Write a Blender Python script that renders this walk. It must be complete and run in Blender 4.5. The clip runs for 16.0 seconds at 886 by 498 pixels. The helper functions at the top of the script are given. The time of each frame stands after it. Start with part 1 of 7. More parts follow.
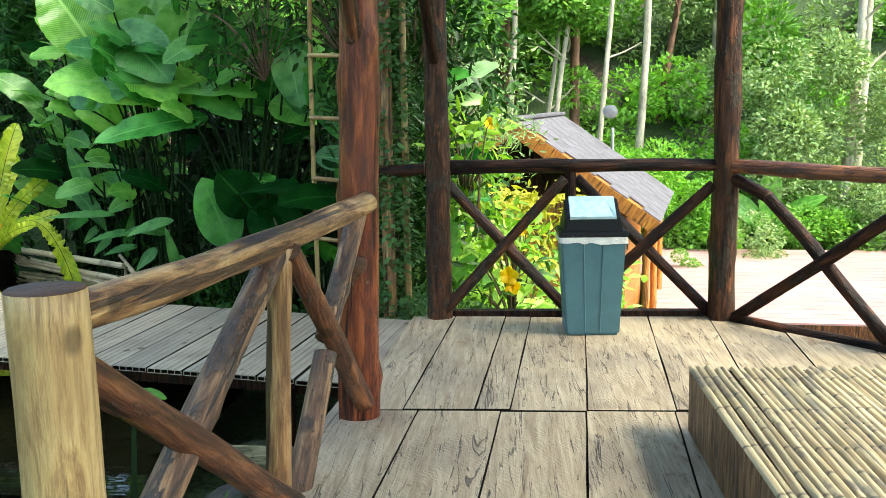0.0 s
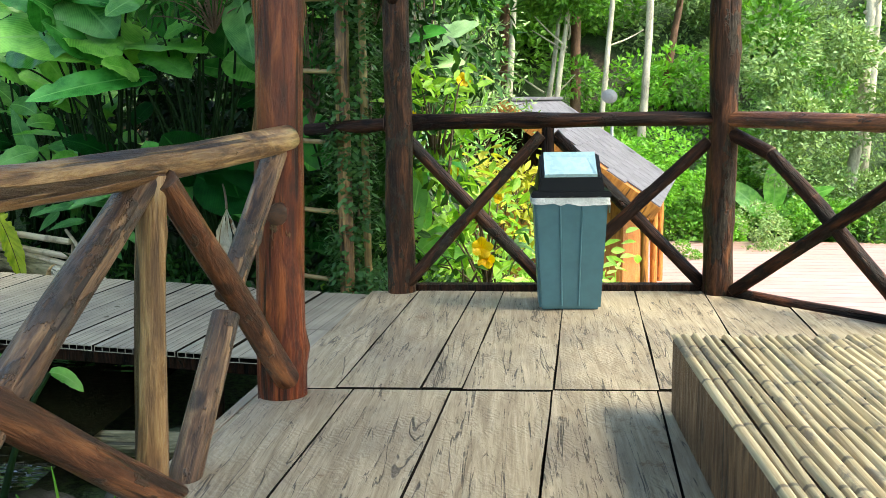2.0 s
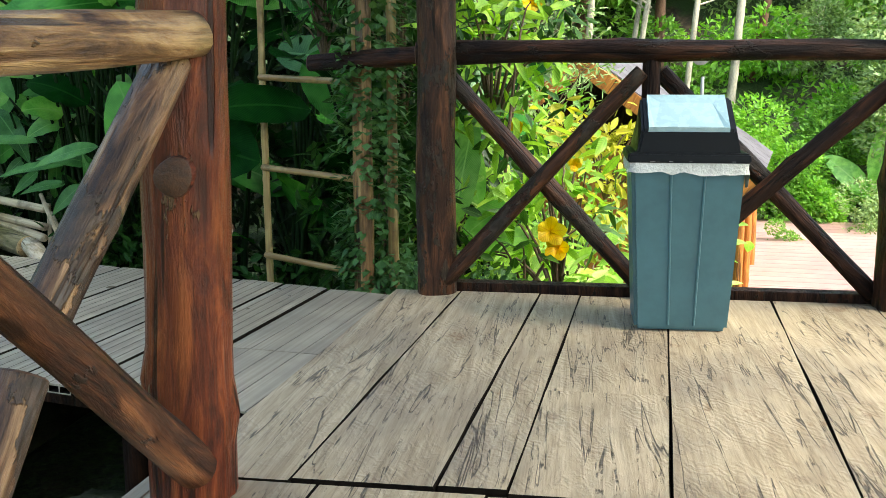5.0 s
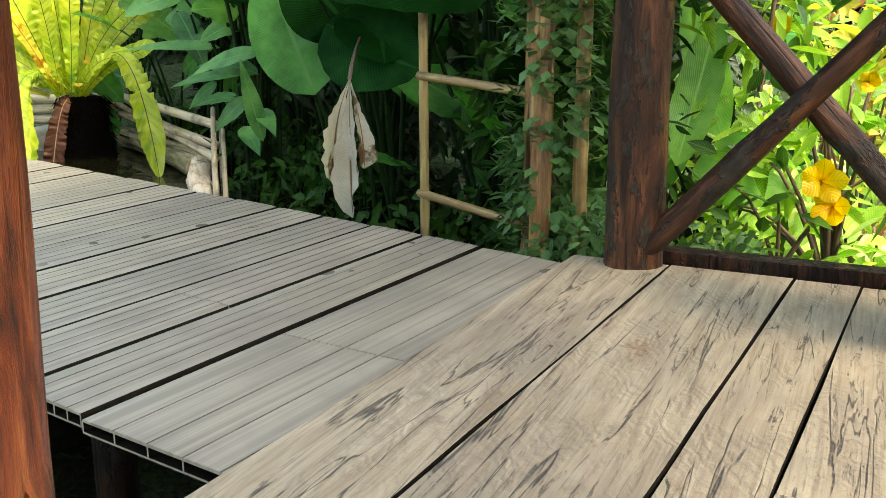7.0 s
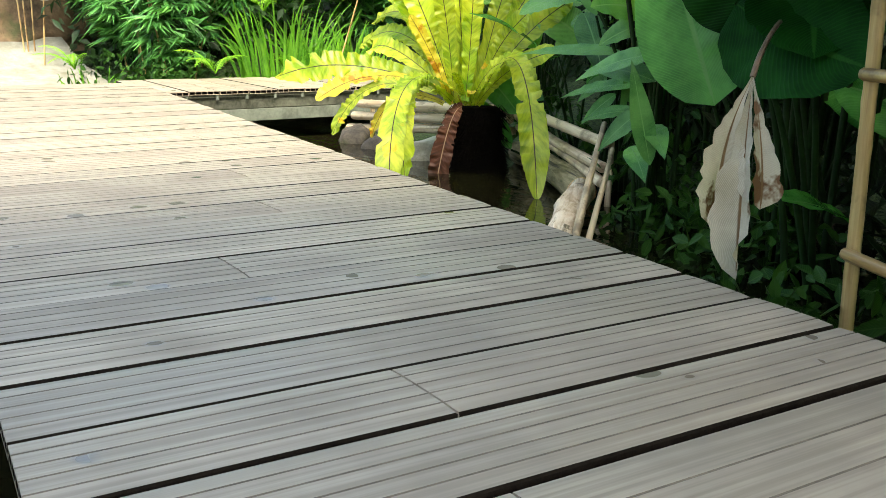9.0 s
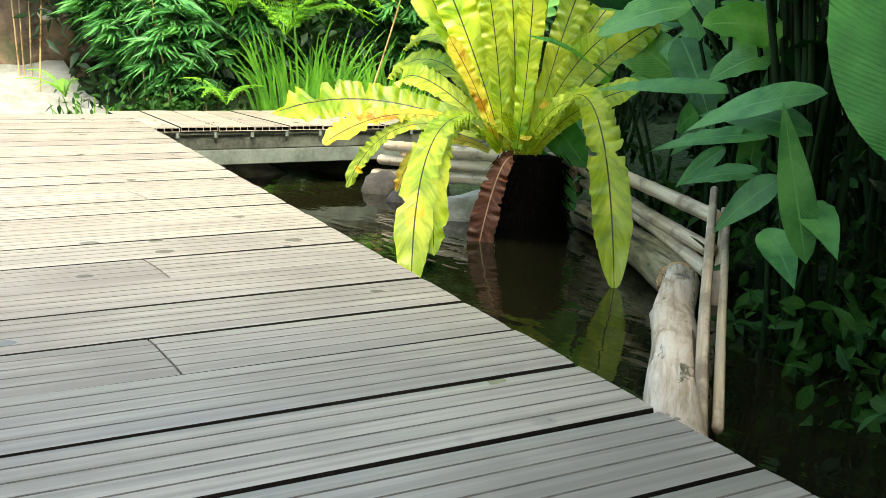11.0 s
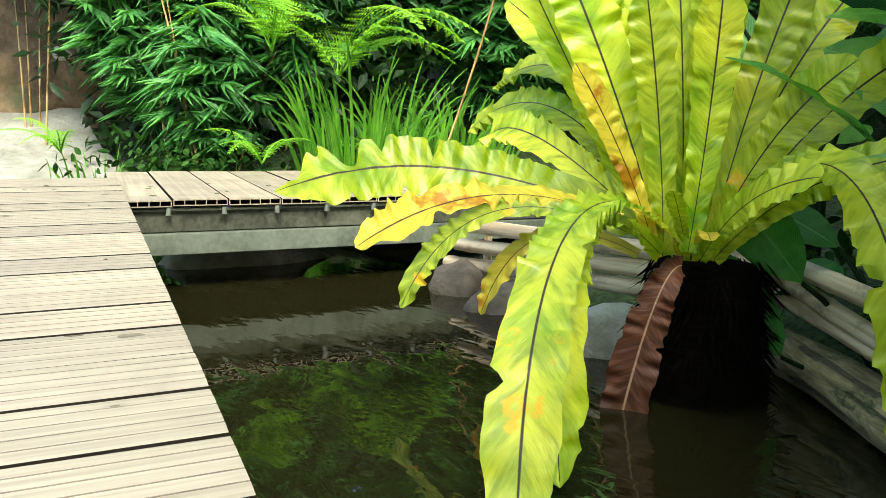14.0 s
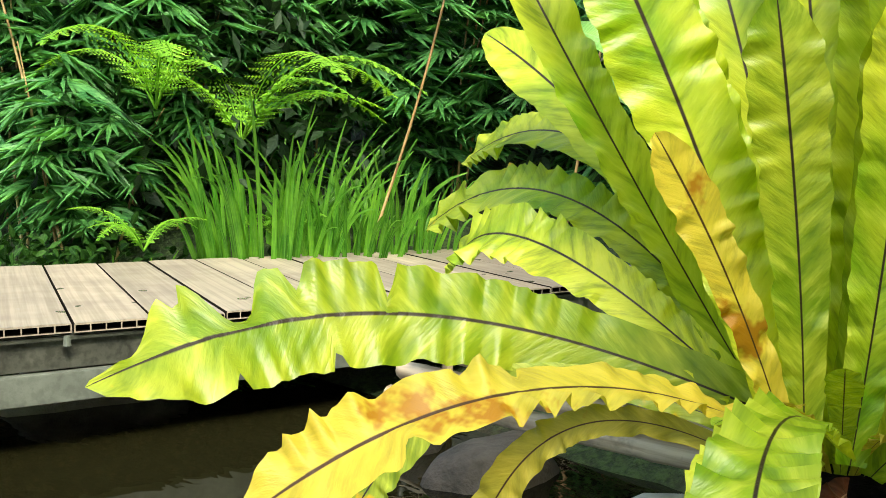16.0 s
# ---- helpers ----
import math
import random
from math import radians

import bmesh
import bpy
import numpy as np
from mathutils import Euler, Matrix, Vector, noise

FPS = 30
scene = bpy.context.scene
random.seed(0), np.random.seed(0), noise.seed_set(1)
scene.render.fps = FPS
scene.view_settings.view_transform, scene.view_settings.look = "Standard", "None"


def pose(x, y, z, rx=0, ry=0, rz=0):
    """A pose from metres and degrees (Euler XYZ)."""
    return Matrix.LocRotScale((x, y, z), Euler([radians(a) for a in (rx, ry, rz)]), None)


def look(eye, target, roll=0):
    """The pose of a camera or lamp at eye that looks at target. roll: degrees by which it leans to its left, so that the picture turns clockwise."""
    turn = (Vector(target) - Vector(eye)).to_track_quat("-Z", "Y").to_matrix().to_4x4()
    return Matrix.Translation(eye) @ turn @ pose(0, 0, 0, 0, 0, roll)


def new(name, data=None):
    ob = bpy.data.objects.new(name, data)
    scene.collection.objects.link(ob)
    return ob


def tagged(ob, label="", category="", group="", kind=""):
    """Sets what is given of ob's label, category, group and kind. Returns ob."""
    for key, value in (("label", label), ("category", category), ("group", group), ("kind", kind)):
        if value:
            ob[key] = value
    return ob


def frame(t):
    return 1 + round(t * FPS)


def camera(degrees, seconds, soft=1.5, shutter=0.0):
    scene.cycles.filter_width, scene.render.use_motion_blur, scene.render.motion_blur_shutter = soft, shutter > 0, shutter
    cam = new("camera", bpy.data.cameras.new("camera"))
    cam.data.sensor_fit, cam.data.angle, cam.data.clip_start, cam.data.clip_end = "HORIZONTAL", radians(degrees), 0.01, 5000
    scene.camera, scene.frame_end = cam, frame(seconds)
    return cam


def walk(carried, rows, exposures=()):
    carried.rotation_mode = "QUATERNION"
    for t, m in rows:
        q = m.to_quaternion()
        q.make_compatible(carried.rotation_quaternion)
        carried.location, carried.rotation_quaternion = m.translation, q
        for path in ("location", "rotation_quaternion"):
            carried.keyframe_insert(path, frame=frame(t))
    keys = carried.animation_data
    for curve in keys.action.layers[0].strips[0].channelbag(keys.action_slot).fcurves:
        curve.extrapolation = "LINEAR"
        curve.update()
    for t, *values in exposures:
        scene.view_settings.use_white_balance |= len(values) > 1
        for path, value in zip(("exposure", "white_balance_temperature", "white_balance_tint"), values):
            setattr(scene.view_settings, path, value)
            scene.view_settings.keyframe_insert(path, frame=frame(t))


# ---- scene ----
cam = camera(49.3, 16.0, soft=0.75)
PATH = [
    (0, (0.531, -0.369, 1.341), (0.394, 1.604, 1.037), -0.9),
    (0.5, (0.556, -0.325, 1.239), (0.42, 1.647, 0.932), -0.8),
    (1, (0.604, -0.181, 1.149), (0.467, 1.79, 0.843), -0.8),
    (1.5, (0.689, 0.064, 1.094), (0.547, 2.036, 0.791), -0.8),
    (2, (0.725, 0.269, 1.054), (0.577, 2.24, 0.749), -0.8),
    (2.5, (0.743, 0.563, 1.022), (0.591, 2.533, 0.715), -0.8),
    (3, (0.805, 0.796, 0.963), (0.651, 2.766, 0.656), -0.9),
    (3.2, (0.842, 0.912, 0.952), (0.689, 2.883, 0.647), -0.8),
    (5.3, (0.67, 1.996, 0.865), (0.316, 3.928, 0.49), -0.2),
    (5.5, (0.705, 2.126, 0.869), (0.305, 4.048, 0.488), -0.3),
    (6, (0.702, 2.414, 0.829), (0.22, 4.313, 0.423), -0.1),
    (6.5, (0.683, 2.735, 0.772), (0.078, 4.584, 0.307), -0.1),
    (7, (0.665, 3.041, 0.683), (-0.135, 4.805, 0.184), -0.0),
    (7.5, (0.613, 3.286, 0.616), (-0.408, 4.933, 0.119), 1.3),
    (8, (0.519, 3.507, 0.568), (-0.654, 5.051, 0.078), 1.5),
    (8.5, (0.424, 3.718, 0.534), (-0.935, 5.108, 0.065), 1.1),
    (9, (0.291, 3.951, 0.518), (-1.212, 5.196, 0.076), 0.7),
    (9.2, (0.231, 4.041, 0.513), (-1.29, 5.262, 0.071), 0.5),
    (11.3, (-0.861, 4.884, 0.467), (-2.43, 6.068, 0.099), 2.0),
    (11.5, (-0.951, 4.962, 0.458), (-2.521, 6.145, 0.092), 2.0),
    (12, (-1.182, 5.162, 0.45), (-2.769, 6.33, 0.103), 2.1),
    (12.5, (-1.413, 5.36, 0.453), (-3.058, 6.455, 0.147), 1.9),
    (13, (-1.67, 5.505, 0.465), (-3.329, 6.583, 0.173), 2.0),
    (13.5, (-1.929, 5.608, 0.474), (-3.596, 6.675, 0.19), 2.0),
    (14, (-2.197, 5.74, 0.464), (-3.868, 6.803, 0.184), 1.9),
    (14.5, (-2.427, 5.871, 0.483), (-4.099, 6.932, 0.205), 1.8),
    (15, (-2.687, 6.024, 0.494), (-4.358, 7.088, 0.219), 1.7),
    (15.5, (-2.972, 6.145, 0.532), (-4.604, 7.279, 0.308), 1.5),
    (16, (-3.237, 6.309, 0.544), (-4.823, 7.516, 0.378), 1.3),
]
walk(cam, [(t, look(eye, target, roll)) for t, eye, target, roll in PATH],
     exposures=((0.0, 2.25, 6850, -2), (3.0, 2.1, 6850, -2), (5.5, 2.1, 7150, 2), (6.5, 2.3, 7600, 5), (7.2, 2.52, 7900, 6), (8.0, 2.54, 7900, 6), (9.0, 2.28, 7550, 5), (11.5, 2.2, 7000, 2), (13.0, 2.0, 6950, 0), (14.5, 1.95, 6950, 0), (16.0, 1.78, 7050, 4)))

# ---- light ----
world = bpy.data.worlds.new("sky")
scene.world = world
world.use_nodes = True
wn = world.node_tree.nodes
sky = wn.new("ShaderNodeTexSky")
sky.sky_type = 'NISHITA'
sky.sun_disc = False
sky.sun_elevation = radians(53)
sky.sun_rotation = radians(112)
sky.air_density, sky.dust_density, sky.ozone_density = 1.0, 2.5, 1.0
wn["Background"].inputs["Strength"].default_value = 0.15
world.node_tree.links.new(sky.outputs[0], wn["Background"].inputs["Color"])

sun_data = bpy.data.lights.new("sun", 'SUN')
sun_data.energy, sun_data.angle, sun_data.color = 1.7, radians(24), (1.0, 0.96, 0.88)
sun = new("sun", sun_data)
sun.matrix_basis = look((3.15, -1.25, 4.6), (0, 0, 0))

# ---- materials ----


def socket(node, name, value):
    node.inputs[name].default_value = value


def material(name):
    m = bpy.data.materials.new(name)
    m.use_nodes = True
    nt = m.node_tree
    return m, nt, nt.nodes["Principled BSDF"]


def coords(nt, stretch, space="Object", rand=True):
    """Texture coordinates scaled by stretch and shifted by the object's random number."""
    tc = nt.nodes.new("ShaderNodeTexCoord")
    mp = nt.nodes.new("ShaderNodeMapping")
    mp.inputs["Scale"].default_value = stretch
    nt.links.new(tc.outputs[space], mp.inputs["Vector"])
    if not rand:
        return mp.outputs[0]
    oi = nt.nodes.new("ShaderNodeObjectInfo")
    mu = nt.nodes.new("ShaderNodeMath")
    mu.operation = 'MULTIPLY'
    mu.inputs[1].default_value = 37.0
    nt.links.new(oi.outputs["Random"], mu.inputs[0])
    ad = nt.nodes.new("ShaderNodeVectorMath")
    ad.operation = 'ADD'
    nt.links.new(mp.outputs[0], ad.inputs[0])
    nt.links.new(mu.outputs[0], ad.inputs[1])
    return ad.outputs[0]


def noise_tex(nt, vec, scale, detail=4.0, rough=0.6, distort=0.0):
    n = nt.nodes.new("ShaderNodeTexNoise")
    socket(n, "Scale", scale), socket(n, "Detail", detail), socket(n, "Roughness", rough), socket(n, "Distortion", distort)
    nt.links.new(vec, n.inputs["Vector"])
    r = nt.nodes.new("ShaderNodeMapRange")
    socket(r, "From Min", 0.22), socket(r, "From Max", 0.78)
    nt.links.new(n.outputs["Fac"], r.inputs["Value"])
    return r.outputs[0]


def ramp(nt, fac, stops):
    r = nt.nodes.new("ShaderNodeValToRGB")
    e = r.color_ramp.elements
    while len(e) < len(stops):
        e.new(0.5)
    for i, (p, c) in enumerate(stops):
        e[i].position = p
        e[i].color = (*c, 1) if len(c) == 3 else c
    nt.links.new(fac, r.inputs[0])
    return r.outputs[0]


def mix(nt, fac, a, b, mode='MIX'):
    m = nt.nodes.new("ShaderNodeMix")
    m.data_type, m.blend_type = 'RGBA', mode
    for s, v in ((m.inputs[0], fac), (m.inputs[6], a), (m.inputs[7], b)):
        if isinstance(v, (int, float)):
            s.default_value = v
        elif isinstance(v, tuple):
            s.default_value = (*v, 1)
        else:
            nt.links.new(v, s)
    return m.outputs[2]


def math_node(nt, op, a, b=0.0, clamp=False):
    m = nt.nodes.new("ShaderNodeMath")
    m.operation, m.use_clamp = op, clamp
    for s, v in ((m.inputs[0], a), (m.inputs[1], b)):
        if isinstance(v, (int, float)):
            s.default_value = v
        else:
            nt.links.new(v, s)
    return m.outputs[0]


def bump(nt, bsdf, height, strength, distance=0.01):
    b = nt.nodes.new("ShaderNodeBump")
    socket(b, "Strength", strength), socket(b, "Distance", distance)
    nt.links.new(height, b.inputs["Height"])
    nt.links.new(b.outputs[0], bsdf.inputs["Normal"])


def band(nt, fac, lo, hi):
    return ramp(nt, fac, [(lo, (0, 0, 0)), (hi, (1, 1, 1))])


def plain(name, col, rough=0.5, vary=0.15, scale=6.0, bmp=0.1, metal=0.0, space="Object", stretch=(1, 1, 1), spec=0.5):
    m, nt, b = material(name)
    v = coords(nt, stretch, space)
    n1, n2 = noise_tex(nt, v, scale), noise_tex(nt, v, scale * 9, 3)
    dark = tuple(c * (1 - 2.2 * vary) for c in col)
    light = tuple(min(1, c * (1 + vary)) for c in col)
    c = ramp(nt, n1, [(0.3, dark), (0.7, light)])
    c = mix(nt, 0.35, c, ramp(nt, n2, [(0.3, dark), (0.65, light)]))
    nt.links.new(c, b.inputs["Base Color"])
    nt.links.new(ramp(nt, n2, [(0.2, (rough * 0.8,) * 3), (0.8, (min(1, rough * 1.15),) * 3)]), b.inputs["Roughness"])
    socket(b, "Metallic", metal)
    socket(b, "Specular IOR Level", spec)
    bump(nt, b, n2, bmp)
    return m


def log_wood(name, light, mid, dark, rough=0.45, bark=0.0, barkcol=(0.1, 0.07, 0.05), grain=1.0, spec=0.5):
    """Round timber along local z: long grain, drying cracks, knots, patches of bark left on."""
    m, nt, b = material(name)
    v = coords(nt, (8, 8, 1.4))
    v2 = coords(nt, (3, 3, 1.8))
    g = noise_tex(nt, v, 3.0, 6, 0.65, 0.5)
    p = noise_tex(nt, v2, 1.6, 4, 0.55)
    c = ramp(nt, g, [(0.25, dark), (0.5, mid), (0.72, light)])
    c = mix(nt, ramp(nt, p, [(0.35, (0.5,) * 3), (0.65, (0, 0, 0))]), c, mix(nt, 0.5, mid, dark))
    crack = noise_tex(nt, coords(nt, (26, 26, 1.1)), 1.0, 2, 0.5)
    fineg = noise_tex(nt, coords(nt, (70, 70, 3.5)), 1.0, 4, 0.7)
    c = mix(nt, ramp(nt, fineg, [(0.2, (0.6,) * 3), (0.5, (0, 0, 0))]), c, dark)
    c = mix(nt, ramp(nt, fineg, [(0.6, (0, 0, 0)), (0.95, (0.35,) * 3)]), c, light)
    ck = ramp(nt, crack, [(0.70, (0, 0, 0)), (0.75, (1, 1, 1))])
    c = mix(nt, math_node(nt, 'MULTIPLY', ck, 0.8), c, tuple(0.25 * k for k in dark))
    spot = nt.nodes.new("ShaderNodeTexVoronoi")
    socket(spot, "Scale", 1.0)
    nt.links.new(coords(nt, (5, 5, 4)), spot.inputs["Vector"])
    kn = ramp(nt, spot.outputs["Distance"], [(0.10, (1, 1, 1)), (0.17, (0, 0, 0))])
    c = mix(nt, math_node(nt, 'MULTIPLY', kn, 0.7), c, tuple(0.3 * k for k in dark))
    h = math_node(nt, 'SUBTRACT', math_node(nt, 'ADD', math_node(nt, 'MULTIPLY', g, grain), math_node(nt, 'MULTIPLY', fineg, 0.3)), math_node(nt, 'MULTIPLY', ck, 0.6))
    if bark > 0:
        bn = noise_tex(nt, coords(nt, (7, 7, 3)), 1.5, 5, 0.7)
        bk = ramp(nt, bn, [(1 - bark - 0.03, (0, 0, 0)), (1 - bark + 0.02, (1, 1, 1))])
        bc = ramp(nt, noise_tex(nt, v2, 14, 3), [(0.3, tuple(0.4 * k for k in barkcol)), (0.7, barkcol)])
        c = mix(nt, bk, c, bc)
        h = math_node(nt, 'ADD', h, math_node(nt, 'MULTIPLY', bk, 0.8))
    nt.links.new(c, b.inputs["Base Color"])
    nt.links.new(ramp(nt, g, [(0.3, (rough * 1.3,) * 3), (0.7, (rough * 0.8,) * 3)]), b.inputs["Roughness"])
    socket(b, "Specular IOR Level", spec)
    bump(nt, b, h, 0.9, 0.010)
    return m


def thin_lines(nt, vec, scale, width, detail=2.0, distort=0.3):
    """Fine dark lines where a noise crosses its middle."""
    n = nt.nodes.new("ShaderNodeTexNoise")
    socket(n, "Scale", scale), socket(n, "Detail", detail), socket(n, "Roughness", 0.5), socket(n, "Distortion", distort)
    nt.links.new(vec, n.inputs["Vector"])
    d = math_node(nt, 'ABSOLUTE', math_node(nt, 'SUBTRACT', n.outputs["Fac"], 0.5))
    return ramp(nt, d, [(width * 0.35, (1, 1, 1)), (width, (0, 0, 0))])


def plank_wood():
    """Wide old floor planks along local y: pale tan with dark cracks, stains and saw marks."""
    m, nt, b = material("floor_plank_wood")
    g = noise_tex(nt, coords(nt, (9, 0.7, 7)), 2.2, 8, 0.7, 1.0)
    big = noise_tex(nt, coords(nt, (1.9, 1.1, 1)), 1.3, 5, 0.65)
    mid = noise_tex(nt, coords(nt, (5, 2.4, 1)), 1.5, 6, 0.7, 0.8)
    c = ramp(nt, g, [(0.15, (0.27, 0.20, 0.125)), (0.45, (0.43, 0.335, 0.215)), (0.85, (0.58, 0.47, 0.32))])
    c = mix(nt, ramp(nt, big, [(0.4, (0, 0, 0)), (0.75, (0.7,) * 3)]), c, (0.27, 0.215, 0.155))
    fine = noise_tex(nt, coords(nt, (190, 5, 1)), 1.0, 4, 0.7)
    c = mix(nt, ramp(nt, fine, [(0.15, (0.65,) * 3), (0.5, (0, 0, 0))]), c, (0.20, 0.14, 0.085))
    # rust-brown stains and round water spots
    st = noise_tex(nt, coords(nt, (2.5, 1.6, 1)), 1.4, 6, 0.75)
    c = mix(nt, ramp(nt, st, [(0.72, (0, 0, 0)), (0.80, (0.65,) * 3)]), c, (0.20, 0.105, 0.045))
    sp = nt.nodes.new("ShaderNodeTexVoronoi")
    socket(sp, "Scale", 8.0)
    nt.links.new(coords(nt, (1.0, 0.8, 1)), sp.inputs["Vector"])
    spot = math_node(nt, 'MULTIPLY', ramp(nt, sp.outputs["Distance"], [(0.12, (1, 1, 1)), (0.17, (0, 0, 0))]), ramp(nt, st, [(0.5, (0, 0, 0)), (0.6, (0.5,) * 3)]))
    c = mix(nt, spot, c, (0.2, 0.14, 0.09))
    # curved saw marks, crisp and close together, only in places
    w = nt.nodes.new("ShaderNodeTexWave")
    w.wave_type, w.rings_direction = 'RINGS', 'Z'
    socket(w, "Scale", 17.0), socket(w, "Distortion", 16.0), socket(w, "Detail", 4.0), socket(w, "Detail Scale", 0.9), socket(w, "Detail Roughness", 0.6)
    nt.links.new(coords(nt, (1, 0.6, 1)), w.inputs["Vector"])
    where = ramp(nt, mid, [(0.42, (0, 0, 0)), (0.62, (1, 1, 1))])
    saw = math_node(nt, 'MULTIPLY', w.outputs["Fac"], where)
    c = mix(nt, math_node(nt, 'MULTIPLY', ramp(nt, saw, [(0.55, (0, 0, 0)), (0.8, (1, 1, 1))]), 0.2), c, (0.22, 0.17, 0.12))
    # weathered dark strokes along the grain and long drying cracks
    strokes = ramp(nt, noise_tex(nt, coords(nt, (60, 4.5, 1)), 1.3, 5, 0.7, 0.8), [(0.66, (0, 0, 0)), (0.74, (1, 1, 1))])
    dark = math_node(nt, 'MULTIPLY', strokes, ramp(nt, big, [(0.5, (0.03,) * 3), (0.68, (0.85,) * 3)]))
    crack = math_node(nt, 'MULTIPLY', thin_lines(nt, coords(nt, (9, 0.55, 1)), 1.6, 0.010, 4.0, 0.7), ramp(nt, mid, [(0.38, (0, 0, 0)), (0.5, (1, 1, 1))]))
    dark = math_node(nt, 'MAXIMUM', dark, crack)
    c = mix(nt, math_node(nt, 'MULTIPLY', dark, 0.86), c, (0.055, 0.04, 0.03))
    nt.links.new(c, b.inputs["Base Color"])
    nt.links.new(ramp(nt, g, [(0.3, (0.75,) * 3), (0.7, (0.52,) * 3)]), b.inputs["Roughness"])
    h = math_node(nt, 'SUBTRACT', math_node(nt, 'ADD', math_node(nt, 'MULTIPLY', g, 0.5), math_node(nt, 'MULTIPLY', saw, 0.4)), dark)
    bump(nt, b, h, 0.7, 0.006)
    return m


def deck_board_mat():
    """Grey-brown hollow composite boards along local y, with wet spots and faint streaks."""
    m, nt, b = material("composite_board")
    v = coords(nt, (40, 0.7, 1))
    g = noise_tex(nt, v, 1.5, 3, 0.6)
    big = noise_tex(nt, coords(nt, (1.2, 1.2, 1), rand=True), 1.6, 4)
    c = ramp(nt, g, [(0.3, (0.27, 0.232, 0.172)), (0.7, (0.405, 0.352, 0.268))])
    oi = nt.nodes.new("ShaderNodeObjectInfo")
    tone = ramp(nt, oi.outputs["Random"], [(0.0, (0.84, 0.84, 0.85)), (1.0, (1.12, 1.1, 1.07))])
    c = mix(nt, 1.0, c, tone, 'MULTIPLY')
    c = mix(nt, ramp(nt, big, [(0.4, (0, 0, 0)), (0.75, (0.5,) * 3)]), c, (0.19, 0.16, 0.125))
    sp = nt.nodes.new("ShaderNodeTexVoronoi")
    socket(sp, "Scale", 9.0)
    nt.links.new(coords(nt, (1.0, 0.7, 1)), sp.inputs["Vector"])
    s = ramp(nt, sp.outputs["Distance"], [(0.15, (1, 1, 1)), (0.2, (0, 0, 0))])
    s = math_node(nt, 'MULTIPLY', s, ramp(nt, noise_tex(nt, coords(nt, (1, 1, 1)), 2.5, 2), [(0.56, (0, 0, 0)), (0.62, (1, 1, 1))]))
    c = mix(nt, math_node(nt, 'MULTIPLY', s, 0.55), c, (0.11, 0.09, 0.07))
    nt.links.new(c, b.inputs["Base Color"])
    nt.links.new(mix(nt, s, ramp(nt, big, [(0.3, (0.42,) * 3), (0.7, (0.58,) * 3)]), (0.25, 0.25, 0.25)), b.inputs["Roughness"])
    bump(nt, b, g, 0.12, 0.003)
    return m


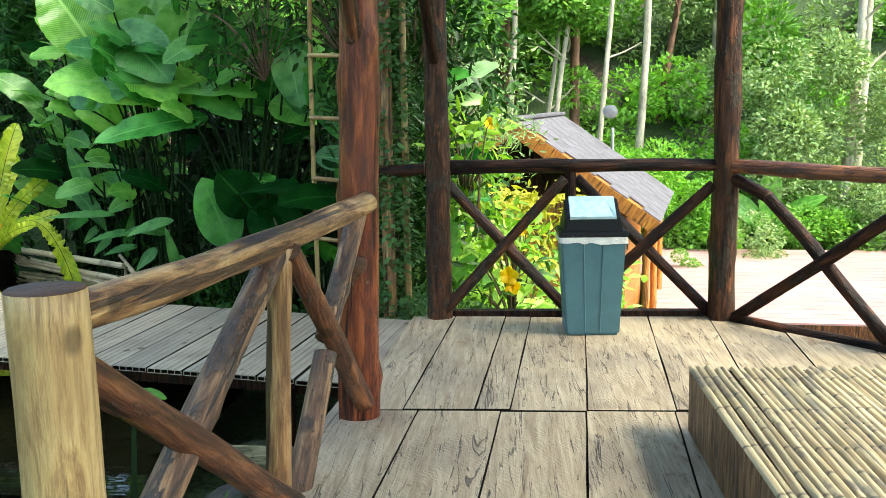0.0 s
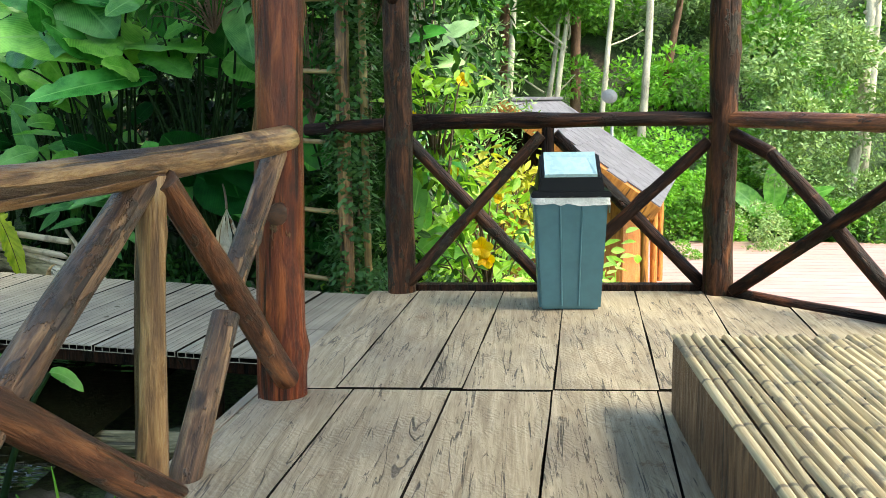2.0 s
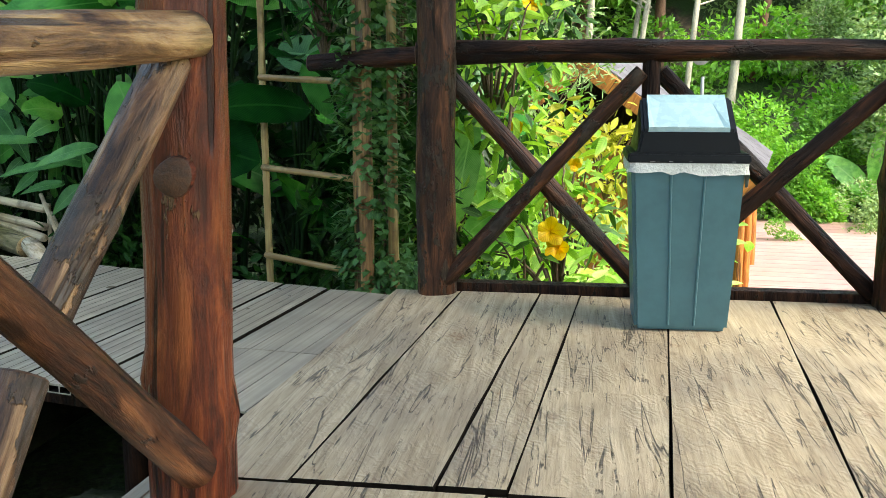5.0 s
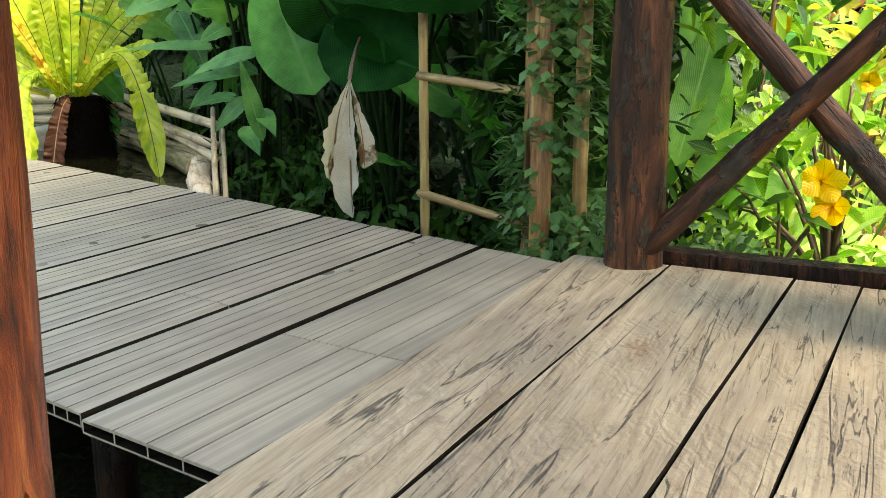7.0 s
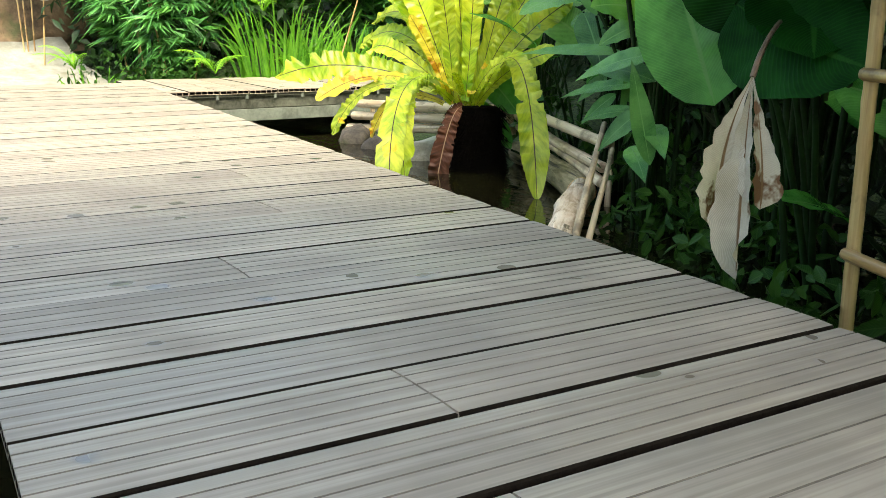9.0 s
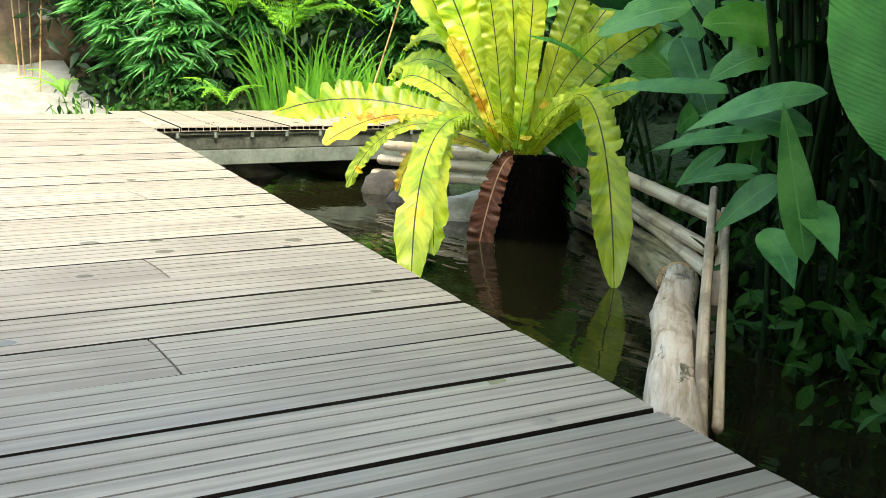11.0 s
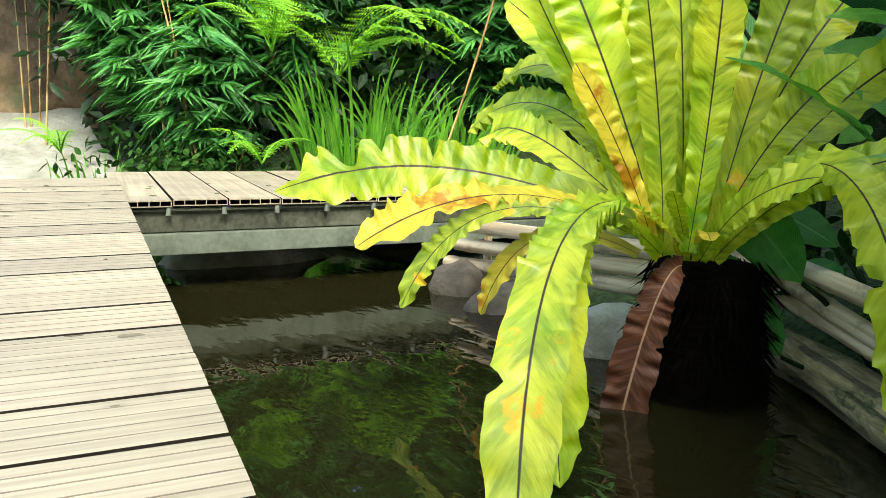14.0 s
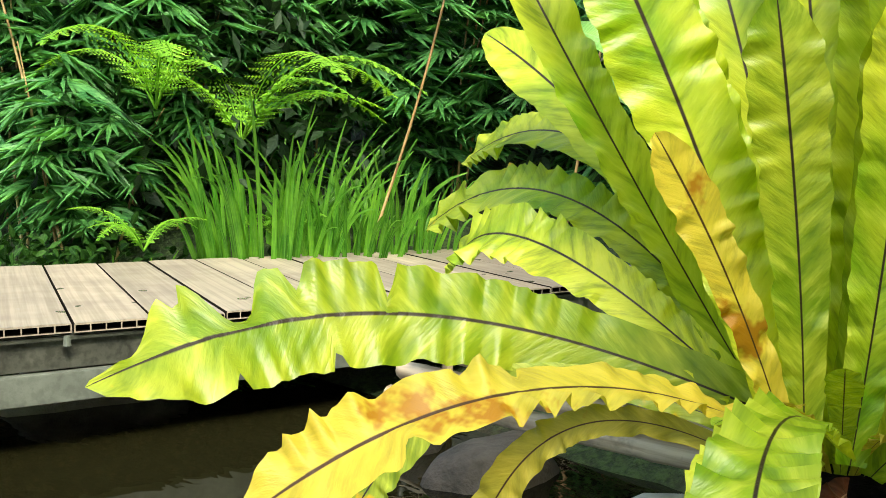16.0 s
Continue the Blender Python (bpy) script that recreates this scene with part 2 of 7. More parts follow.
def leaf_mat(name, base, tip, rib, rough=0.35, trans=0.35, veins=14.0, ribw=0.05, spots=None, island=False, veinamt=0.25, spec=0.3, streak=0.0):
    """A leaf blade: UV x runs across (0.5 is the midrib), y from the stalk to the tip."""
    m, nt, b = material(name)
    uv = nt.nodes.new("ShaderNodeUVMap")
    sep = nt.nodes.new("ShaderNodeSeparateXYZ")
    nt.links.new(uv.outputs[0], sep.inputs[0])
    across = math_node(nt, 'ABSOLUTE', math_node(nt, 'SUBTRACT', sep.outputs[0], 0.5))
    n = noise_tex(nt, coords(nt, (1, 1, 1)), 4.0 if streak else 7.0, 4)
    c = ramp(nt, n, [(0.1 if streak else 0.3, base), (0.9 if streak else 0.7, tip)])
    if island:
        ge = nt.nodes.new("ShaderNodeNewGeometry")
        rnd = ge.outputs["Random Per Island"]
    else:
        oi = nt.nodes.new("ShaderNodeObjectInfo")
        rnd = oi.outputs["Random"]
    c = mix(nt, 1.0, c, ramp(nt, rnd, [(0.0, (0.62, 0.66, 0.6)), (0.5, (1, 1, 1)), (1.0, (1.35, 1.25, 1.1))]), 'MULTIPLY')
    # side veins
    vv = math_node(nt, 'SINE', math_node(nt, 'MULTIPLY', math_node(nt, 'SUBTRACT', sep.outputs[1], math_node(nt, 'MULTIPLY', across, 0.55)), veins * 6.283))
    vein = math_node(nt, 'MULTIPLY', math_node(nt, 'POWER', math_node(nt, 'ABSOLUTE', vv), 6.0), veinamt)
    c = mix(nt, vein, c, tuple(min(1, k * 1.7) for k in tip))
    if streak:
        # uneven ripples slanting across the blade towards the tip: troughs darker, crests paler
        cb = nt.nodes.new("ShaderNodeCombineXYZ")
        nt.links.new(math_node(nt, 'MULTIPLY', sep.outputs[0], 1.6), cb.inputs[0])
        nt.links.new(math_node(nt, 'MULTIPLY', math_node(nt, 'SUBTRACT', sep.outputs[1], math_node(nt, 'MULTIPLY', across, 0.12)), 30.0), cb.inputs[1])
        nt.links.new(math_node(nt, 'MULTIPLY', rnd, 50.0), cb.inputs[2])
        rip = noise_tex(nt, cb.outputs[0], 1.0, 5, 0.6)
        c = mix(nt, ramp(nt, rip, [(0.2, (streak,) * 3), (0.5, (0, 0, 0))]), c, tuple(k * 0.5 for k in base))
        c = mix(nt, ramp(nt, rip, [(0.55, (0, 0, 0)), (0.9, (streak * 0.7,) * 3)]), c, tuple(min(1, k * 1.15 + 0.06) for k in tip))
        vein = math_node(nt, 'MULTIPLY', rip, 0.9)
    if spots:
        sn = noise_tex(nt, coords(nt, (1, 1, 1)), 4.5, 5, 0.65)
        c = mix(nt, ramp(nt, sn, [(spots[1], (0, 0, 0)), (spots[1] + 0.08, (1, 1, 1))]), c, spots[0])
    r = ramp(nt, across, [(ribw * 0.5, (1, 1, 1)), (ribw, (0, 0, 0))])
    c = mix(nt, r, c, rib)
    nt.links.new(c, b.inputs["Base Color"])
    socket(b, "Roughness", rough)
    socket(b, "Specular IOR Level", spec)
    tr = nt.nodes.new("ShaderNodeBsdfTranslucent")
    nt.links.new(mix(nt, 1.0, c, (1.25, 1.3, 0.6), 'MULTIPLY'), tr.inputs[0])
    ms = nt.nodes.new("ShaderNodeMixShader")
    ms.inputs[0].default_value = trans
    nt.links.new(b.outputs[0], ms.inputs[1])
    nt.links.new(tr.outputs[0], ms.inputs[2])
    nt.links.new(ms.outputs[0], nt.nodes["Material Output"].inputs[0])
    bump(nt, b, math_node(nt, 'ADD', vein, math_node(nt, 'MULTIPLY', n, 0.4)), 0.45, 0.006)
    return m


def bamboo_mat(name, light, dark, node_len=0.0, rough=0.4):
    """Bamboo along local z (or y): long streaks, pale with brown stains."""
    m, nt, b = material(name)
    g = noise_tex(nt, coords(nt, (22, 22, 1.0)), 1.5, 4, 0.6)
    p = noise_tex(nt, coords(nt, (3, 3, 2.2)), 1.8, 5, 0.7)
    c = ramp(nt, g, [(0.3, dark), (0.65, light)])
    c = mix(nt, ramp(nt, p, [(0.5, (0, 0, 0)), (0.72, (0.8,) * 3)]), c, tuple(0.45 * k for k in dark))
    nt.links.new(c, b.inputs["Base Color"])
    socket(b, "Roughness", rough)
    bump(nt, b, g, 0.3, 0.004)
    return m


def slat_mat():
    """Split bamboo strips along local y, straw-coloured with mould at the joints."""
    m, nt, b = material("split_bamboo")
    g = noise_tex(nt, coords(nt, (60, 1.5, 10)), 1.2, 4, 0.6)
    p = noise_tex(nt, coords(nt, (8, 2.5, 1)), 1.4, 5, 0.7)
    oi = nt.nodes.new("ShaderNodeObjectInfo")
    c = ramp(nt, g, [(0.3, (0.30, 0.225, 0.12)), (0.68, (0.56, 0.46, 0.29))])
    c = mix(nt, 1.0, c, ramp(nt, oi.outputs["Random"], [(0, (0.72, 0.72, 0.7)), (1, (1.12, 1.1, 1.08))]), 'MULTIPLY')
    c = mix(nt, ramp(nt, p, [(0.56, (0, 0, 0)), (0.7, (0.85,) * 3)]), c, (0.15, 0.125, 0.095))
    # dark mouldy lines across the strips where they are tied to the bearers
    tc = nt.nodes.new("ShaderNodeTexCoord")
    sp = nt.nodes.new("ShaderNodeSeparateXYZ")
    nt.links.new(tc.outputs["Object"], sp.inputs[0])
    fr = math_node(nt, 'FRACT', math_node(nt, 'DIVIDE', math_node(nt, 'ADD', sp.outputs[1], math_node(nt, 'MULTIPLY', oi.outputs["Random"], 0.012)), 0.37))
    tie = ramp(nt, math_node(nt, 'ABSOLUTE', math_node(nt, 'SUBTRACT', fr, 0.5)), [(0.012, (0.85,) * 3), (0.03, (0, 0, 0))])
    c = mix(nt, tie, c, (0.09, 0.07, 0.05))
    nt.links.new(c, b.inputs["Base Color"])
    nt.links.new(ramp(nt, g, [(0.3, (0.6,) * 3), (0.7, (0.38,) * 3)]), b.inputs["Roughness"])
    bump(nt, b, g, 0.4, 0.003)
    return m


def ground_mat():
    m, nt, b = material("soil_and_litter")
    v = coords(nt, (1, 1, 1), rand=False)
    a, d, f = noise_tex(nt, v, 0.5, 5), noise_tex(nt, v, 5.0, 6, 0.7), noise_tex(nt, v, 30.0, 4, 0.7)
    c = ramp(nt, d, [(0.3, (0.018, 0.013, 0.008)), (0.55, (0.05, 0.034, 0.021)), (0.75, (0.11, 0.078, 0.05))])
    g = ramp(nt, f, [(0.35, (0.02, 0.04, 0.012)), (0.65, (0.06, 0.11, 0.03))])
    c = mix(nt, ramp(nt, a, [(0.25, (0, 0, 0)), (0.42, (1, 1, 1))]), c, g)
    nt.links.new(c, b.inputs["Base Color"])
    socket(b, "Roughness", 0.9)
    bump(nt, b, math_node(nt, 'ADD', d, f), 0.8, 0.04)
    return m


def water_mat():
    m, nt, b = material("pond_water")
    v = coords(nt, (1, 1, 1), rand=False)
    socket(b, "Base Color", (0.010, 0.0095, 0.0035, 1)), socket(b, "Roughness", 0.02), socket(b, "IOR", 1.33)
    mp = coords(nt, (1.0, 3.2, 1), rand=False)
    h = math_node(nt, 'ADD', noise_tex(nt, mp, 3.0, 2, 0.4, 0.6), math_node(nt, 'MULTIPLY', noise_tex(nt, v, 9.0, 2), 0.25))
    bump(nt, b, h, 0.06, 0.03)
    return m


def rock_mat(name, a, c_, moss=(0.05, 0.07, 0.02), mossat=0.6, scale=4.0):
    m, nt, b = material(name)
    v = coords(nt, (1, 1, 1))
    n1, n2 = noise_tex(nt, v, scale, 6, 0.7), noise_tex(nt, v, scale * 0.35, 4)
    c = ramp(nt, n1, [(0.3, a), (0.7, c_)])
    c = mix(nt, ramp(nt, n2, [(mossat, (0, 0, 0)), (mossat + 0.12, (0.8,) * 3)]), c, moss)
    nt.links.new(c, b.inputs["Base Color"])
    socket(b, "Roughness", 0.85)
    bump(nt, b, n1, 0.8, 0.03)
    return m


RED_LOG = log_wood("varnished_red_log", (0.36, 0.10, 0.032), (0.17, 0.034, 0.012), (0.028, 0.008, 0.004), 0.36, 0.22, (0.20, 0.11, 0.05), spec=0.35)
TAN_LOG = log_wood("varnished_tan_log", (0.60, 0.37, 0.16), (0.30, 0.15, 0.055), (0.045, 0.018, 0.008), 0.36, 0.16, (0.20, 0.12, 0.06))
GREY_LOG = log_wood("weathered_log", (0.44, 0.25, 0.12), (0.17, 0.08, 0.033), (0.025, 0.011, 0.006), 0.42, 0.38, (0.10, 0.06, 0.035))
BROWN_LOG = log_wood("dark_brown_log", (0.34, 0.13, 0.05), (0.13, 0.042, 0.016), (0.018, 0.007, 0.004), 0.36, 0.28, (0.085, 0.045, 0.025))
# Shade under the eaves is put into the next two log colours.
SHADE_DARK_LOG = log_wood("shade_darkened_log", (0.085, 0.028, 0.011), (0.026, 0.009, 0.004), (0.005, 0.002, 0.0015), 0.6, 0.38, (0.022, 0.014, 0.010), spec=0.2)
MID_LOG = log_wood("shade_darkened_barky_log", (0.17, 0.062, 0.025), (0.058, 0.021, 0.009), (0.012, 0.005, 0.003), 0.5, 0.42, (0.05, 0.034, 0.022), spec=0.25)
PALE_LOG = log_wood("peeled_pale_log", (0.66, 0.47, 0.22), (0.56, 0.37, 0.15), (0.24, 0.12, 0.045), 0.4, 0.0)
MOSS_LOG = log_wood("mossy_log", (0.42, 0.34, 0.19), (0.24, 0.2, 0.095), (0.08, 0.07, 0.03), 0.7, 0.3, (0.11, 0.12, 0.04))
CUT_END = plain("sawn_end", (0.10, 0.045, 0.022), 0.7, 0.25, 14, 0.3)
PLANK = plank_wood()
BOARD = deck_board_mat()
SLAT = slat_mat()
BAMBOO = bamboo_mat("bamboo_pole", (0.50, 0.36, 0.15), (0.28, 0.16, 0.055))
OLD_BAMBOO = bamboo_mat("old_bamboo_pole", (0.66, 0.54, 0.36), (0.38, 0.28, 0.17), rough=0.6)
BED_SIDE = log_wood("bed_side_board", (0.24, 0.13, 0.055), (0.14, 0.07, 0.03), (0.05, 0.025, 0.012), 0.5)
# Groove faces: their shadow is put into the brown along with grime.
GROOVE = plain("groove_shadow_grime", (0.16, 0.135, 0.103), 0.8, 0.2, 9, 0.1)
# Shadow inside the joints is put into this near-black, together with dirt.
JOINT_SHADE_DIRT = plain("joint_shade_and_dirt", (0.014, 0.011, 0.008), 0.95, 0.2, 9, 0.2, spec=0.05)
SOIL = ground_mat()
WATER = water_mat()

# ---- building blocks ----


def world_of(ob):
    m = ob.matrix_basis.copy()
    return world_of(ob.parent) @ ob.matrix_parent_inverse @ m if ob.parent else m


def under(ob, parent, label=""):
    if parent is not None:
        ob.parent = parent
        ob.matrix_parent_inverse = world_of(parent).inverted()
    if label:
        tagged(ob, label)
    return ob


def thing(name, label, category, at=(0, 0, 0), group="", kind=""):
    e = new(name)
    e.matrix_basis = Matrix.Translation(at)
    e.empty_display_size = 0.1
    return tagged(e, label, category, group, kind)


def mesh_from(name, verts, faces, mats, smooth=False, uvs=None, slots=None):
    me = bpy.data.meshes.new(name)
    me.from_pydata([tuple(v) for v in verts], [], faces)
    for m in (mats if isinstance(mats, (list, tuple)) else [mats]):
        me.materials.append(m)
    if slots is not None:
        me.polygons.foreach_set("material_index", slots)
    if smooth:
        me.polygons.foreach_set("use_smooth", [True] * len(me.polygons))
    if uvs is not None:
        layer = me.uv_layers.new(name="UVMap")
        idx = np.empty(len(me.loops), dtype=np.int32)
        me.loops.foreach_get("vertex_index", idx)
        layer.data.foreach_set("uv", np.asarray(uvs, dtype=np.float32)[idx].ravel())
    me.update()
    return me


def part(name, bm, mat, parent, label=""):
    """Links a bmesh or a mesh as one object under parent."""
    if isinstance(bm, bmesh.types.BMesh):
        me = bpy.data.meshes.new(name)
        bm.to_mesh(me)
        bm.free()
        me.materials.append(mat)
    else:
        me = bm
    return under(new(name, me), parent, label)


def box_bm(lo, hi, bevel=0.0):
    bm = bmesh.new()
    bmesh.ops.create_cube(bm, size=1.0)
    for v in bm.verts:
        v.co = Vector([(lo[i] + hi[i]) / 2 + v.co[i] * (hi[i] - lo[i]) for i in range(3)])
    if bevel > 0:
        bmesh.ops.bevel(bm, geom=list(bm.edges), offset=bevel, segments=2, affect='EDGES', profile=0.7)
    return bm


def axis_pose(p0, p1):
    """The pose at p0 whose z runs to p1."""
    d = Vector(p1) - Vector(p0)
    return Matrix.Translation(p0) @ d.to_track_quat('Z', 'Y').to_matrix().to_4x4(), d.length


def tube(length, r0, r1, seed, sides=16, rough=0.05, bow=0.0, rings=None, swell=(), nodes_at=0.0):
    """A tapered round timber along z: uneven girth, a slight bow, knots as swellings."""
    rnd = random.Random(seed)
    rings = rings or max(6, int(length / 0.07))
    ph = [rnd.uniform(0, 6.28) for _ in range(6)]
    dirb = rnd.uniform(0, 6.28)
    vs, fs, sl = [], [], []
    knots = [(rnd.uniform(0.1, 0.9) * length, rnd.uniform(0, 6.28), rnd.uniform(0.12, 0.3)) for _ in range(int(length * 4 * (rough > 0.02)))]
    zs = [length * i / rings for i in range(rings + 1)]
    for z in zs:
        f = z / length
        r = r0 + (r1 - r0) * f
        cx = bow * math.sin(math.pi * f) * math.cos(dirb) + r * rough * 0.7 * math.sin(z * 5 + ph[0])
        cy = bow * math.sin(math.pi * f) * math.sin(dirb) + r * rough * 0.7 * math.sin(z * 4 + ph[1])
        if nodes_at > 0:
            k = (z / nodes_at + ph[2]) % 1.0
            r *= 1.0 + 0.10 * math.exp(-((k - 0.5) / 0.045) ** 2)
        for j in range(sides):
            a = 2 * math.pi * j / sides
            rr = r * (1 + rough * (0.55 * math.sin(2 * a + ph[3] + z * 1.5) + 0.45 * math.sin(3 * a + ph[4] - z * 2.3) + 0.5 * math.sin(z * 9 + ph[5] + 2 * math.cos(a))))
            for kz, ka, kh in knots:
                da = math.atan2(math.sin(a - ka), math.cos(a - ka))
                rr += r * kh * math.exp(-((z - kz) / (0.5 * r)) ** 2 - (da / 0.4) ** 2)
            vs.append((cx + rr * math.cos(a), cy + rr * math.sin(a), z))
    for i in range(rings):
        for j in range(sides):
            a, b2 = i * sides + j, i * sides + (j + 1) % sides
            fs.append((a, b2, b2 + sides, a + sides))
            sl.append(0)
    n = len(vs)
    for ring, zc, flip in ((0, 0.0, True), (rings, length, False)):
        base = ring * sides
        rim = [vs[base + j] for j in range(sides)]
        c = (sum(v[0] for v in rim) / sides, sum(v[1] for v in rim) / sides, zc + (-0.004 if flip else 0.004))
        k0 = len(vs)
        vs += [(c[0] + (v[0] - c[0]) * 0.93, c[1] + (v[1] - c[1]) * 0.93, c[2]) for v in rim] + [c]
        for j in range(sides):
            j2 = (j + 1) % sides
            q = (base + j, base + j2, k0 + j2, k0 + j)
            t3 = (k0 + j, k0 + j2, k0 + sides)
            fs += [tuple(reversed(q)), tuple(reversed(t3))] if flip else [q, t3]
            sl += [1, 1]
    return vs, fs, sl


def log(name, p0, p1, r0, r1, mat, parent=None, seed=1, rough=0.07, bow=0.0, label="", sides=16, end=None, nodes_at=0.0):
    m, length = axis_pose(p0, p1)
    vs, fs, sl = tube(length, r0, r1, seed, sides, rough, bow, nodes_at=nodes_at, rings=int(length / 0.025) if nodes_at else None)
    me = mesh_from(name, vs, fs, [mat, end or CUT_END], True, slots=sl)
    ob = new(name, me)
    ob.matrix_basis = m
    return under(ob, parent, label)


# ---- ground: one sheet to the horizon ----


def sstep(a, b, x):
    t = min(1.0, max(0.0, (x - a) / (b - a)))
    return t * t * (3 - 2 * t)


def pond_edge(x):
    return 5.47 - 0.205 * x


def inner_edge(x):
    return 4.09 - 0.18 * x


def deck_z(x):
    return max(0.0, -0.0165 * (x + 0.5))


def ground_z(x, y):
    z = -0.5 + 0.06 * noise.noise((x * 0.9, y * 0.9, 3.0)) + 0.03 * noise.noise((x * 3, y * 3, 1.0))
    # the slope that falls away in front of the pavilion, the valley and the hill beyond
    fall = sstep(5.9, 9.5, y) * sstep(-0.9, 0.9, x)
    z += -2.15 * fall
    z += sstep(22.5, 60, y) * 24.0 * sstep(-8, 2, x) + 0.5 * sstep(24, 40, y) * noise.noise((x * 0.12, y * 0.12, 9))
    # the bank behind the pond
    bank = sstep(0.4, -0.6, x) * sstep(6.6, 10.0, y)
    z += bank * (0.5 + 2.2 * sstep(9, 17, y) + 10 * sstep(16, 60, y))
    west = sstep(-7.4, -8.6, x)
    z += west * (0.47 + 0.25 * sstep(-9.5, -10.4, x) + 9 * sstep(-11, -40, x))
    # pond basin
    d = sstep(-1.2, -2.0, x) * sstep(-9.0, -7.6, x) * sstep(3.6, 4.6, y) * sstep(8.5, 7.9, y - 0.12 * (x + 4) * (x < -4) + 0.75 * max(0, x + 3.6))
    z = z * (1 - d) + d * min(z, -0.75)
    # far plain and hills all round
    r = math.hypot(x, y - 8)
    z += 14 * sstep(45, 160, r) * (0.6 + 0.4 * noise.noise((x * 0.01, y * 0.01, 5)))
    return z


def ramp_axis(c, n=84, fine=0.16, growth=1.075):
    out, d, v = [0.0], fine, 0.0
    for i in range(n):
        if i > 44:
            d *= growth * 1.06
        v += d
        out.append(v)
    return [c - k for k in reversed(out[1:])] + [c + k for k in out]


gx, gy = ramp_axis(-2.5), ramp_axis(6.0)
gv = [(x, y, ground_z(x, y)) for y in gy for x in gx]
nx = len(gx)
gf = [(j * nx + i, j * nx + i + 1, (j + 1) * nx + i + 1, (j + 1) * nx + i) for j in range(len(gy) - 1) for i in range(nx - 1)]
ground = new("ground", mesh_from("ground", gv, gf, SOIL, True))
tagged(ground, "damp brown soil with leaf litter and low green growth", "ground", kind="structure")

wv, wf = [], []
for j in range(25):
    for i in range(41):
        wv.append((-9.2 + 8.2 * i / 40, 3.4 + 5.4 * j / 24, -0.29))
wf = [(j * 41 + i, j * 41 + i + 1, (j + 1) * 41 + i + 1, (j + 1) * 41 + i) for j in range(24) for i in range(40)]
water = new("water", mesh_from("water", wv, wf, WATER, True))
tagged(water, "still murky olive pond water with soft ripples", "pond water", kind="structure")

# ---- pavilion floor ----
# Solid slab below the planks; its dark colour stands in for shade in the joints.
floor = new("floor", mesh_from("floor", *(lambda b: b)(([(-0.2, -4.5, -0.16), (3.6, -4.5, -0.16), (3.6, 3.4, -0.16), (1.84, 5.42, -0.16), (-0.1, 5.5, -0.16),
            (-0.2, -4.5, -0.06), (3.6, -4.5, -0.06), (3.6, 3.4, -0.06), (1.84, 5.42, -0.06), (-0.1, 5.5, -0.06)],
            [(4, 3, 2, 1, 0), (5, 6, 7, 8, 9), (0, 1, 6, 5), (1, 2, 7, 6), (2, 3, 8, 7), (3, 4, 9, 8), (4, 0, 5, 9)])), SHADE_DARK_LOG))
tagged(floor, "raised pavilion floor of wide worn tan planks", "floor", kind="structure")


def floor_end(x):
    return 5.54 if x < 1.86 else 5.54 - (x - 1.86) * 1.16


def plank(xa, xb, y0, y1, seed, cut=False):
    """One floor plank; x is given at y = 3.69 and the plank leans 0.072 m per metre."""
    rnd = random.Random(seed)
    g = 0.0008 + rnd.random() * 0.0018
    n = max(4, int((y1 - y0) / 0.22))
    dz = rnd.uniform(-0.003, 0.003)
    cx = (xa + xb) / 2
    vs, fs = [], []
    for i in range(n + 1):
        f = i / n
        for side, x in ((-1, xa + g), (1, xb - g)):
            e1 = floor_end(x + 0.072 * (y1 - 3.69)) if cut else y1
            y = y0 + (e1 - y0) * f
            xx = x + 0.072 * (y - 3.69) + 0.004 * noise.noise((seed * 3.1 + side, y * 2.2, 0)) + 0.002 * noise.noise((seed + side, y * 9, 4))
            for k, (ins, z) in enumerate(((0.0, -0.05), (0.0, -0.004), (0.002, dz))):
                vs.append((xx - side * ins - cx, y - y0, z))
    for i in range(n):
        a, b2 = i * 6, (i + 1) * 6
        fs += [(a, a + 1, b2 + 1, b2), (a + 1, a + 2, b2 + 2, b2 + 1), (a + 2, a + 5, b2 + 5, b2 + 2), (a + 5, a + 4, b2 + 4, b2 + 5), (a + 4, a + 3, b2 + 3, b2 + 4)]
    e = n * 6
    fs += [(0, 3, 4, 5, 2, 1), (e, e + 1, e + 2, e + 5, e + 4, e + 3)]
    slots = [0 if len(f) == 4 and f[1] - f[0] == 3 else 1 for f in fs]
    ob = part("plank", mesh_from("plank", vs, fs, [PLANK, JOINT_SHADE_DIRT], slots=slots), None, floor)
    ob.matrix_basis = Matrix.Translation((cx, y0, 0))


far_edges = (-0.205, 0.06, 0.375, 0.53, 0.865, 1.25, 1.62, 2.0, 2.38, 2.75, 3.1)
near_edges = (-0.19, 0.13, 0.49, 0.86, 1.24, 1.6, 1.98, 2.36, 2.72, 3.1, 3.45)
for k in range(len(far_edges) - 1):
    a, b_ = far_edges[k], far_edges[k + 1]
    end = floor_end(max(a, b_) + 0.13)
    if end < 3.75:
        continue
    if k == 3:
        plank(a, b_, 3.695, 4.37, 40)
        plank(a, b_, 4.375, end, 41, True)
    else:
        plank(a, b_, 3.695 + 0.012 * (k % 3), end, k + 1, True)
for k in range(len(near_edges) - 1):
    a, b_ = near_edges[k], near_edges[k + 1]
    cutat = 1.1 - 0.5 * (k % 2)
    plank(a, b_, cutat + 0.004, 3.685, 20 + k, False)
    plank(a, b_, -2.2, cutat - 0.004, 50 + k)
    plank(a, b_, -4.5, -2.208, 70 + k)

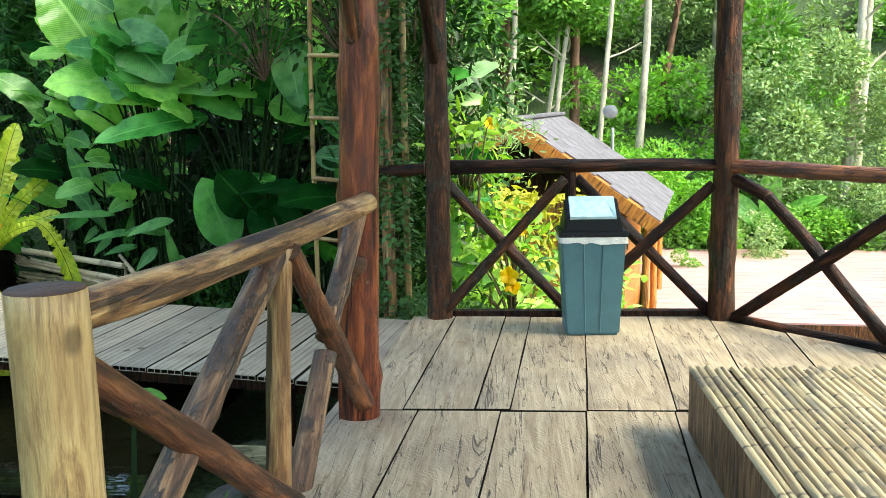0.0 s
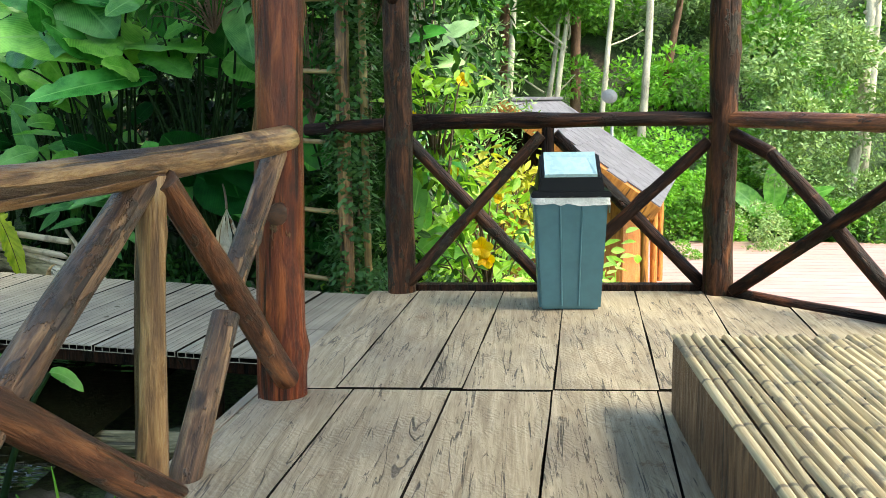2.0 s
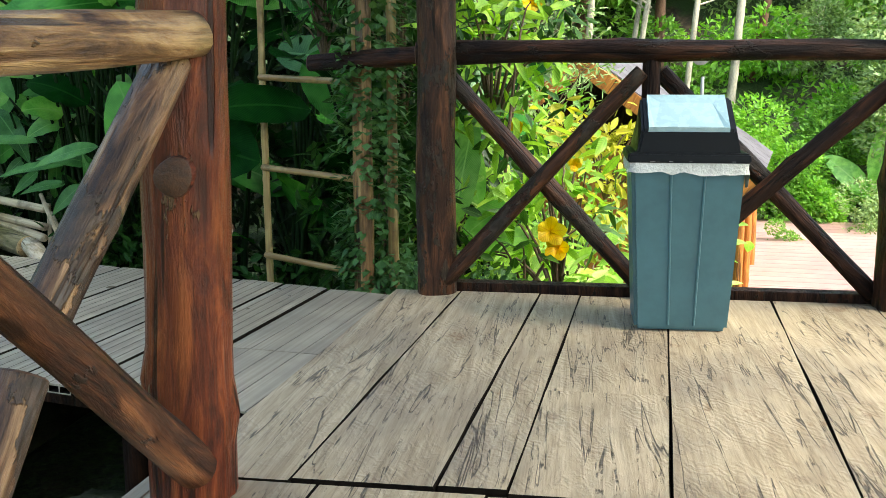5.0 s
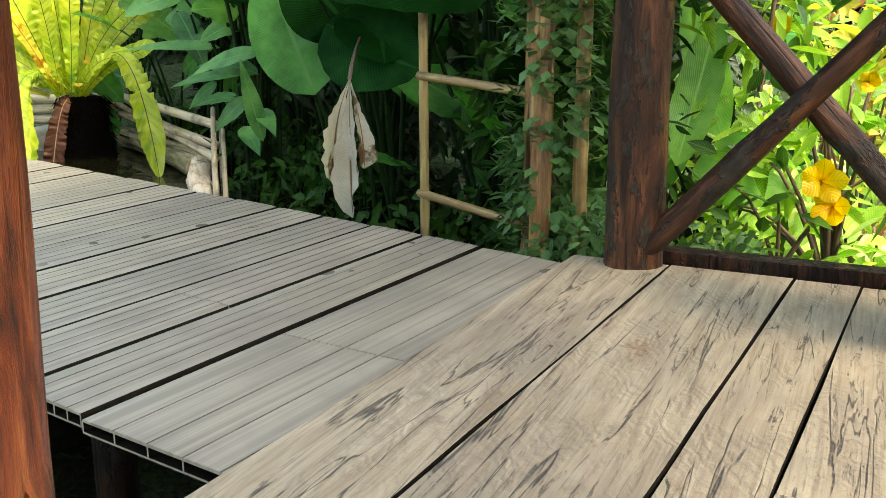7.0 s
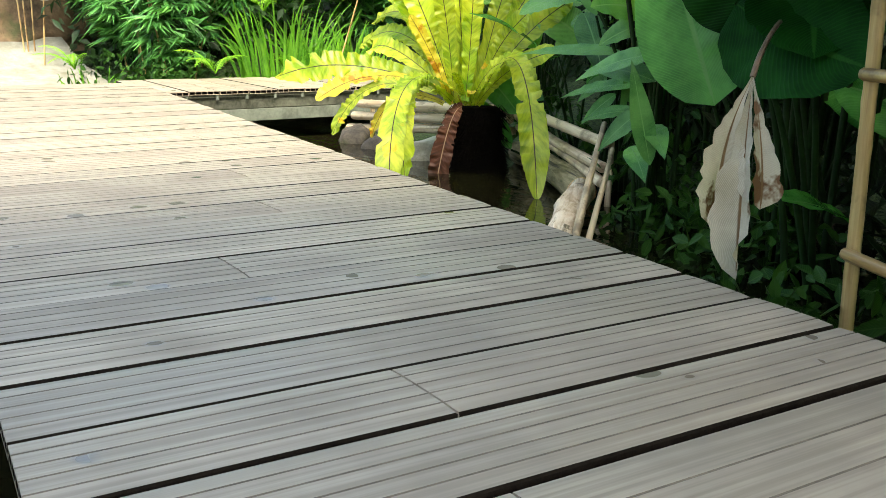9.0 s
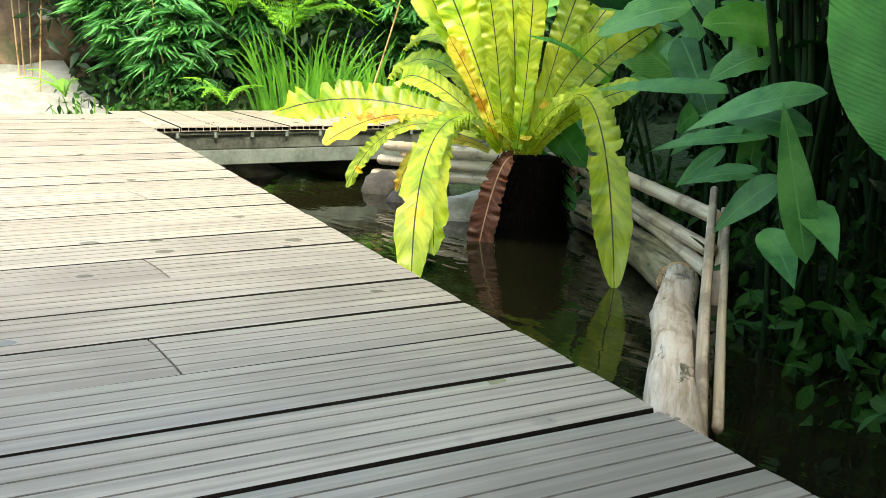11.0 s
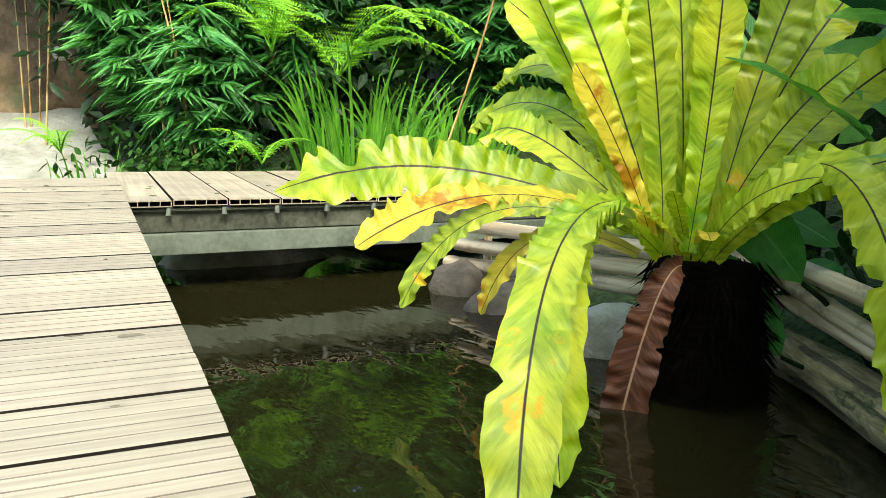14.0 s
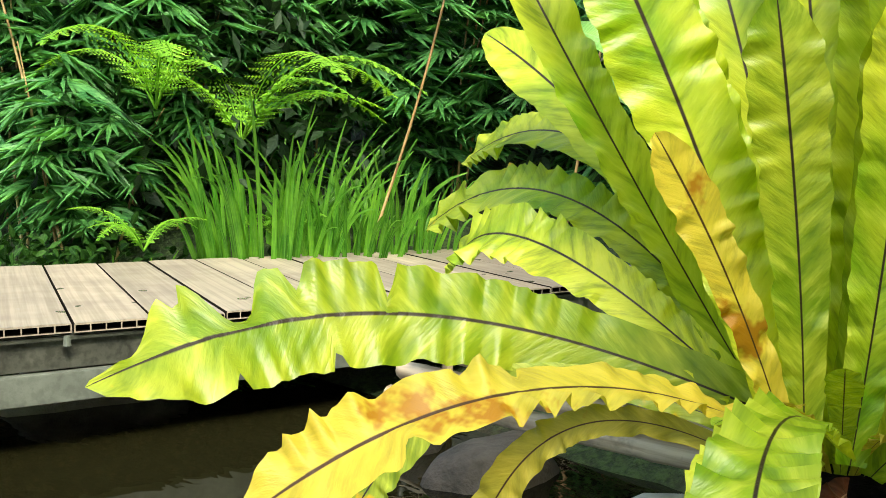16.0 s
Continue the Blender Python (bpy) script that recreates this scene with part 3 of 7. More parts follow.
edge_beam = thing("edge_beam", "weathered timber beam along the pavilion floor's edge", "beam", (-0.35, 2.0, -0.1))
bm = box_bm((-0.055, -2.6, -0.16), (0.055, 1.95, 0.0), 0.008)
o = part("timber", bm, PLANK, edge_beam)
o.matrix_basis = pose(-0.345, 1.97, -0.025, 0, 0, -4.2)
bm = box_bm((-0.02, -0.62, -0.2), (0.02, 0.55, 0.0), 0.006)
o = part("fascia", bm, PLANK, edge_beam)
o.matrix_basis = pose(-0.28, 3.35, -0.02, 0, 0, -4.2)

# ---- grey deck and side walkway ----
# Sheet under the boards, coloured dark so the gaps look shaded.
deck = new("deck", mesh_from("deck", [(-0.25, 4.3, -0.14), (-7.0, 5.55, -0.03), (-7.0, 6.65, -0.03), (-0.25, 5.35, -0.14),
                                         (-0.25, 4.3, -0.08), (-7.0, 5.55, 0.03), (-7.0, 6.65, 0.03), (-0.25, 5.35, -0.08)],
                             [(0, 1, 2, 3), (7, 6, 5, 4), (0, 4, 5, 1), (1, 5, 6, 2), (2, 6, 7, 3), (3, 7, 4, 0)], SHADE_DARK_LOG))
tagged(deck, "boardwalk of grey-brown grooved hollow composite boards", "boardwalk", kind="structure")


def hollow_board(ends, width, name="board", grooved=True):
    """A grooved hollow board. ends: two rows (y of the left edge, y of the right edge), local x across, y along, z up to 0."""
    prof_top = []
    ribs, gr, gd = 5, 0.0022, 0.0016 if grooved else 0.0
    for i in range(ribs):
        a, b2 = width * i / ribs, width * (i + 1) / ribs
        prof_top += [(a + (gr if i else 0.002), 0.0 if i else -0.002), (b2 - (gr if i < ribs - 1 else 0.002), 0.0 if i < ribs - 1 else -0.002)]
        if i < ribs - 1:
            prof_top += [(b2 - gr * 0.5, -gd), (b2 + gr * 0.5, -gd)]
    solids = [prof_top + [(width, -0.006), (0, -0.006)]]
    solids.append([(0, -0.024), (width, -0.024), (width, -0.028), (0, -0.028)])
    for i in range(ribs + 1):
        c = 0.002 + (width - 0.004) * i / ribs
        solids.append([(c - 0.002, -0.006), (c + 0.002, -0.006), (c + 0.002, -0.024), (c - 0.002, -0.024)])
    vs, fs, sl = [], [], []
    for q, s in enumerate(solids):
        n, k = len(s), len(vs)
        for ya, yb in ends:
            vs += [(x, ya + (yb - ya) * x / width, z) for x, z in s]
        for i in range(n):
            j = (i + 1) % n
            fs.append((k + i, k + n + i, k + n + j, k + j))
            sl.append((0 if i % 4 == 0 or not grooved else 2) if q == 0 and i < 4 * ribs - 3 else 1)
        sl += [0, 0]
        fs += [tuple(range(k, k + n)), tuple(range(k + 2 * n - 1, k + n - 1, -1))]
    return mesh_from(name, vs, fs, [BOARD, JOINT_SHADE_DIRT, GROOVE], slots=sl)


def lean(s):
    return 0.13 * sstep(-4.2, -1.0, s) - 0.05 * sstep(-4.0, -6.0, s)


pitch_b, split = 0.2, {0: 4.67, 2: 4.79, 6: 4.9, 9: 5.3, 12: 5.5, 17: 5.8}
for k in range(34):
    s1, s0 = -0.35 - pitch_b * (k - 1), -0.35 - pitch_b * k
    if k == 0:
        s1, s0 = -0.045, -0.347
    le = lean((s0 + s1) / 2)
    w = s1 - s0 - 0.0065 + 0.13 * (k == 0)
    ang = math.degrees(math.atan(le))
    org = (s0 + 0.003, pond_edge(s0))
    lo = inner_edge((s0 + s1) / 2 - 1.4 * le)
    slope = 0.205 - le + 0.06 * (k == 0)
    slope_in = 0.18 - le
    length = pond_edge(s0) - lo
    rows = [((-length, -length - slope_in * w), (0.0, -slope * w))]
    if k in split:
        c = split[k] - pond_edge(s0)
        rows = [((-length, -length - slope_in * w), (c - 0.002, c - 0.002)), ((c + 0.002, c + 0.002), (0.0, -slope * w))]
    for r in rows:
        o = part("board", hollow_board(r, w), None, deck)
        o.matrix_basis = pose(*org, deck_z(s0) + 0.001 * ((k * 7) % 3 - 1) - 0.0045 * (k == 0), 0, math.degrees(0.0165) * (s0 < -0.5), -ang)

# Same dark sheet below these boards, shade included in its colour.
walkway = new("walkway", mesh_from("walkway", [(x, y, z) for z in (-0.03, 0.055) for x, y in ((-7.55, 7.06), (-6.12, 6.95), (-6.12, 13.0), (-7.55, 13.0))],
                                   [(3, 2, 1, 0), (4, 5, 6, 7), (0, 1, 5, 4), (1, 2, 6, 5), (2, 3, 7, 6), (3, 0, 4, 7)], SHADE_DARK_LOG))
tagged(walkway, "narrow side boardwalk of hollow composite boards on steel beams", "boardwalk", kind="structure")
for k in range(27):
    y = 6.656 + 0.232 * k
    o = part("board", hollow_board(((0, 0.045), (1.65, 1.695)), 0.221, grooved=False), None, walkway)
    o.matrix_basis = pose(-6.02, y, 0.084 + 0.0015 * ((k * 5) % 3 - 1), 0, 0, 78)
STEEL = plain("painted_steel", (0.14, 0.16, 0.13), 0.45, 0.2, 5, 0.15)
# Darker steel for the recessed web and upper flange.
DARK_STEEL = plain("dark_grey_green_steel", (0.09, 0.095, 0.072), 0.5, 0.3, 5, 0.2)
beam = thing("steel_beam", "grey-green steel channel beam carrying the side boardwalk", "beam", (-6.0, 8.0, -0.04))
m8 = Matrix.Translation((-6.02, 6.72, 0))
for nm, lo, hi, mt in (("web", (-0.06, 0, -0.05), (-0.03, 6.2, 0.05), DARK_STEEL), ("upper_flange", (-0.09, 0, 0.035), (-0.012, 6.2, 0.047), DARK_STEEL), ("lower_beam", (-0.05, 0, -0.14), (0.0, 6.2, -0.055), STEEL)):
    o = part(nm, box_bm(lo, hi, 0.004), mt, beam)
    o.matrix_basis = m8
for k in range(12):
    bm = bmesh.new()
    bmesh.ops.create_cone(bm, cap_ends=True, segments=10, radius1=0.012, radius2=0.009, depth=0.03)
    o = part("bolt", bm, STEEL, beam)
    o.matrix_basis = m8 @ Matrix.Translation((-0.006, 0.15 + 0.232 * k, 0.035))

# ---- posts, roof and railings ----


def post(x, y, z0, z1, r0, r1, mat, seed, label, rough=0.06, bow=0.0):
    e = thing("log_post", label, "post", (x, y, z0), "posts of the pavilion")
    log("trunk", (x, y, z0), (x + bow, y, z1), r0, r1, mat, e, seed, rough, 0.012)
    return e


post(-0.13, 3.62, -0.45, 3.55, 0.088, 0.076, RED_LOG, 11, "varnished red-brown log post standing on the floor's edge", 0.05, 0.12)
post(0.095, 5.53, -0.6, 3.55, 0.078, 0.07, MID_LOG, 12, "dark mossy log post at the corner of the railing", 0.06)
post(1.825, 5.50, -0.8, 3.55, 0.082, 0.075, MID_LOG, 13, "dark red-brown log post joining two railings", 0.08, 0.02)
post(3.2, 3.9, -0.8, 3.55, 0.08, 0.075, SHADE_DARK_LOG, 14, "dark log post of the pavilion's far railing", 0.07)
post(3.4, -0.2, -0.6, 3.55, 0.08, 0.075, RED_LOG, 15, "log post of the pavilion behind the bamboo bed", 0.07)
post(-0.45, -2.6, -0.6, 3.55, 0.08, 0.075, RED_LOG, 16, "log post of the pavilion near the entrance", 0.07)
post(-0.435, 1.545, -0.5, 0.965, 0.088, 0.085, PALE_LOG, 17, "peeled pale tan newel post with a dark sawn top", 0.02)
# knot high on the red post
o = log("knot", (-0.105, 3.59, 0.675), (-0.10, 3.541, 0.672), 0.046, 0.038, RED_LOG, None, 71, 0.1)
o.name = "branch_stub"
tagged(o, "sawn-off branch stub on the red post", "branch stub")

railing = thing("log_railing", "varnished tan log railing with crossed braces by the steps", "railing", (-0.25, 2.6, 0))
log("top_rail", (-0.42, 1.60, 0.90), (-0.055, 3.56, 0.935), 0.05, 0.043, TAN_LOG, railing, 21, 0.09, 0.03)
log("baluster", (-0.245, 2.66, -0.03), (-0.22, 2.72, 0.87), 0.042, 0.037, TAN_LOG, railing, 22, 0.10)
log("brace", (-0.44, 1.62, 0.79), (-0.215, 2.72, -0.02), 0.047, 0.05, BROWN_LOG, railing, 23, 0.08)
log("brace", (-0.235, 2.71, 0.86), (-0.44, 1.76, 0.14), 0.047, 0.052, GREY_LOG, railing, 24, 0.07)
log("brace", (-0.19, 2.72, 0.86), (-0.085, 3.56, 0.08), 0.038, 0.044, BROWN_LOG, railing, 25, 0.06)
log("brace", (-0.09, 3.55, 0.885), (-0.165, 3.15, 0.46), 0.04, 0.042, GREY_LOG, railing, 26, 0.08)
log("brace", (-0.155, 3.10, 0.415), (-0.215, 2.80, -0.04), 0.042, 0.046, GREY_LOG, railing, 27, 0.08)

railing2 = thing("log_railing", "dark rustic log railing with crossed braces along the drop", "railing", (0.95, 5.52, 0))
log("top_rail", (0.02, 5.55, 0.93), (1.85, 5.50, 0.93), 0.043, 0.036, SHADE_DARK_LOG, railing2, 31, 0.12, 0.012)
log("end_rail", (-0.45, 5.70, 0.90), (0.06, 5.56, 0.93), 0.032, 0.036, SHADE_DARK_LOG, railing2, 35, 0.1)
log("king_post", (0.905, 5.53, 0.0), (0.905, 5.53, 0.92), 0.032, 0.032, SHADE_DARK_LOG, railing2, 32, 0.1)
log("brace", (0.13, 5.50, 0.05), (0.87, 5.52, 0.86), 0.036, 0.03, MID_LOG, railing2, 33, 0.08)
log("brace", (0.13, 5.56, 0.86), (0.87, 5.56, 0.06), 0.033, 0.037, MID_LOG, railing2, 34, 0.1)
log("brace", (0.94, 5.52, 0.06), (1.75, 5.50, 0.82), 0.036, 0.033, SHADE_DARK_LOG, railing2, 36, 0.09)
log("brace", (0.94, 5.57, 0.86), (1.75, 5.56, 0.04), 0.033, 0.035, SHADE_DARK_LOG, railing2, 37, 0.1)
o = part("bottom_beam", box_bm((0.12, 5.555, -0.10), (1.80, 5.63, 0.035), 0.008), SHADE_DARK_LOG, railing2)

railing3 = thing("log_railing", "rustic log railing with a curved brace beside the bamboo bed", "railing", (2.5, 4.7, 0))
log("top_rail", (1.83, 5.48, 0.93), (3.22, 3.88, 0.93), 0.042, 0.045, BROWN_LOG, railing3, 41, 0.08, 0.01)
for i, (a, b2) in enumerate((((1.86, 5.46, 0.86), (2.02, 5.28, 0.76)), ((2.02, 5.28, 0.76), (2.18, 5.09, 0.55)), ((2.18, 5.09, 0.55), (2.52, 4.70, 0.05)))):
    log("brace", a, b2, 0.038, 0.038, SHADE_DARK_LOG, railing3, 42 + i, 0.06)
log("brace", (1.88, 5.40, 0.03), (2.52, 4.66, 0.74), 0.034, 0.036, SHADE_DARK_LOG, railing3, 45, 0.08)
log("king_post", (2.54, 4.66, -0.02), (2.54, 4.66, 0.9), 0.034, 0.033, SHADE_DARK_LOG, railing3, 46, 0.08)
log("brace", (2.58, 4.62, 0.05), (3.16, 3.94, 0.84), 0.034, 0.036, SHADE_DARK_LOG, railing3, 47, 0.08)
log("brace", (2.58, 4.64, 0.85), (3.16, 3.96, 0.06), 0.034, 0.036, SHADE_DARK_LOG, railing3, 48, 0.08)
log("bottom_beam", (1.86, 5.47, 0.0), (3.2, 3.92, 0.0), 0.04, 0.04, SHADE_DARK_LOG, railing3, 49, 0.05)

THATCH = plain("thatch", (0.16, 0.11, 0.06), 0.9, 0.35, 8, 0.8, stretch=(1, 1, 8))
roof = thing("pavilion_roof", "thatched pavilion roof on log rafters", "roof", (1.5, 1.5, 2.6))
rv = [(-0.4, -3.0, 3.4), (3.55, -3.0, 3.4), (3.55, 4.0, 3.4), (2.1, 5.75, 3.4), (0.0, 5.7, 3.4), (-0.4, 4.2, 3.4), (1.5, 2.2, 4.8), (1.5, -1.0, 4.8)]
rv += [(x, y, z + 0.14) for x, y, z in rv]
rf = [(0, 1, 7), (1, 2, 6, 7), (2, 3, 6), (3, 4, 6), (4, 5, 6), (5, 0, 7, 6)]
rf = [tuple(reversed(f)) for f in rf] + [tuple(i + 8 for i in f) for f in rf] + [(i, (i + 1) % 6, (i + 1) % 6 + 8, i + 8) for i in range(6)]
part("thatch", mesh_from("thatch", rv, rf, THATCH), None, roof)
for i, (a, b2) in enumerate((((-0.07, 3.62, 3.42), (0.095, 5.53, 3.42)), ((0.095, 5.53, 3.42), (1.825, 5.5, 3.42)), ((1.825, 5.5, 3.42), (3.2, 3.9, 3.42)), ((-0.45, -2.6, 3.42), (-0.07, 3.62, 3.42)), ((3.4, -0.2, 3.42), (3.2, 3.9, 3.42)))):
    log("plate_beam", a, b2, 0.06, 0.06, SHADE_DARK_LOG, roof, 81 + i, 0.06)
log("knee_brace", (-0.09, 3.60, 1.55), (-0.11, 2.75, 2.6), 0.035, 0.035, BROWN_LOG, roof, 91, 0.06)
log("knee_brace", (0.09, 5.5, 1.55), (0.03, 4.4, 2.6), 0.035, 0.035, SHADE_DARK_LOG, roof, 92, 0.06)
log("knee_brace", (1.84, 5.5, 2.0), (1.3, 5.5, 2.62), 0.03, 0.03, SHADE_DARK_LOG, roof, 93, 0.06)
log("knee_brace", (1.84, 5.5, 2.0), (2.2, 5.06, 2.62), 0.03, 0.03, SHADE_DARK_LOG, roof, 94, 0.06)

# ---- bamboo bed ----
bed = thing("bamboo_bed", "low platform bed topped with straw-coloured split bamboo slats", "bed", (2.0, 2.0, 0))
for nm, lo, hi in (("side_board", (1.245, 0.1, 0.015), (1.27, 3.42, 0.268)), ("side_board", (2.93, 0.1, 0.015), (2.955, 3.42, 0.268)),
                   ("end_board", (1.272, 3.39, 0.015), (2.928, 3.415, 0.268)), ("end_board", (1.272, 0.105, 0.015), (2.928, 0.13, 0.268)), ("base", (1.275, 0.135, 0.22), (2.925, 3.385, 0.262))):
    part(nm, box_bm(lo, hi, 0.003), BED_SIDE, bed)


def slat_mesh(width, length, seed):
    rnd = random.Random(seed)
    vs, fs = [], []
    n = 14
    for i in range(n + 1):
        y = length * i / n
        hgt = 0.010 + 0.002 * math.sin(i * 1.7 + seed)
        k = 0.003 * math.sin(i * 0.9 + seed * 2)
        for u in (-1, -0.55, 0, 0.55, 1):
            vs.append((u * width / 2 + k, y, hgt * (1 - u * u) ** 0.5 if abs(u) < 1 else 0.0))
    for i in range(n):
        for j in range(4):
            a = i * 5 + j
            fs.append((a, a + 1, a + 6, a + 5))
    return mesh_from("slat", vs, fs, SLAT, True)


slats = [slat_mesh(0.033, 3.3, s) for s in range(4)]
halves = [slat_mesh(0.033, 1.62, s + 9) for s in range(4)]
rnd = random.Random(5)
x = 1.262
for k in range(57):
    y0 = 0.12 + rnd.uniform(-0.015, 0.015)
    border = k < 3
    if border or k % 3:
        rows = ((slats[k % 4], y0, 1.0),)
    else:
        rows = ((halves[k % 4], y0, 1.0), (halves[(k + 1) % 4], y0 + 1.64, 1.0))
    for me, ys, sc in rows:
        o = part("slat", me, None, bed)
        o.matrix_basis = pose(x, ys, 0.268 + rnd.uniform(0, 0.004), 0, rnd.uniform(-4, 4), rnd.uniform(-0.12, 0.12)) @ Matrix.Diagonal((rnd.uniform(0.85, 1.05), 1, 1.2, 1))
    x += 0.0285 + (0.006 if k in (2,) else 0)
TIE = plain("dark_tie", (0.09, 0.075, 0.055), 0.9, 0.3, 30, 0.3)
for y in (0.8, 1.42, 2.1, 2.75):
    part("tie", box_bm((1.34, y, 0.262), (2.92, y + 0.012, 0.277), 0.002), TIE, bed)

# ---- swing-top bin ----
BIN_BODY = plain("blue_grey_plastic", (0.06, 0.145, 0.165), 0.42, 0.07, 3, 0.03)
BIN_BLACK = plain("black_plastic", (0.005, 0.005, 0.006), 0.42, 0.1, 5, 0.03, spec=0.16)
BIN_FLAP = plain("pale_blue_plastic", (0.42, 0.60, 0.64), 0.28, 0.04, 3, 0.02)
BAG = plain("thin_white_film", (0.68, 0.68, 0.64), 0.35, 0.1, 12, 0.5)


def frustum(b, t, z0, z1, bevel=0.012, seg=2):
    bm = bmesh.new()
    vs = [bm.verts.new((sx * w / 2, sy * d / 2, z)) for (w, d), z in ((b, z0), (t, z1)) for sx, sy in ((-1, -1), (1, -1), (1, 1), (-1, 1))]
    for f in ((3, 2, 1, 0), (4, 5, 6, 7), (0, 1, 5, 4), (1, 2, 6, 5), (2, 3, 7, 6), (3, 0, 4, 7)):
        bm.faces.new([vs[i] for i in f])
    bmesh.ops.bevel(bm, geom=[e for e in bm.edges], offset=bevel, segments=seg, affect='EDGES')
    return bm


rubbish_bin = thing("swing_bin", "blue-grey plastic swing-top bin with a black lid and bin liner", "bin", (0, 0, 0))
body = part("body", frustum((0.305, 0.25), (0.365, 0.30), 0.0, 0.565), BIN_BODY, rubbish_bin)
for sx in (-0.042, 0.042):
    bm = bmesh.new()
    vs = []
    for z, yy in ((0.02, -0.1265), (0.55, -0.1515)):
        for dx, dy in ((-0.006, 0.004), (-0.002, -0.004), (0.002, -0.004), (0.006, 0.004)):
            vs.append(bm.verts.new((sx * (1 + 0.3 * (z > 0.3)) + dx, yy + dy, z)))
    for i in range(3):
        bm.faces.new((vs[i], vs[i + 1], vs[i + 5], vs[i + 4]))
    part("ridge", bm, BIN_BODY, body)
liner_v, liner_f = [], []
N = 96
for i in range(N):
    a = 2 * math.pi * i / N
    c, s = math.cos(a), math.sin(a)
    k = 1 / max(abs(c), abs(s))
    px, py = 0.190 * c * k, 0.158 * s * k
    dr = 0.035 + 0.018 * noise.noise((c * 3, s * 3, 1)) + 0.008 * noise.noise((c * 6, s * 6, 2)) + (0.045 if c > 0.75 and s < -0.4 else 0)
    wob = 1 + 0.025 * noise.noise((c * 12, s * 12, 5))
    liner_v += [(px, py, 0.578), (px * wob, py * wob, 0.57 - dr * 0.5), (px * (2 - wob) * 1.01, py * (2 - wob) * 1.01, 0.57 - dr)]
for i in range(N):
    a, b2 = i * 3, ((i + 1) % N) * 3
    liner_f += [(a, a + 1, b2 + 1, b2), (a + 1, a + 2, b2 + 2, b2 + 1)]
part("liner", mesh_from("liner", liner_v, liner_f, BAG, True), None, rubbish_bin, "crumpled white plastic bin liner")
lid = part("lid", frustum((0.395, 0.33), (0.385, 0.32), 0.568, 0.600, 0.006), BIN_BLACK, rubbish_bin, "glossy black lid")
hood = bmesh.new()
hp = [(-0.165, -0.14, 0.60), (0.165, -0.14, 0.60), (0.172, 0.14, 0.60), (-0.172, 0.14, 0.60), (-0.15, -0.13, 0.672), (0.15, -0.13, 0.672), (0.15, 0.03, 0.775), (-0.15, 0.03, 0.775), (0.15, 0.125, 0.70), (-0.15, 0.125, 0.70)]
hv = [hood.verts.new(p) for p in hp]
for f in ((0, 1, 5, 4), (1, 2, 8, 6, 5), (3, 0, 4, 7, 9), (2, 3, 9, 8), (6, 8, 9, 7), (4, 5, 6, 7)):
    hood.faces.new([hv[i] for i in f])
bmesh.ops.bevel(hood, geom=list(hood.edges), offset=0.008, segments=2, affect='EDGES')
part("hood", hood, BIN_BLACK, lid)
fl = bmesh.new()
e = Vector((0, 0.16, 0.103)).normalized()
nrm = Vector((0, -0.103, 0.16)).normalized()
o0 = Vector((0, -0.13, 0.672))


def on_flap(u, s, h):
    return o0 + Vector((u, 0, 0)) + e * s + nrm * h


fo = [fl.verts.new(on_flap(u, s, 0.012)) for u, s in ((-0.128, 0.0), (0.128, 0.0), (0.128, 0.185), (-0.128, 0.185))]
fi = [fl.verts.new(on_flap(u, s, 0.004)) for u, s in ((-0.11, 0.015), (0.11, 0.015), (0.085, 0.15), (-0.085, 0.15))]
fb = [fl.verts.new(on_flap(u, s, -0.01)) for u, s in ((-0.13, -0.002), (0.13, -0.002), (0.13, 0.187), (-0.13, 0.187))]
for i in range(4):
    j = (i + 1) % 4
    fl.faces.new((fo[i], fo[j], fi[j], fi[i]))
    fl.faces.new((fb[i], fb[j], fo[j], fo[i]))
fl.faces.new(fi)
part("flap", fl, BIN_FLAP, lid, "pale blue swing flap")
rubbish_bin.matrix_basis = pose(1.0, 5.175, 0.004, 0, 0, 1.0)

# ---- leaves and plants ----
FROND = leaf_mat("nest_fern_frond", (0.14, 0.33, 0.004), (0.66, 0.68, 0.05), (0.028, 0.018, 0.008), 0.36, 0.34, 18, 0.026, ((0.70, 0.42, 0.01), 0.76), veinamt=0.0, streak=0.6, spec=0.5)
FROND_BROWN = leaf_mat("dead_frond", (0.035, 0.013, 0.006), (0.12, 0.036, 0.012), (0.30, 0.2, 0.12), 0.5, 0.1, 20, 0.03, veinamt=0.0, streak=0.7)
FROND_YELLOW = leaf_mat("yellowing_frond", (0.48, 0.44, 0.05), (0.66, 0.50, 0.05), (0.06, 0.03, 0.01), 0.42, 0.35, 24, 0.03, ((0.40, 0.19, 0.012), 0.70), veinamt=0.0, streak=0.5)
BIG_LEAF = leaf_mat("broad_leaf", (0.022, 0.13, 0.022), (0.06, 0.25, 0.045), (0.10, 0.30, 0.07), 0.27, 0.3, 22, 0.03, spec=0.35)
PALE_LEAF = leaf_mat("pale_broad_leaf", (0.22, 0.40, 0.17), (0.40, 0.60, 0.32), (0.3, 0.48, 0.24), 0.33, 0.3, 22, 0.03)
# Lighter copy of the broad leaf: sun and sky reflection put into the green.
BRIGHT_LEAF = leaf_mat("sun_brightened_broad_leaf", (0.08, 0.28, 0.03), (0.21, 0.47, 0.09), (0.24, 0.48, 0.12), 0.28, 0.4, 18, 0.035, spec=0.55)
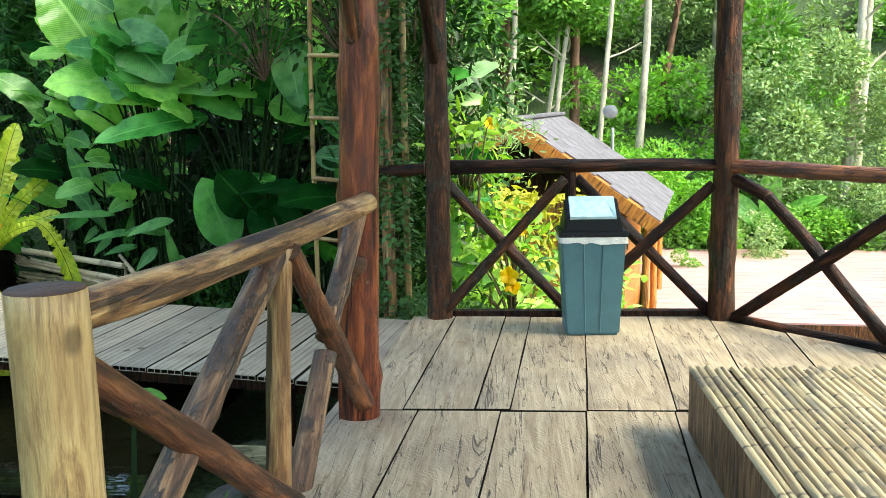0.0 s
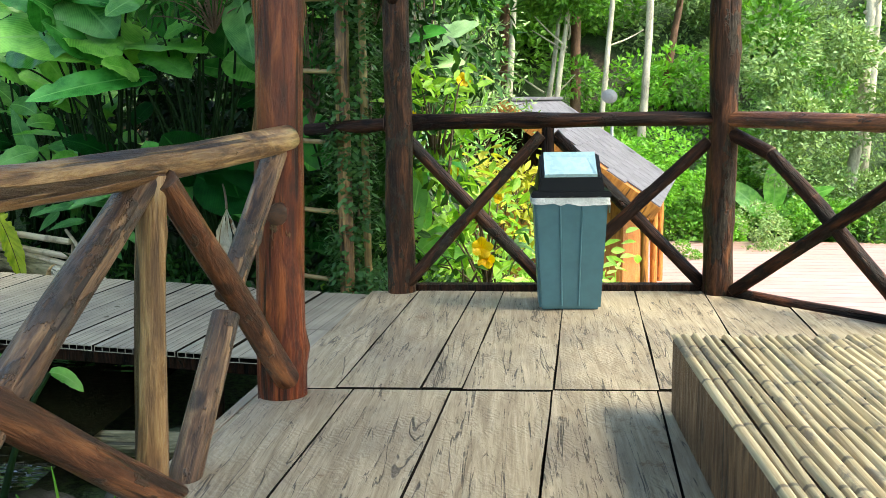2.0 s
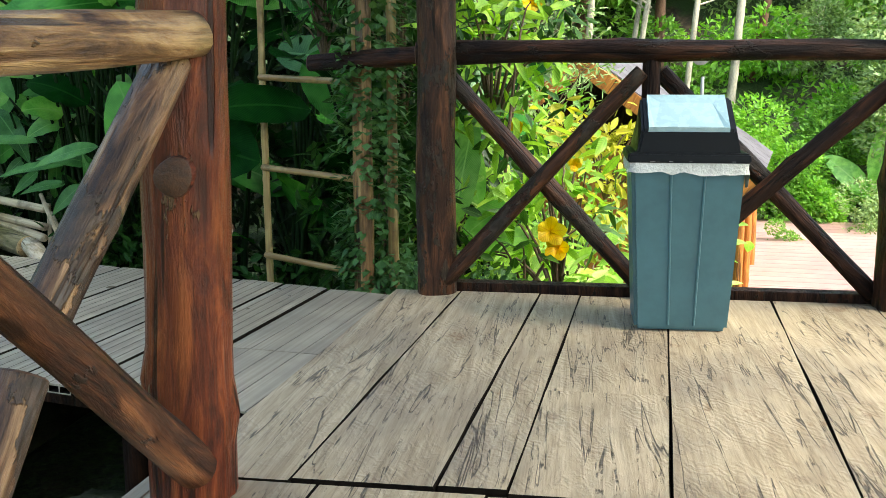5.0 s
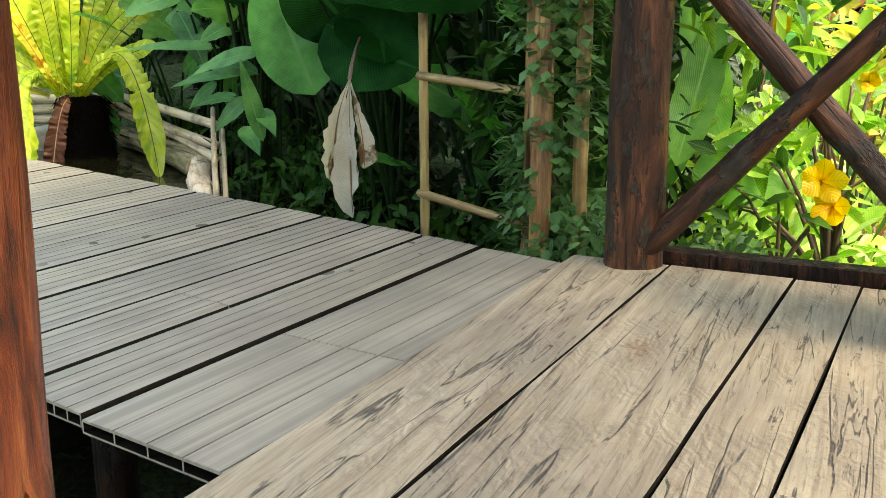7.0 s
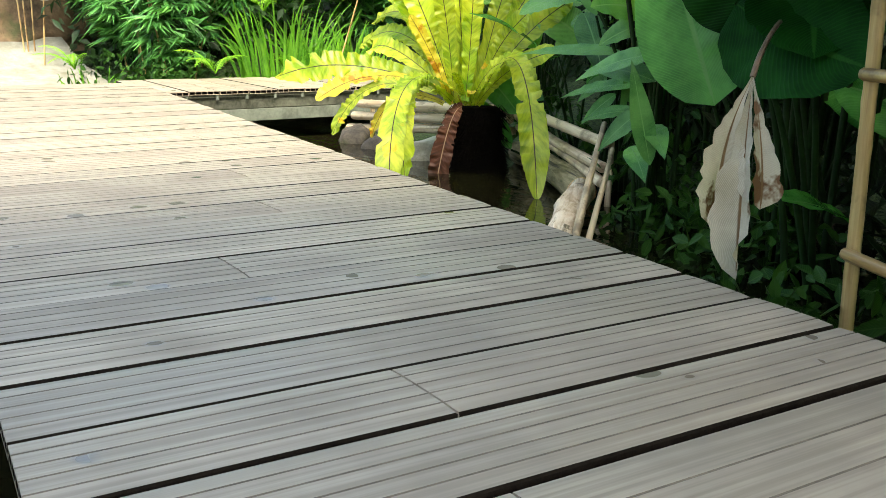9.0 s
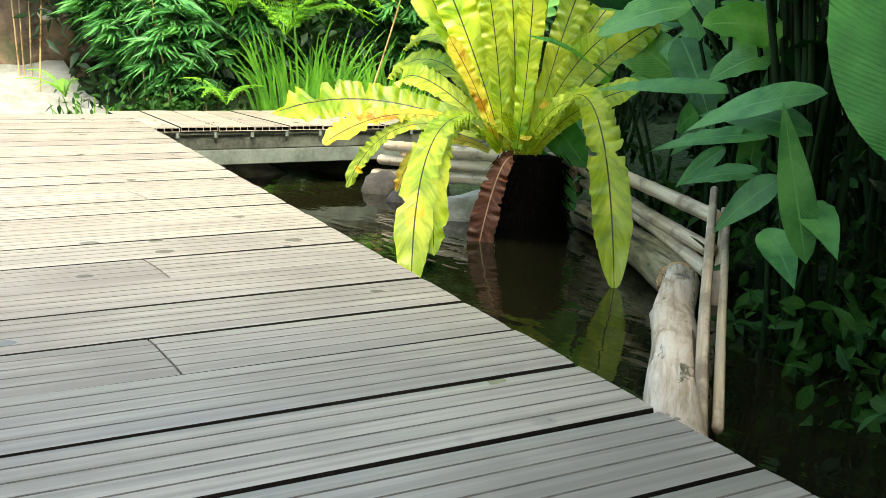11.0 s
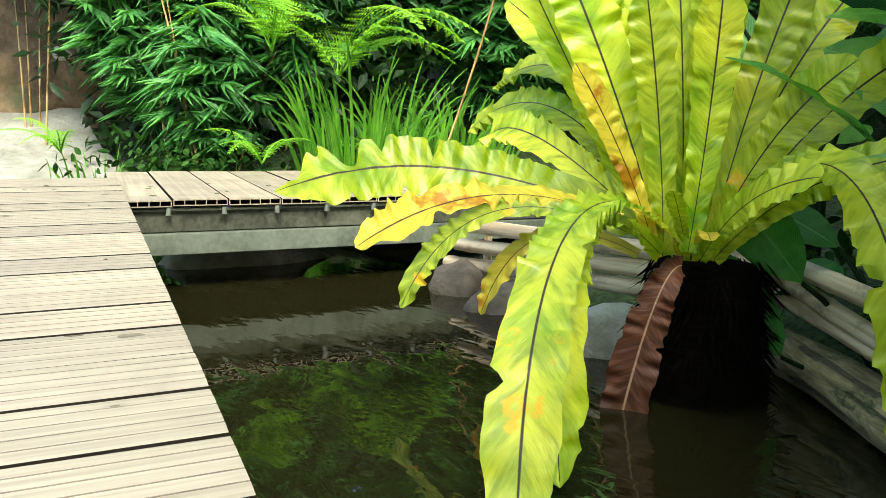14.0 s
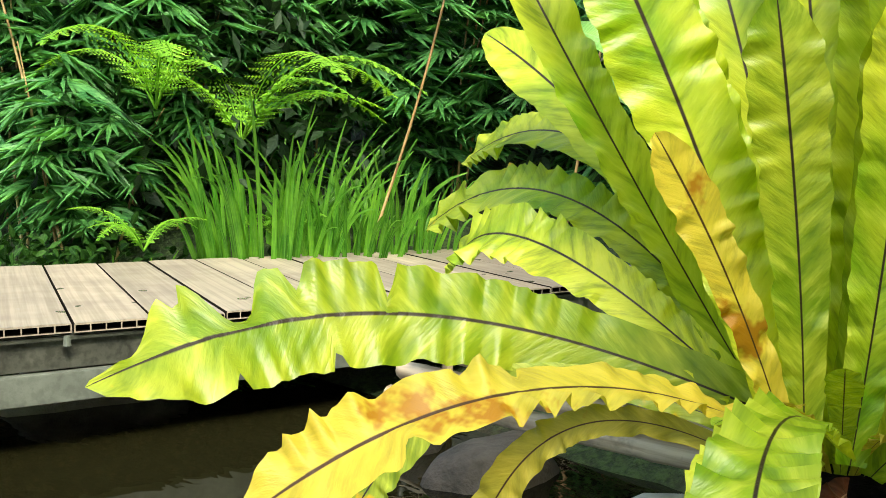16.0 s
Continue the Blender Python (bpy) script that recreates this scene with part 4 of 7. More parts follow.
CANNA_LEAF = leaf_mat("blue_green_canna_leaf", (0.035, 0.16, 0.03), (0.12, 0.32, 0.08), (0.14, 0.34, 0.10), 0.3, 0.3, 24, 0.03, spec=0.45)
# Near-black green: the bank's shade is put into this broad leaf.
SHADE_DARK_LEAF = leaf_mat("shade_darkened_broad_leaf", (0.002, 0.022, 0.003), (0.006, 0.046, 0.006), (0.015, 0.07, 0.012), 0.5, 0.10, 18, 0.035, spec=0.04)
DEAD_LEAF = leaf_mat("withered_leaf", (0.42, 0.37, 0.29), (0.58, 0.53, 0.44), (0.2, 0.12, 0.06), 0.8, 0.2, 26, 0.05, ((0.16, 0.085, 0.04), 0.6))
# Darker copy of the small leaves, with the thicket's shade in its colour.
SHADE = leaf_mat("shade_darkened_small_leaves", (0.008, 0.036, 0.006), (0.028, 0.085, 0.013), (0.04, 0.1, 0.02), 0.45, 0.15, 5, 0.04, island=True, spec=0.1)
# Glare beyond the railing is put into this paler small-leaf green.
GLARE_LIME = leaf_mat("glare_paled_leaves", (0.26, 0.50, 0.08), (0.50, 0.70, 0.20), (0.4, 0.6, 0.15), 0.4, 0.4, 5, 0.04, island=True)
SMALL = leaf_mat("small_leaves", (0.025, 0.085, 0.012), (0.07, 0.17, 0.025), (0.08, 0.18, 0.04), 0.4, 0.3, 5, 0.04, island=True)
VINE = leaf_mat("vine_leaves", (0.04, 0.12, 0.03), (0.12, 0.24, 0.08), (0.10, 0.2, 0.06), 0.4, 0.25, 5, 0.04, island=True)
LIME = leaf_mat("bright_small_leaves", (0.13, 0.34, 0.02), (0.38, 0.60, 0.08), (0.25, 0.42, 0.06), 0.4, 0.4, 5, 0.04, island=True)
GOLD = leaf_mat("golden_leaves", (0.30, 0.34, 0.03), (0.55, 0.50, 0.07), (0.5, 0.4, 0.1), 0.45, 0.4, 5, 0.04, island=True)
BAMBOO_LEAF = leaf_mat("bamboo_leaves", (0.028, 0.14, 0.035), (0.11, 0.32, 0.085), (0.06, 0.16, 0.05), 0.4, 0.25, 3, 0.03, island=True)
FERN_LEAF = leaf_mat("fern_leaves", (0.13, 0.37, 0.025), (0.27, 0.55, 0.05), (0.22, 0.42, 0.06), 0.45, 0.4, 3, 0.03, island=True)
GRASS = leaf_mat("grass_blades", (0.05, 0.20, 0.015), (0.14, 0.36, 0.03), (0.12, 0.3, 0.05), 0.4, 0.35, 2, 0.05, island=True)
FOREST = leaf_mat("forest_leaves", (0.08, 0.22, 0.03), (0.23, 0.46, 0.075), (0.1, 0.2, 0.05), 0.45, 0.3, 3, 0.02, island=True)
FOREST_GREY = leaf_mat("greyish_tree_leaves", (0.12, 0.22, 0.07), (0.32, 0.45, 0.19), (0.14, 0.2, 0.1), 0.45, 0.25, 3, 0.02, island=True)
FOREST_BRIGHT = leaf_mat("bright_bush_leaves", (0.10, 0.30, 0.03), (0.22, 0.46, 0.06), (0.2, 0.4, 0.07), 0.45, 0.4, 3, 0.02, island=True)
PETAL = leaf_mat("yellow_petals", (0.78, 0.46, 0.004), (0.85, 0.58, 0.01), (0.7, 0.4, 0.01), 0.45, 0.3, 4, 0.03)
STEM = plain("green_stem", (0.008, 0.024, 0.005), 0.6, 0.2, 8, 0.1, spec=0.12)
BROWN_STEM = plain("brown_stem", (0.12, 0.075, 0.04), 0.6, 0.25, 8, 0.3)
FERN_TRUNK = plain("fibrous_fern_trunk", (0.006, 0.005, 0.004), 0.95, 0.35, 18, 0.9, stretch=(1, 1, 5), spec=0.03)


class Batch:
    """Gathers blades, leaves and stalks into one mesh."""

    def __init__(self):
        self.v, self.f, self.uv, self.n = [], [], [], 0

    def add(self, v, f, uv):
        self.v.append(np.asarray(v, float))
        self.uv.append(np.asarray(uv, float))
        self.f.append(np.asarray(f, int) + self.n)
        self.n += len(v)

    def mesh(self, name, mat):
        v, uv = np.concatenate(self.v), np.concatenate(self.uv)
        faces = [tuple(int(i) for i in r) for blk in self.f for r in blk]
        return mesh_from(name, v.tolist(), faces, mat, True, uv)


def unit(a):
    a = np.asarray(a, float)
    return a / (np.linalg.norm(a, axis=-1, keepdims=True) + 1e-9)


def sstep_array(s):
    t = np.clip(s / 0.75, 0, 1)
    return t * t * (3 - 2 * t)


def width_profile(s, shape):
    if shape == "strap":
        return np.clip(0.30 + 0.9 * s, 0, 1) ** 0.8 * np.clip((1.0 - s) * 9.0, 0, 1) ** 0.5
    if shape == "oval":
        return np.clip(np.sin(np.pi * np.clip(s, 0, 1) ** 0.85), 0, 1) ** 0.62
    if shape == "round":
        return np.clip(1 - (2 * s - 0.92) ** 2 / 1.17, 0, 1) ** 0.5
    if shape == "drape":
        return (0.06 + 0.94 * sstep_array(s)) * np.clip((1 - s) * 9, 0, 1) ** 0.7
    if shape == "grass":
        return np.clip(1.05 - s, 0, 1) ** 0.6
    return np.clip(np.sin(np.pi * s ** 0.7), 0, 1)  # lance


def blade(bt, p0, p1, p2, w, shape="oval", hint=(0, 0, 1), nl=14, nw=4, fold=0.12, wave=0.0, freq=9.0, seed=0, twist=0.0, tear=0.0, notches=()):
    """A leaf blade along the bow p0 p1 p2, w wide, its upper face turned to hint."""
    rn = np.random.RandomState(seed)
    p0, p1, p2 = (np.asarray(p, float) for p in (p0, p1, p2))
    s = np.linspace(0, 1, nl + 1)[:, None]
    c = (1 - s) ** 2 * p0 + 2 * s * (1 - s) * p1 + s * s * p2
    t = unit(2 * (1 - s) * (p1 - p0) + 2 * s * (p2 - p1))
    hints = unit(np.tile(np.asarray(hint, float), (nl + 1, 1)) + 1e-4)
    side = unit(np.cross(t, hints))
    nor = np.cross(side, t)
    if twist:
        a = twist * s
        side, nor = side * np.cos(a) + nor * np.sin(a), nor * np.cos(a) - side * np.sin(a)
    hw = w / 2 * width_profile(s, shape)
    us = np.linspace(-1, 1, nw + 1)
    ph = rn.uniform(0, 6.28, 4)
    vs, uv = [], []
    for u in us:
        au = abs(u)
        k = 0 if u < 0 else 1
        edge = np.ones_like(s)
        if tear:
            edge = 1 + tear * au * (np.sin(s * 31.0 + ph[k] * 3) + np.sin(s * 57.0 + ph[2 + k]) + 0.7 * np.sin(s * 101.0 + ph[3 - k]))
        for ns, nh, nd, sg in notches:
            if u * sg > 0:
                edge = np.minimum(edge, 1 - nd * np.exp(-(np.abs(s - ns) / nh) ** 3))
        run = s + 0.06 * np.sin(s * 9.0 + ph[2 + k]) + 0.03 * np.sin(s * 23.0 + ph[k])
        amp = 0.65 + 0.55 * np.sin(s * 13.0 + ph[k] * 2) * np.sin(s * 5.0 + ph[3 - k])
        wv = wave * au ** 1.2 * amp * (np.sin(run * freq * 6.283 + ph[k]) + 0.6 * np.sin(run * freq * 11.0 + ph[2 + k]))
        vs.append(c + side * hw * u * edge + nor * (fold * au * hw + wv * np.minimum(1, hw / (w / 2) * 1.3)))
        uv.append(np.hstack([np.full_like(s, 0.5 + 0.5 * u), s]))
    v = np.stack(vs, 1).reshape(-1, 3)
    q = np.stack(uv, 1).reshape(-1, 2)
    i, j = np.meshgrid(np.arange(nl), np.arange(nw), indexing="ij")
    a = (i * (nw + 1) + j).ravel()
    bt.add(v, np.stack([a, a + 1, a + nw + 2, a + nw + 1], 1), q)


def stalk(bt, p0, p1, p2, r0, r1, nl=8, sides=5):
    p0, p1, p2 = (np.asarray(p, float) for p in (p0, p1, p2))
    s = np.linspace(0, 1, nl + 1)[:, None]
    c = (1 - s) ** 2 * p0 + 2 * s * (1 - s) * p1 + s * s * p2
    t = unit(2 * (1 - s) * (p1 - p0) + 2 * s * (p2 - p1))
    a = unit(np.cross(t, np.array([0.31, 0.55, 0.12])))
    b2 = np.cross(t, a)
    r = r0 + (r1 - r0) * s
    vs = np.stack([c + r * (a * math.cos(k * 6.283 / sides) + b2 * math.sin(k * 6.283 / sides)) for k in range(sides)], 1).reshape(-1, 3)
    i, j = np.meshgrid(np.arange(nl), np.arange(sides), indexing="ij")
    o_ = (i * sides).ravel()
    j, j2 = j.ravel(), ((j + 1) % sides).ravel()
    bt.add(vs, np.stack([o_ + j, o_ + j2, o_ + sides + j2, o_ + sides + j], 1), np.full((len(vs), 2), 0.8))


def leaflets(bt, base, direc, normal, length, width, fold=0.25, droop=0.0, full=False):
    """Many small folded leaves at once: arrays of bases, directions and normals."""
    base, d = np.asarray(base, float), unit(direc)
    side = unit(np.cross(d, normal))
    nor = np.cross(side, d)
    L, W = np.asarray(length, float).reshape(-1, 1), np.asarray(width, float).reshape(-1, 1)
    mid = base + d * L * 0.42
    tip = base + d * L - np.array([0, 0, 1.0]) * L * droop
    lft, rgt = mid - side * W / 2 + nor * W * fold, mid + side * W / 2 + nor * W * fold
    n = len(base)
    if full:
        arc = nor * W * fold
        row = lambda f, g: base + d * L * f - np.array([0, 0, 1.0]) * L * droop * f * f + (side * W / 2 * g + arc * abs(g) if g else 0)
        v = np.stack([row(0, 0), row(0.18, -0.7), row(0.45, -1), row(0.75, -0.62), row(1, 0), row(0.75, 0.62), row(0.45, 1), row(0.18, 0.7), row(0.45, 0)], 1).reshape(-1, 3)
        k = np.arange(n)[:, None] * 9
        f = np.concatenate([k + np.array([[8, (i + 1) % 8, i]]) for i in range(8)], 0)
        bt.add(v, f, np.tile(np.array([[0.5, 0], [0.15, 0.18], [0.0, 0.45], [0.19, 0.75], [0.5, 1], [0.81, 0.75], [1.0, 0.45], [0.85, 0.18], [0.5, 0.45]]), (n, 1)))
        return
    v = np.stack([base, lft, tip, rgt], 1).reshape(-1, 3)
    k = np.arange(n)[:, None] * 4
    f = np.concatenate([k + np.array([[0, 2, 1]]), k + np.array([[0, 3, 2]])], 0)
    uv = np.tile(np.array([[0.5, 0], [0.05, 0.42], [0.5, 1], [0.95, 0.42]]), (n, 1))
    bt.add(v, f, uv)


def random_dirs(rn, n, up=0.2, spread=1.0):
    d = rn.normal(0, spread, (n, 3))
    d[:, 2] += up
    return unit(d)


def plant(name, label, category, at, group="", kind=""):
    return thing(name, label, category, at, group, kind)


# ---- bird's-nest fern in the pond ----
fern = plant("birds_nest_fern", "large yellow-green bird's-nest fern with wavy fronds growing from the pond", "fern", (-4.0, 7.72, -0.3))
tv, tf, ts = tube(0.80, 0.165, 0.125, 77, 28, 0.12)
o = part("trunk", mesh_from("trunk", tv, tf, [FERN_TRUNK, FERN_TRUNK], True), None, fern, "dark fibrous trunk of matted roots")
o.matrix_basis = Matrix.Translation((-4.02, 7.76, -0.72))
bt = Batch()
rn = np.random.RandomState(4)
n = 1500
a, zz = rn.uniform(0, 6.28, n), rn.uniform(-0.5, 0.1, n)
rr = 0.158 - 0.03 * (zz + 0.5) / 0.6 + rn.uniform(-0.01, 0.02, n)
bs = np.stack([-4.02 + rr * np.cos(a), 7.76 + rr * np.sin(a), zz], 1)
leaflets(bt, bs, np.stack([np.cos(a), np.sin(a), -1.2 + 0 * a], 1) + rn.normal(0, 0.3, (n, 3)), rn.normal(0, 1, (n, 3)), rn.uniform(0.05, 0.13, n), rn.uniform(0.004, 0.01, n))
part("root_mat", bt.mesh("root_mat", FERN_TRUNK), None, fern)


def frond(p0, p1, p2, w, mat=FROND, seed=0, hint=(0, 0, 1), wave=0.016, fold=0.10, tear=0.035, twist=0.0, notches=()):
    length = sum((Vector(b_) - Vector(a_)).length for a_, b_ in ((p0, p1), (p1, p2)))
    bt = Batch()
    blade(bt, p0, p1, p2, w, "strap", hint, 110, 10, fold, wave, max(2.5, length / 0.085), seed, twist, tear, notches)
    part("frond", bt.mesh("frond", mat), None, fern)


CR = (-4.04, 7.70, 0.09)
# fronds that arch out and hang over the water
frond((-4.06, 7.68, 0.14), (-4.66, 7.28, 0.42), (-4.50, 6.69, 0.25), 0.20, FROND, 1, (0.55, -0.72, 0.35), 0.011, 0.05, 0.04,
      notches=((0.57, 0.008, 0.75, 1), (0.70, 0.012, 0.5, 1), (0.79, 0.035, 0.9, 1), (0.86, 0.010, 0.4, 1), (0.96, 0.07, 0.85, 1), (0.66, 0.008, 0.35, -1), (0.83, 0.008, 0.3, -1)))
frond((-3.96, 7.57, 0.16), (-3.75, 6.90, 0.54), (-3.40, 6.67, -0.30), 0.145, FROND, 2, (0.5, -0.75, 0.75), 0.019, notches=((0.8, 0.012, 0.4, 1), (0.55, 0.01, 0.25, -1)))
frond((-3.98, 7.54, 0.12), (-3.87, 7.03, 0.46), (-3.50, 6.84, -0.21), 0.13, FROND, 3, (0.4, -0.8, 0.5), 0.018)
frond((-3.95, 7.74, 0.14), (-3.43, 7.60, 0.78), (-3.04, 7.31, -0.30), 0.15, FROND, 4, (0.7, -0.6, 0.5), 0.019, notches=((0.72, 0.012, 0.6, 1), (0.72, 0.01, 0.5, -1)))
frond((-3.96, 7.60, 0.09), (-3.94, 7.49, 0.1), (-4.01, 7.45, -0.38), 0.13, FROND_BROWN, 5, (0.6, -0.8, 0.1), 0.014, tear=0.06, notches=((0.5, 0.012, 0.4, 1), (0.66, 0.01, 0.35, -1)))
frond((-4.12, 7.55, 0.16), (-4.50, 7.27, 0.34), (-4.57, 7.11, -0.10), 0.085, FROND, 6, (0.3, -0.8, 0.4), 0.010)
frond((-4.02, 7.58, 0.14), (-4.10, 7.12, 0.40), (-4.22, 6.78, 0.14), 0.115, FROND_YELLOW, 7, (0.15, -0.35, 0.9), 0.014, 0.2, 0.05, 0.5, notches=((0.55, 0.012, 0.5, 1), (0.75, 0.02, 0.5, -1)))
frond((-4.10, 7.58, 0.10), (-4.42, 7.42, 0.25), (-4.48, 7.33, -0.12), 0.075, FROND_YELLOW, 12, (0.3, -0.8, 0.4), 0.010)
# darker fronds arching behind
frond((-4.10, 7.66, 0.13), (-4.53, 7.40, 0.58), (-4.86, 7.58, 0.34), 0.15, FROND, 8, (0.45, -0.6, 0.6), 0.014)
frond((-4.14, 7.70, 0.15), (-4.62, 7.68, 0.70), (-5.13, 7.70, 0.40), 0.15, FROND, 9, (0.4, -0.6, 0.7), 0.016, notches=((0.85, 0.02, 0.6, 1),))
frond((-4.12, 7.72, 0.16), (-4.60, 7.76, 0.82), (-5.12, 7.80, 0.56), 0.14, FROND, 10, (0.3, -0.6, 0.7), 0.016)
# upright fronds
frond((-3.98, 7.64, 0.12), (-3.95, 7.66, 0.45), (-3.92, 7.64, 0.82), 0.12, FROND, 13, (0.72, -0.65, 0.2), 0.006)
frond((-4.03, 7.60, 0.12), (-4.03, 7.57, 0.45), (-4.05, 7.50, 0.80), 0.115, FROND, 14, (0.72, -0.65, 0.25), 0.006)
frond((-4.05, 7.62, 0.1), (-4.14, 7.54, 0.5), (-4.28, 7.40, 0.9), 0.165, FROND, 15, (0.65, -0.6, 0.45), 0.010)
frond((-4.03, 7.58, 0.1), (-4.06, 7.48, 0.38), (-4.12, 7.34, 0.60), 0.075, FROND_YELLOW, 16, (0.65, -0.6, 0.45), 0.010)
frond((-4.10, 7.66, 0.12), (-4.33, 7.62, 0.42), (-4.70, 7.50, 1.06), 0.115, FROND, 17, (0.75, -0.4, 0.5), 0.008)
frond((-4.08, 7.68, 0.12), (-4.18, 7.62, 0.6), (-4.48, 7.46, 1.15), 0.15, FROND, 18, (0.6, -0.65, 0.4), 0.010)
for k, (dx, dy, top, w) in enumerate(((-0.3, -0.05, 1.25, 0.15), (-0.12, 0.0, 1.3, 0.15), (0.05, 0.05, 1.15, 0.16), (0.14, -0.02, 1.1, 0.14), (0.34, 0.12, 0.62, 0.12),
                                      (0.15, 0.35, 1.2, 0.16), (-0.35, 0.35, 1.2, 0.15), (0.3, 0.45, 0.7, 0.14), (-0.6, 0.3, 0.95, 0.14), (0.0, 0.6, 0.9, 0.15), (-0.75, 0.05, 0.85, 0.13), (0.55, 0.1, 0.42, 0.11), (0.5, -0.18, 0.36, 0.10))):
    frond((CR[0] + dx * 0.15, CR[1] + dy * 0.15, 0.1), (CR[0] + dx * 0.5, CR[1] + dy * 0.5, 0.12 + top * 0.55), (CR[0] + dx * 1.2, CR[1] + dy * 1.2 - 0.05, top), w, FROND_YELLOW if k == 6 else FROND, 30 + k, (0.6, -0.7, 0.35), 0.009)
# short young and withered fronds round the crown
for k in range(6):
    a = -1.9 + 0.42 * k
    ex, ey = math.cos(a), math.sin(a)
    frond((CR[0] + 0.05 * ex, 7.72 + 0.05 * ey, 0.09), (CR[0] + 0.14 * ex, 7.72 + 0.14 * ey, 0.22), (CR[0] + 0.24 * ex, 7.72 + 0.24 * ey, 0.17 + 0.06 * (k % 3)), 0.05, (FROND, FROND_YELLOW)[k % 2], 90 + k, (ex, ey, 0.5), 0.006)

# ---- pond edge: logs, bamboo fence, stones ----
STONE = rock_mat("pale_stone", (0.24, 0.22, 0.17), (0.5, 0.47, 0.4), mossat=0.66)
WET_STONE = rock_mat("wet_dark_stone", (0.035, 0.03, 0.022), (0.12, 0.1, 0.075), mossat=0.55)
EARTH = rock_mat("earth_bank", (0.06, 0.04, 0.022), (0.2, 0.135, 0.075), mossat=0.68, scale=3)
SAND = rock_mat("pale_sand", (0.19, 0.19, 0.15), (0.30, 0.30, 0.26), (0.15, 0.15, 0.08), 0.7, 5)


def rock(name, at, size, mat, seed, label, category="rock", group="", squash=1.0):
    bm = bmesh.new()
    bmesh.ops.create_icosphere(bm, subdivisions=3, radius=1.0)
    for v in bm.verts:
        k = 1 + 0.28 * noise.noise(v.co * 1.3 + Vector((seed * 3.3, 0, 0))) + 0.1 * noise.noise(v.co * 3.7 + Vector((0, seed, 0)))
        v.co = Vector((v.co.x * size[0], v.co.y * size[1], max(-0.75, v.co.z) * size[2])) * k
    me = bpy.data.meshes.new(name)
    bm.to_mesh(me)
    bm.free()
    me.materials.append(mat)
    me.polygons.foreach_set("use_smooth", [True] * len(me.polygons))
    ob = new(name, me)
    ob.matrix_basis = pose(*at, 0, 0, seed * 47 % 360)
    return tagged(ob, label, category, group)


o = log("border_log", (-2.77, 7.34, -0.205), (-1.72, 6.07, -0.205), 0.056, 0.064, log_wood("debarked_wood", (0.76, 0.67, 0.52), (0.66, 0.54, 0.38), (0.32, 0.23, 0.13), 0.7, 0.3, (0.30, 0.25, 0.14)), None, 61, 0.11, 0.02, end=PALE_LOG)
tagged(o, "pale debarked log edging the pond", "log")
o = log("border_log", (-2.83, 7.40, -0.235), (-4.05, 8.16, -0.22), 0.072, 0.07, MOSS_LOG, None, 62, 0.1, 0.02, end=PALE_LOG)
tagged(o, "mossy log edging the pond", "log")
fence = thing("bamboo_fence", "low fence of old bamboo poles round the pond's bank", "fence", (-3.6, 7.8, -0.2))
for k, (zn, zf, zr, zl) in enumerate(((0.015, 0.05, 0.02, -0.02), (-0.10, -0.005, -0.035, -0.115), (-0.175, -0.075, -0.12, -0.217))):
    log("pole", (-2.69 - 0.015 * k, 7.39 + 0.01 * k, zn), (-4.15, 8.21 + 0.02 * k, zf), 0.026, 0.029, OLD_BAMBOO, fence, 63 + k, 0.02, 0.02, nodes_at=0.33, end=OLD_BAMBOO, sides=12)
    log("pole", (-4.12, 8.12 + 0.02 * k, zr + 0.02), (-5.69 - 0.1 * k, 8.08 + 0.02 * k, zl), 0.033, 0.031, OLD_BAMBOO, fence, 66 + k, 0.02, 0.015, nodes_at=0.36, end=OLD_BAMBOO, sides=12)
log("rail", (-2.725, 7.42, 0.10), (-1.80, 6.22, -0.20), 0.013, 0.015, OLD_BAMBOO, fence, 70, 0.05, 0.01, sides=8, end=OLD_BAMBOO)
log("rail", (-2.65, 7.40, -0.01), (-1.84, 6.33, -0.22), 0.011, 0.013, OLD_BAMBOO, fence, 72, 0.05, 0.01, sides=8, end=OLD_BAMBOO)
log("stake", (-2.70, 7.43, -0.5), (-2.69, 7.44, 0.04), 0.016, 0.014, OLD_BAMBOO, fence, 74, 0.05, 0.0, sides=8, end=OLD_BAMBOO)
log("stake", (-5.6, 8.14, -0.5), (-5.62, 8.15, 0.0), 0.02, 0.018, OLD_BAMBOO, fence, 73, 0.05, 0.0, sides=8, end=OLD_BAMBOO)
rock("boulder", (-4.52, 7.90, -0.29), (0.30, 0.17, 0.14), STONE, 1, "pale flat boulder at the pond's edge", group="stones of the pond")
rock("boulder", (-5.20, 8.02, -0.31), (0.22, 0.14, 0.13), WET_STONE, 2, "dark boulder at the pond's edge", group="stones of the pond")
rock("boulder", (-6.72, 7.45, -0.29), (0.22, 0.48, 0.14), STONE, 4, "pale flat ledge stone under the side boardwalk", group="stones of the pond")
rock("boulder", (-5.62, 8.0, -0.32), (0.16, 0.14, 0.16), WET_STONE, 3, "dark wet boulder at the pond's edge", group="stones of the pond")
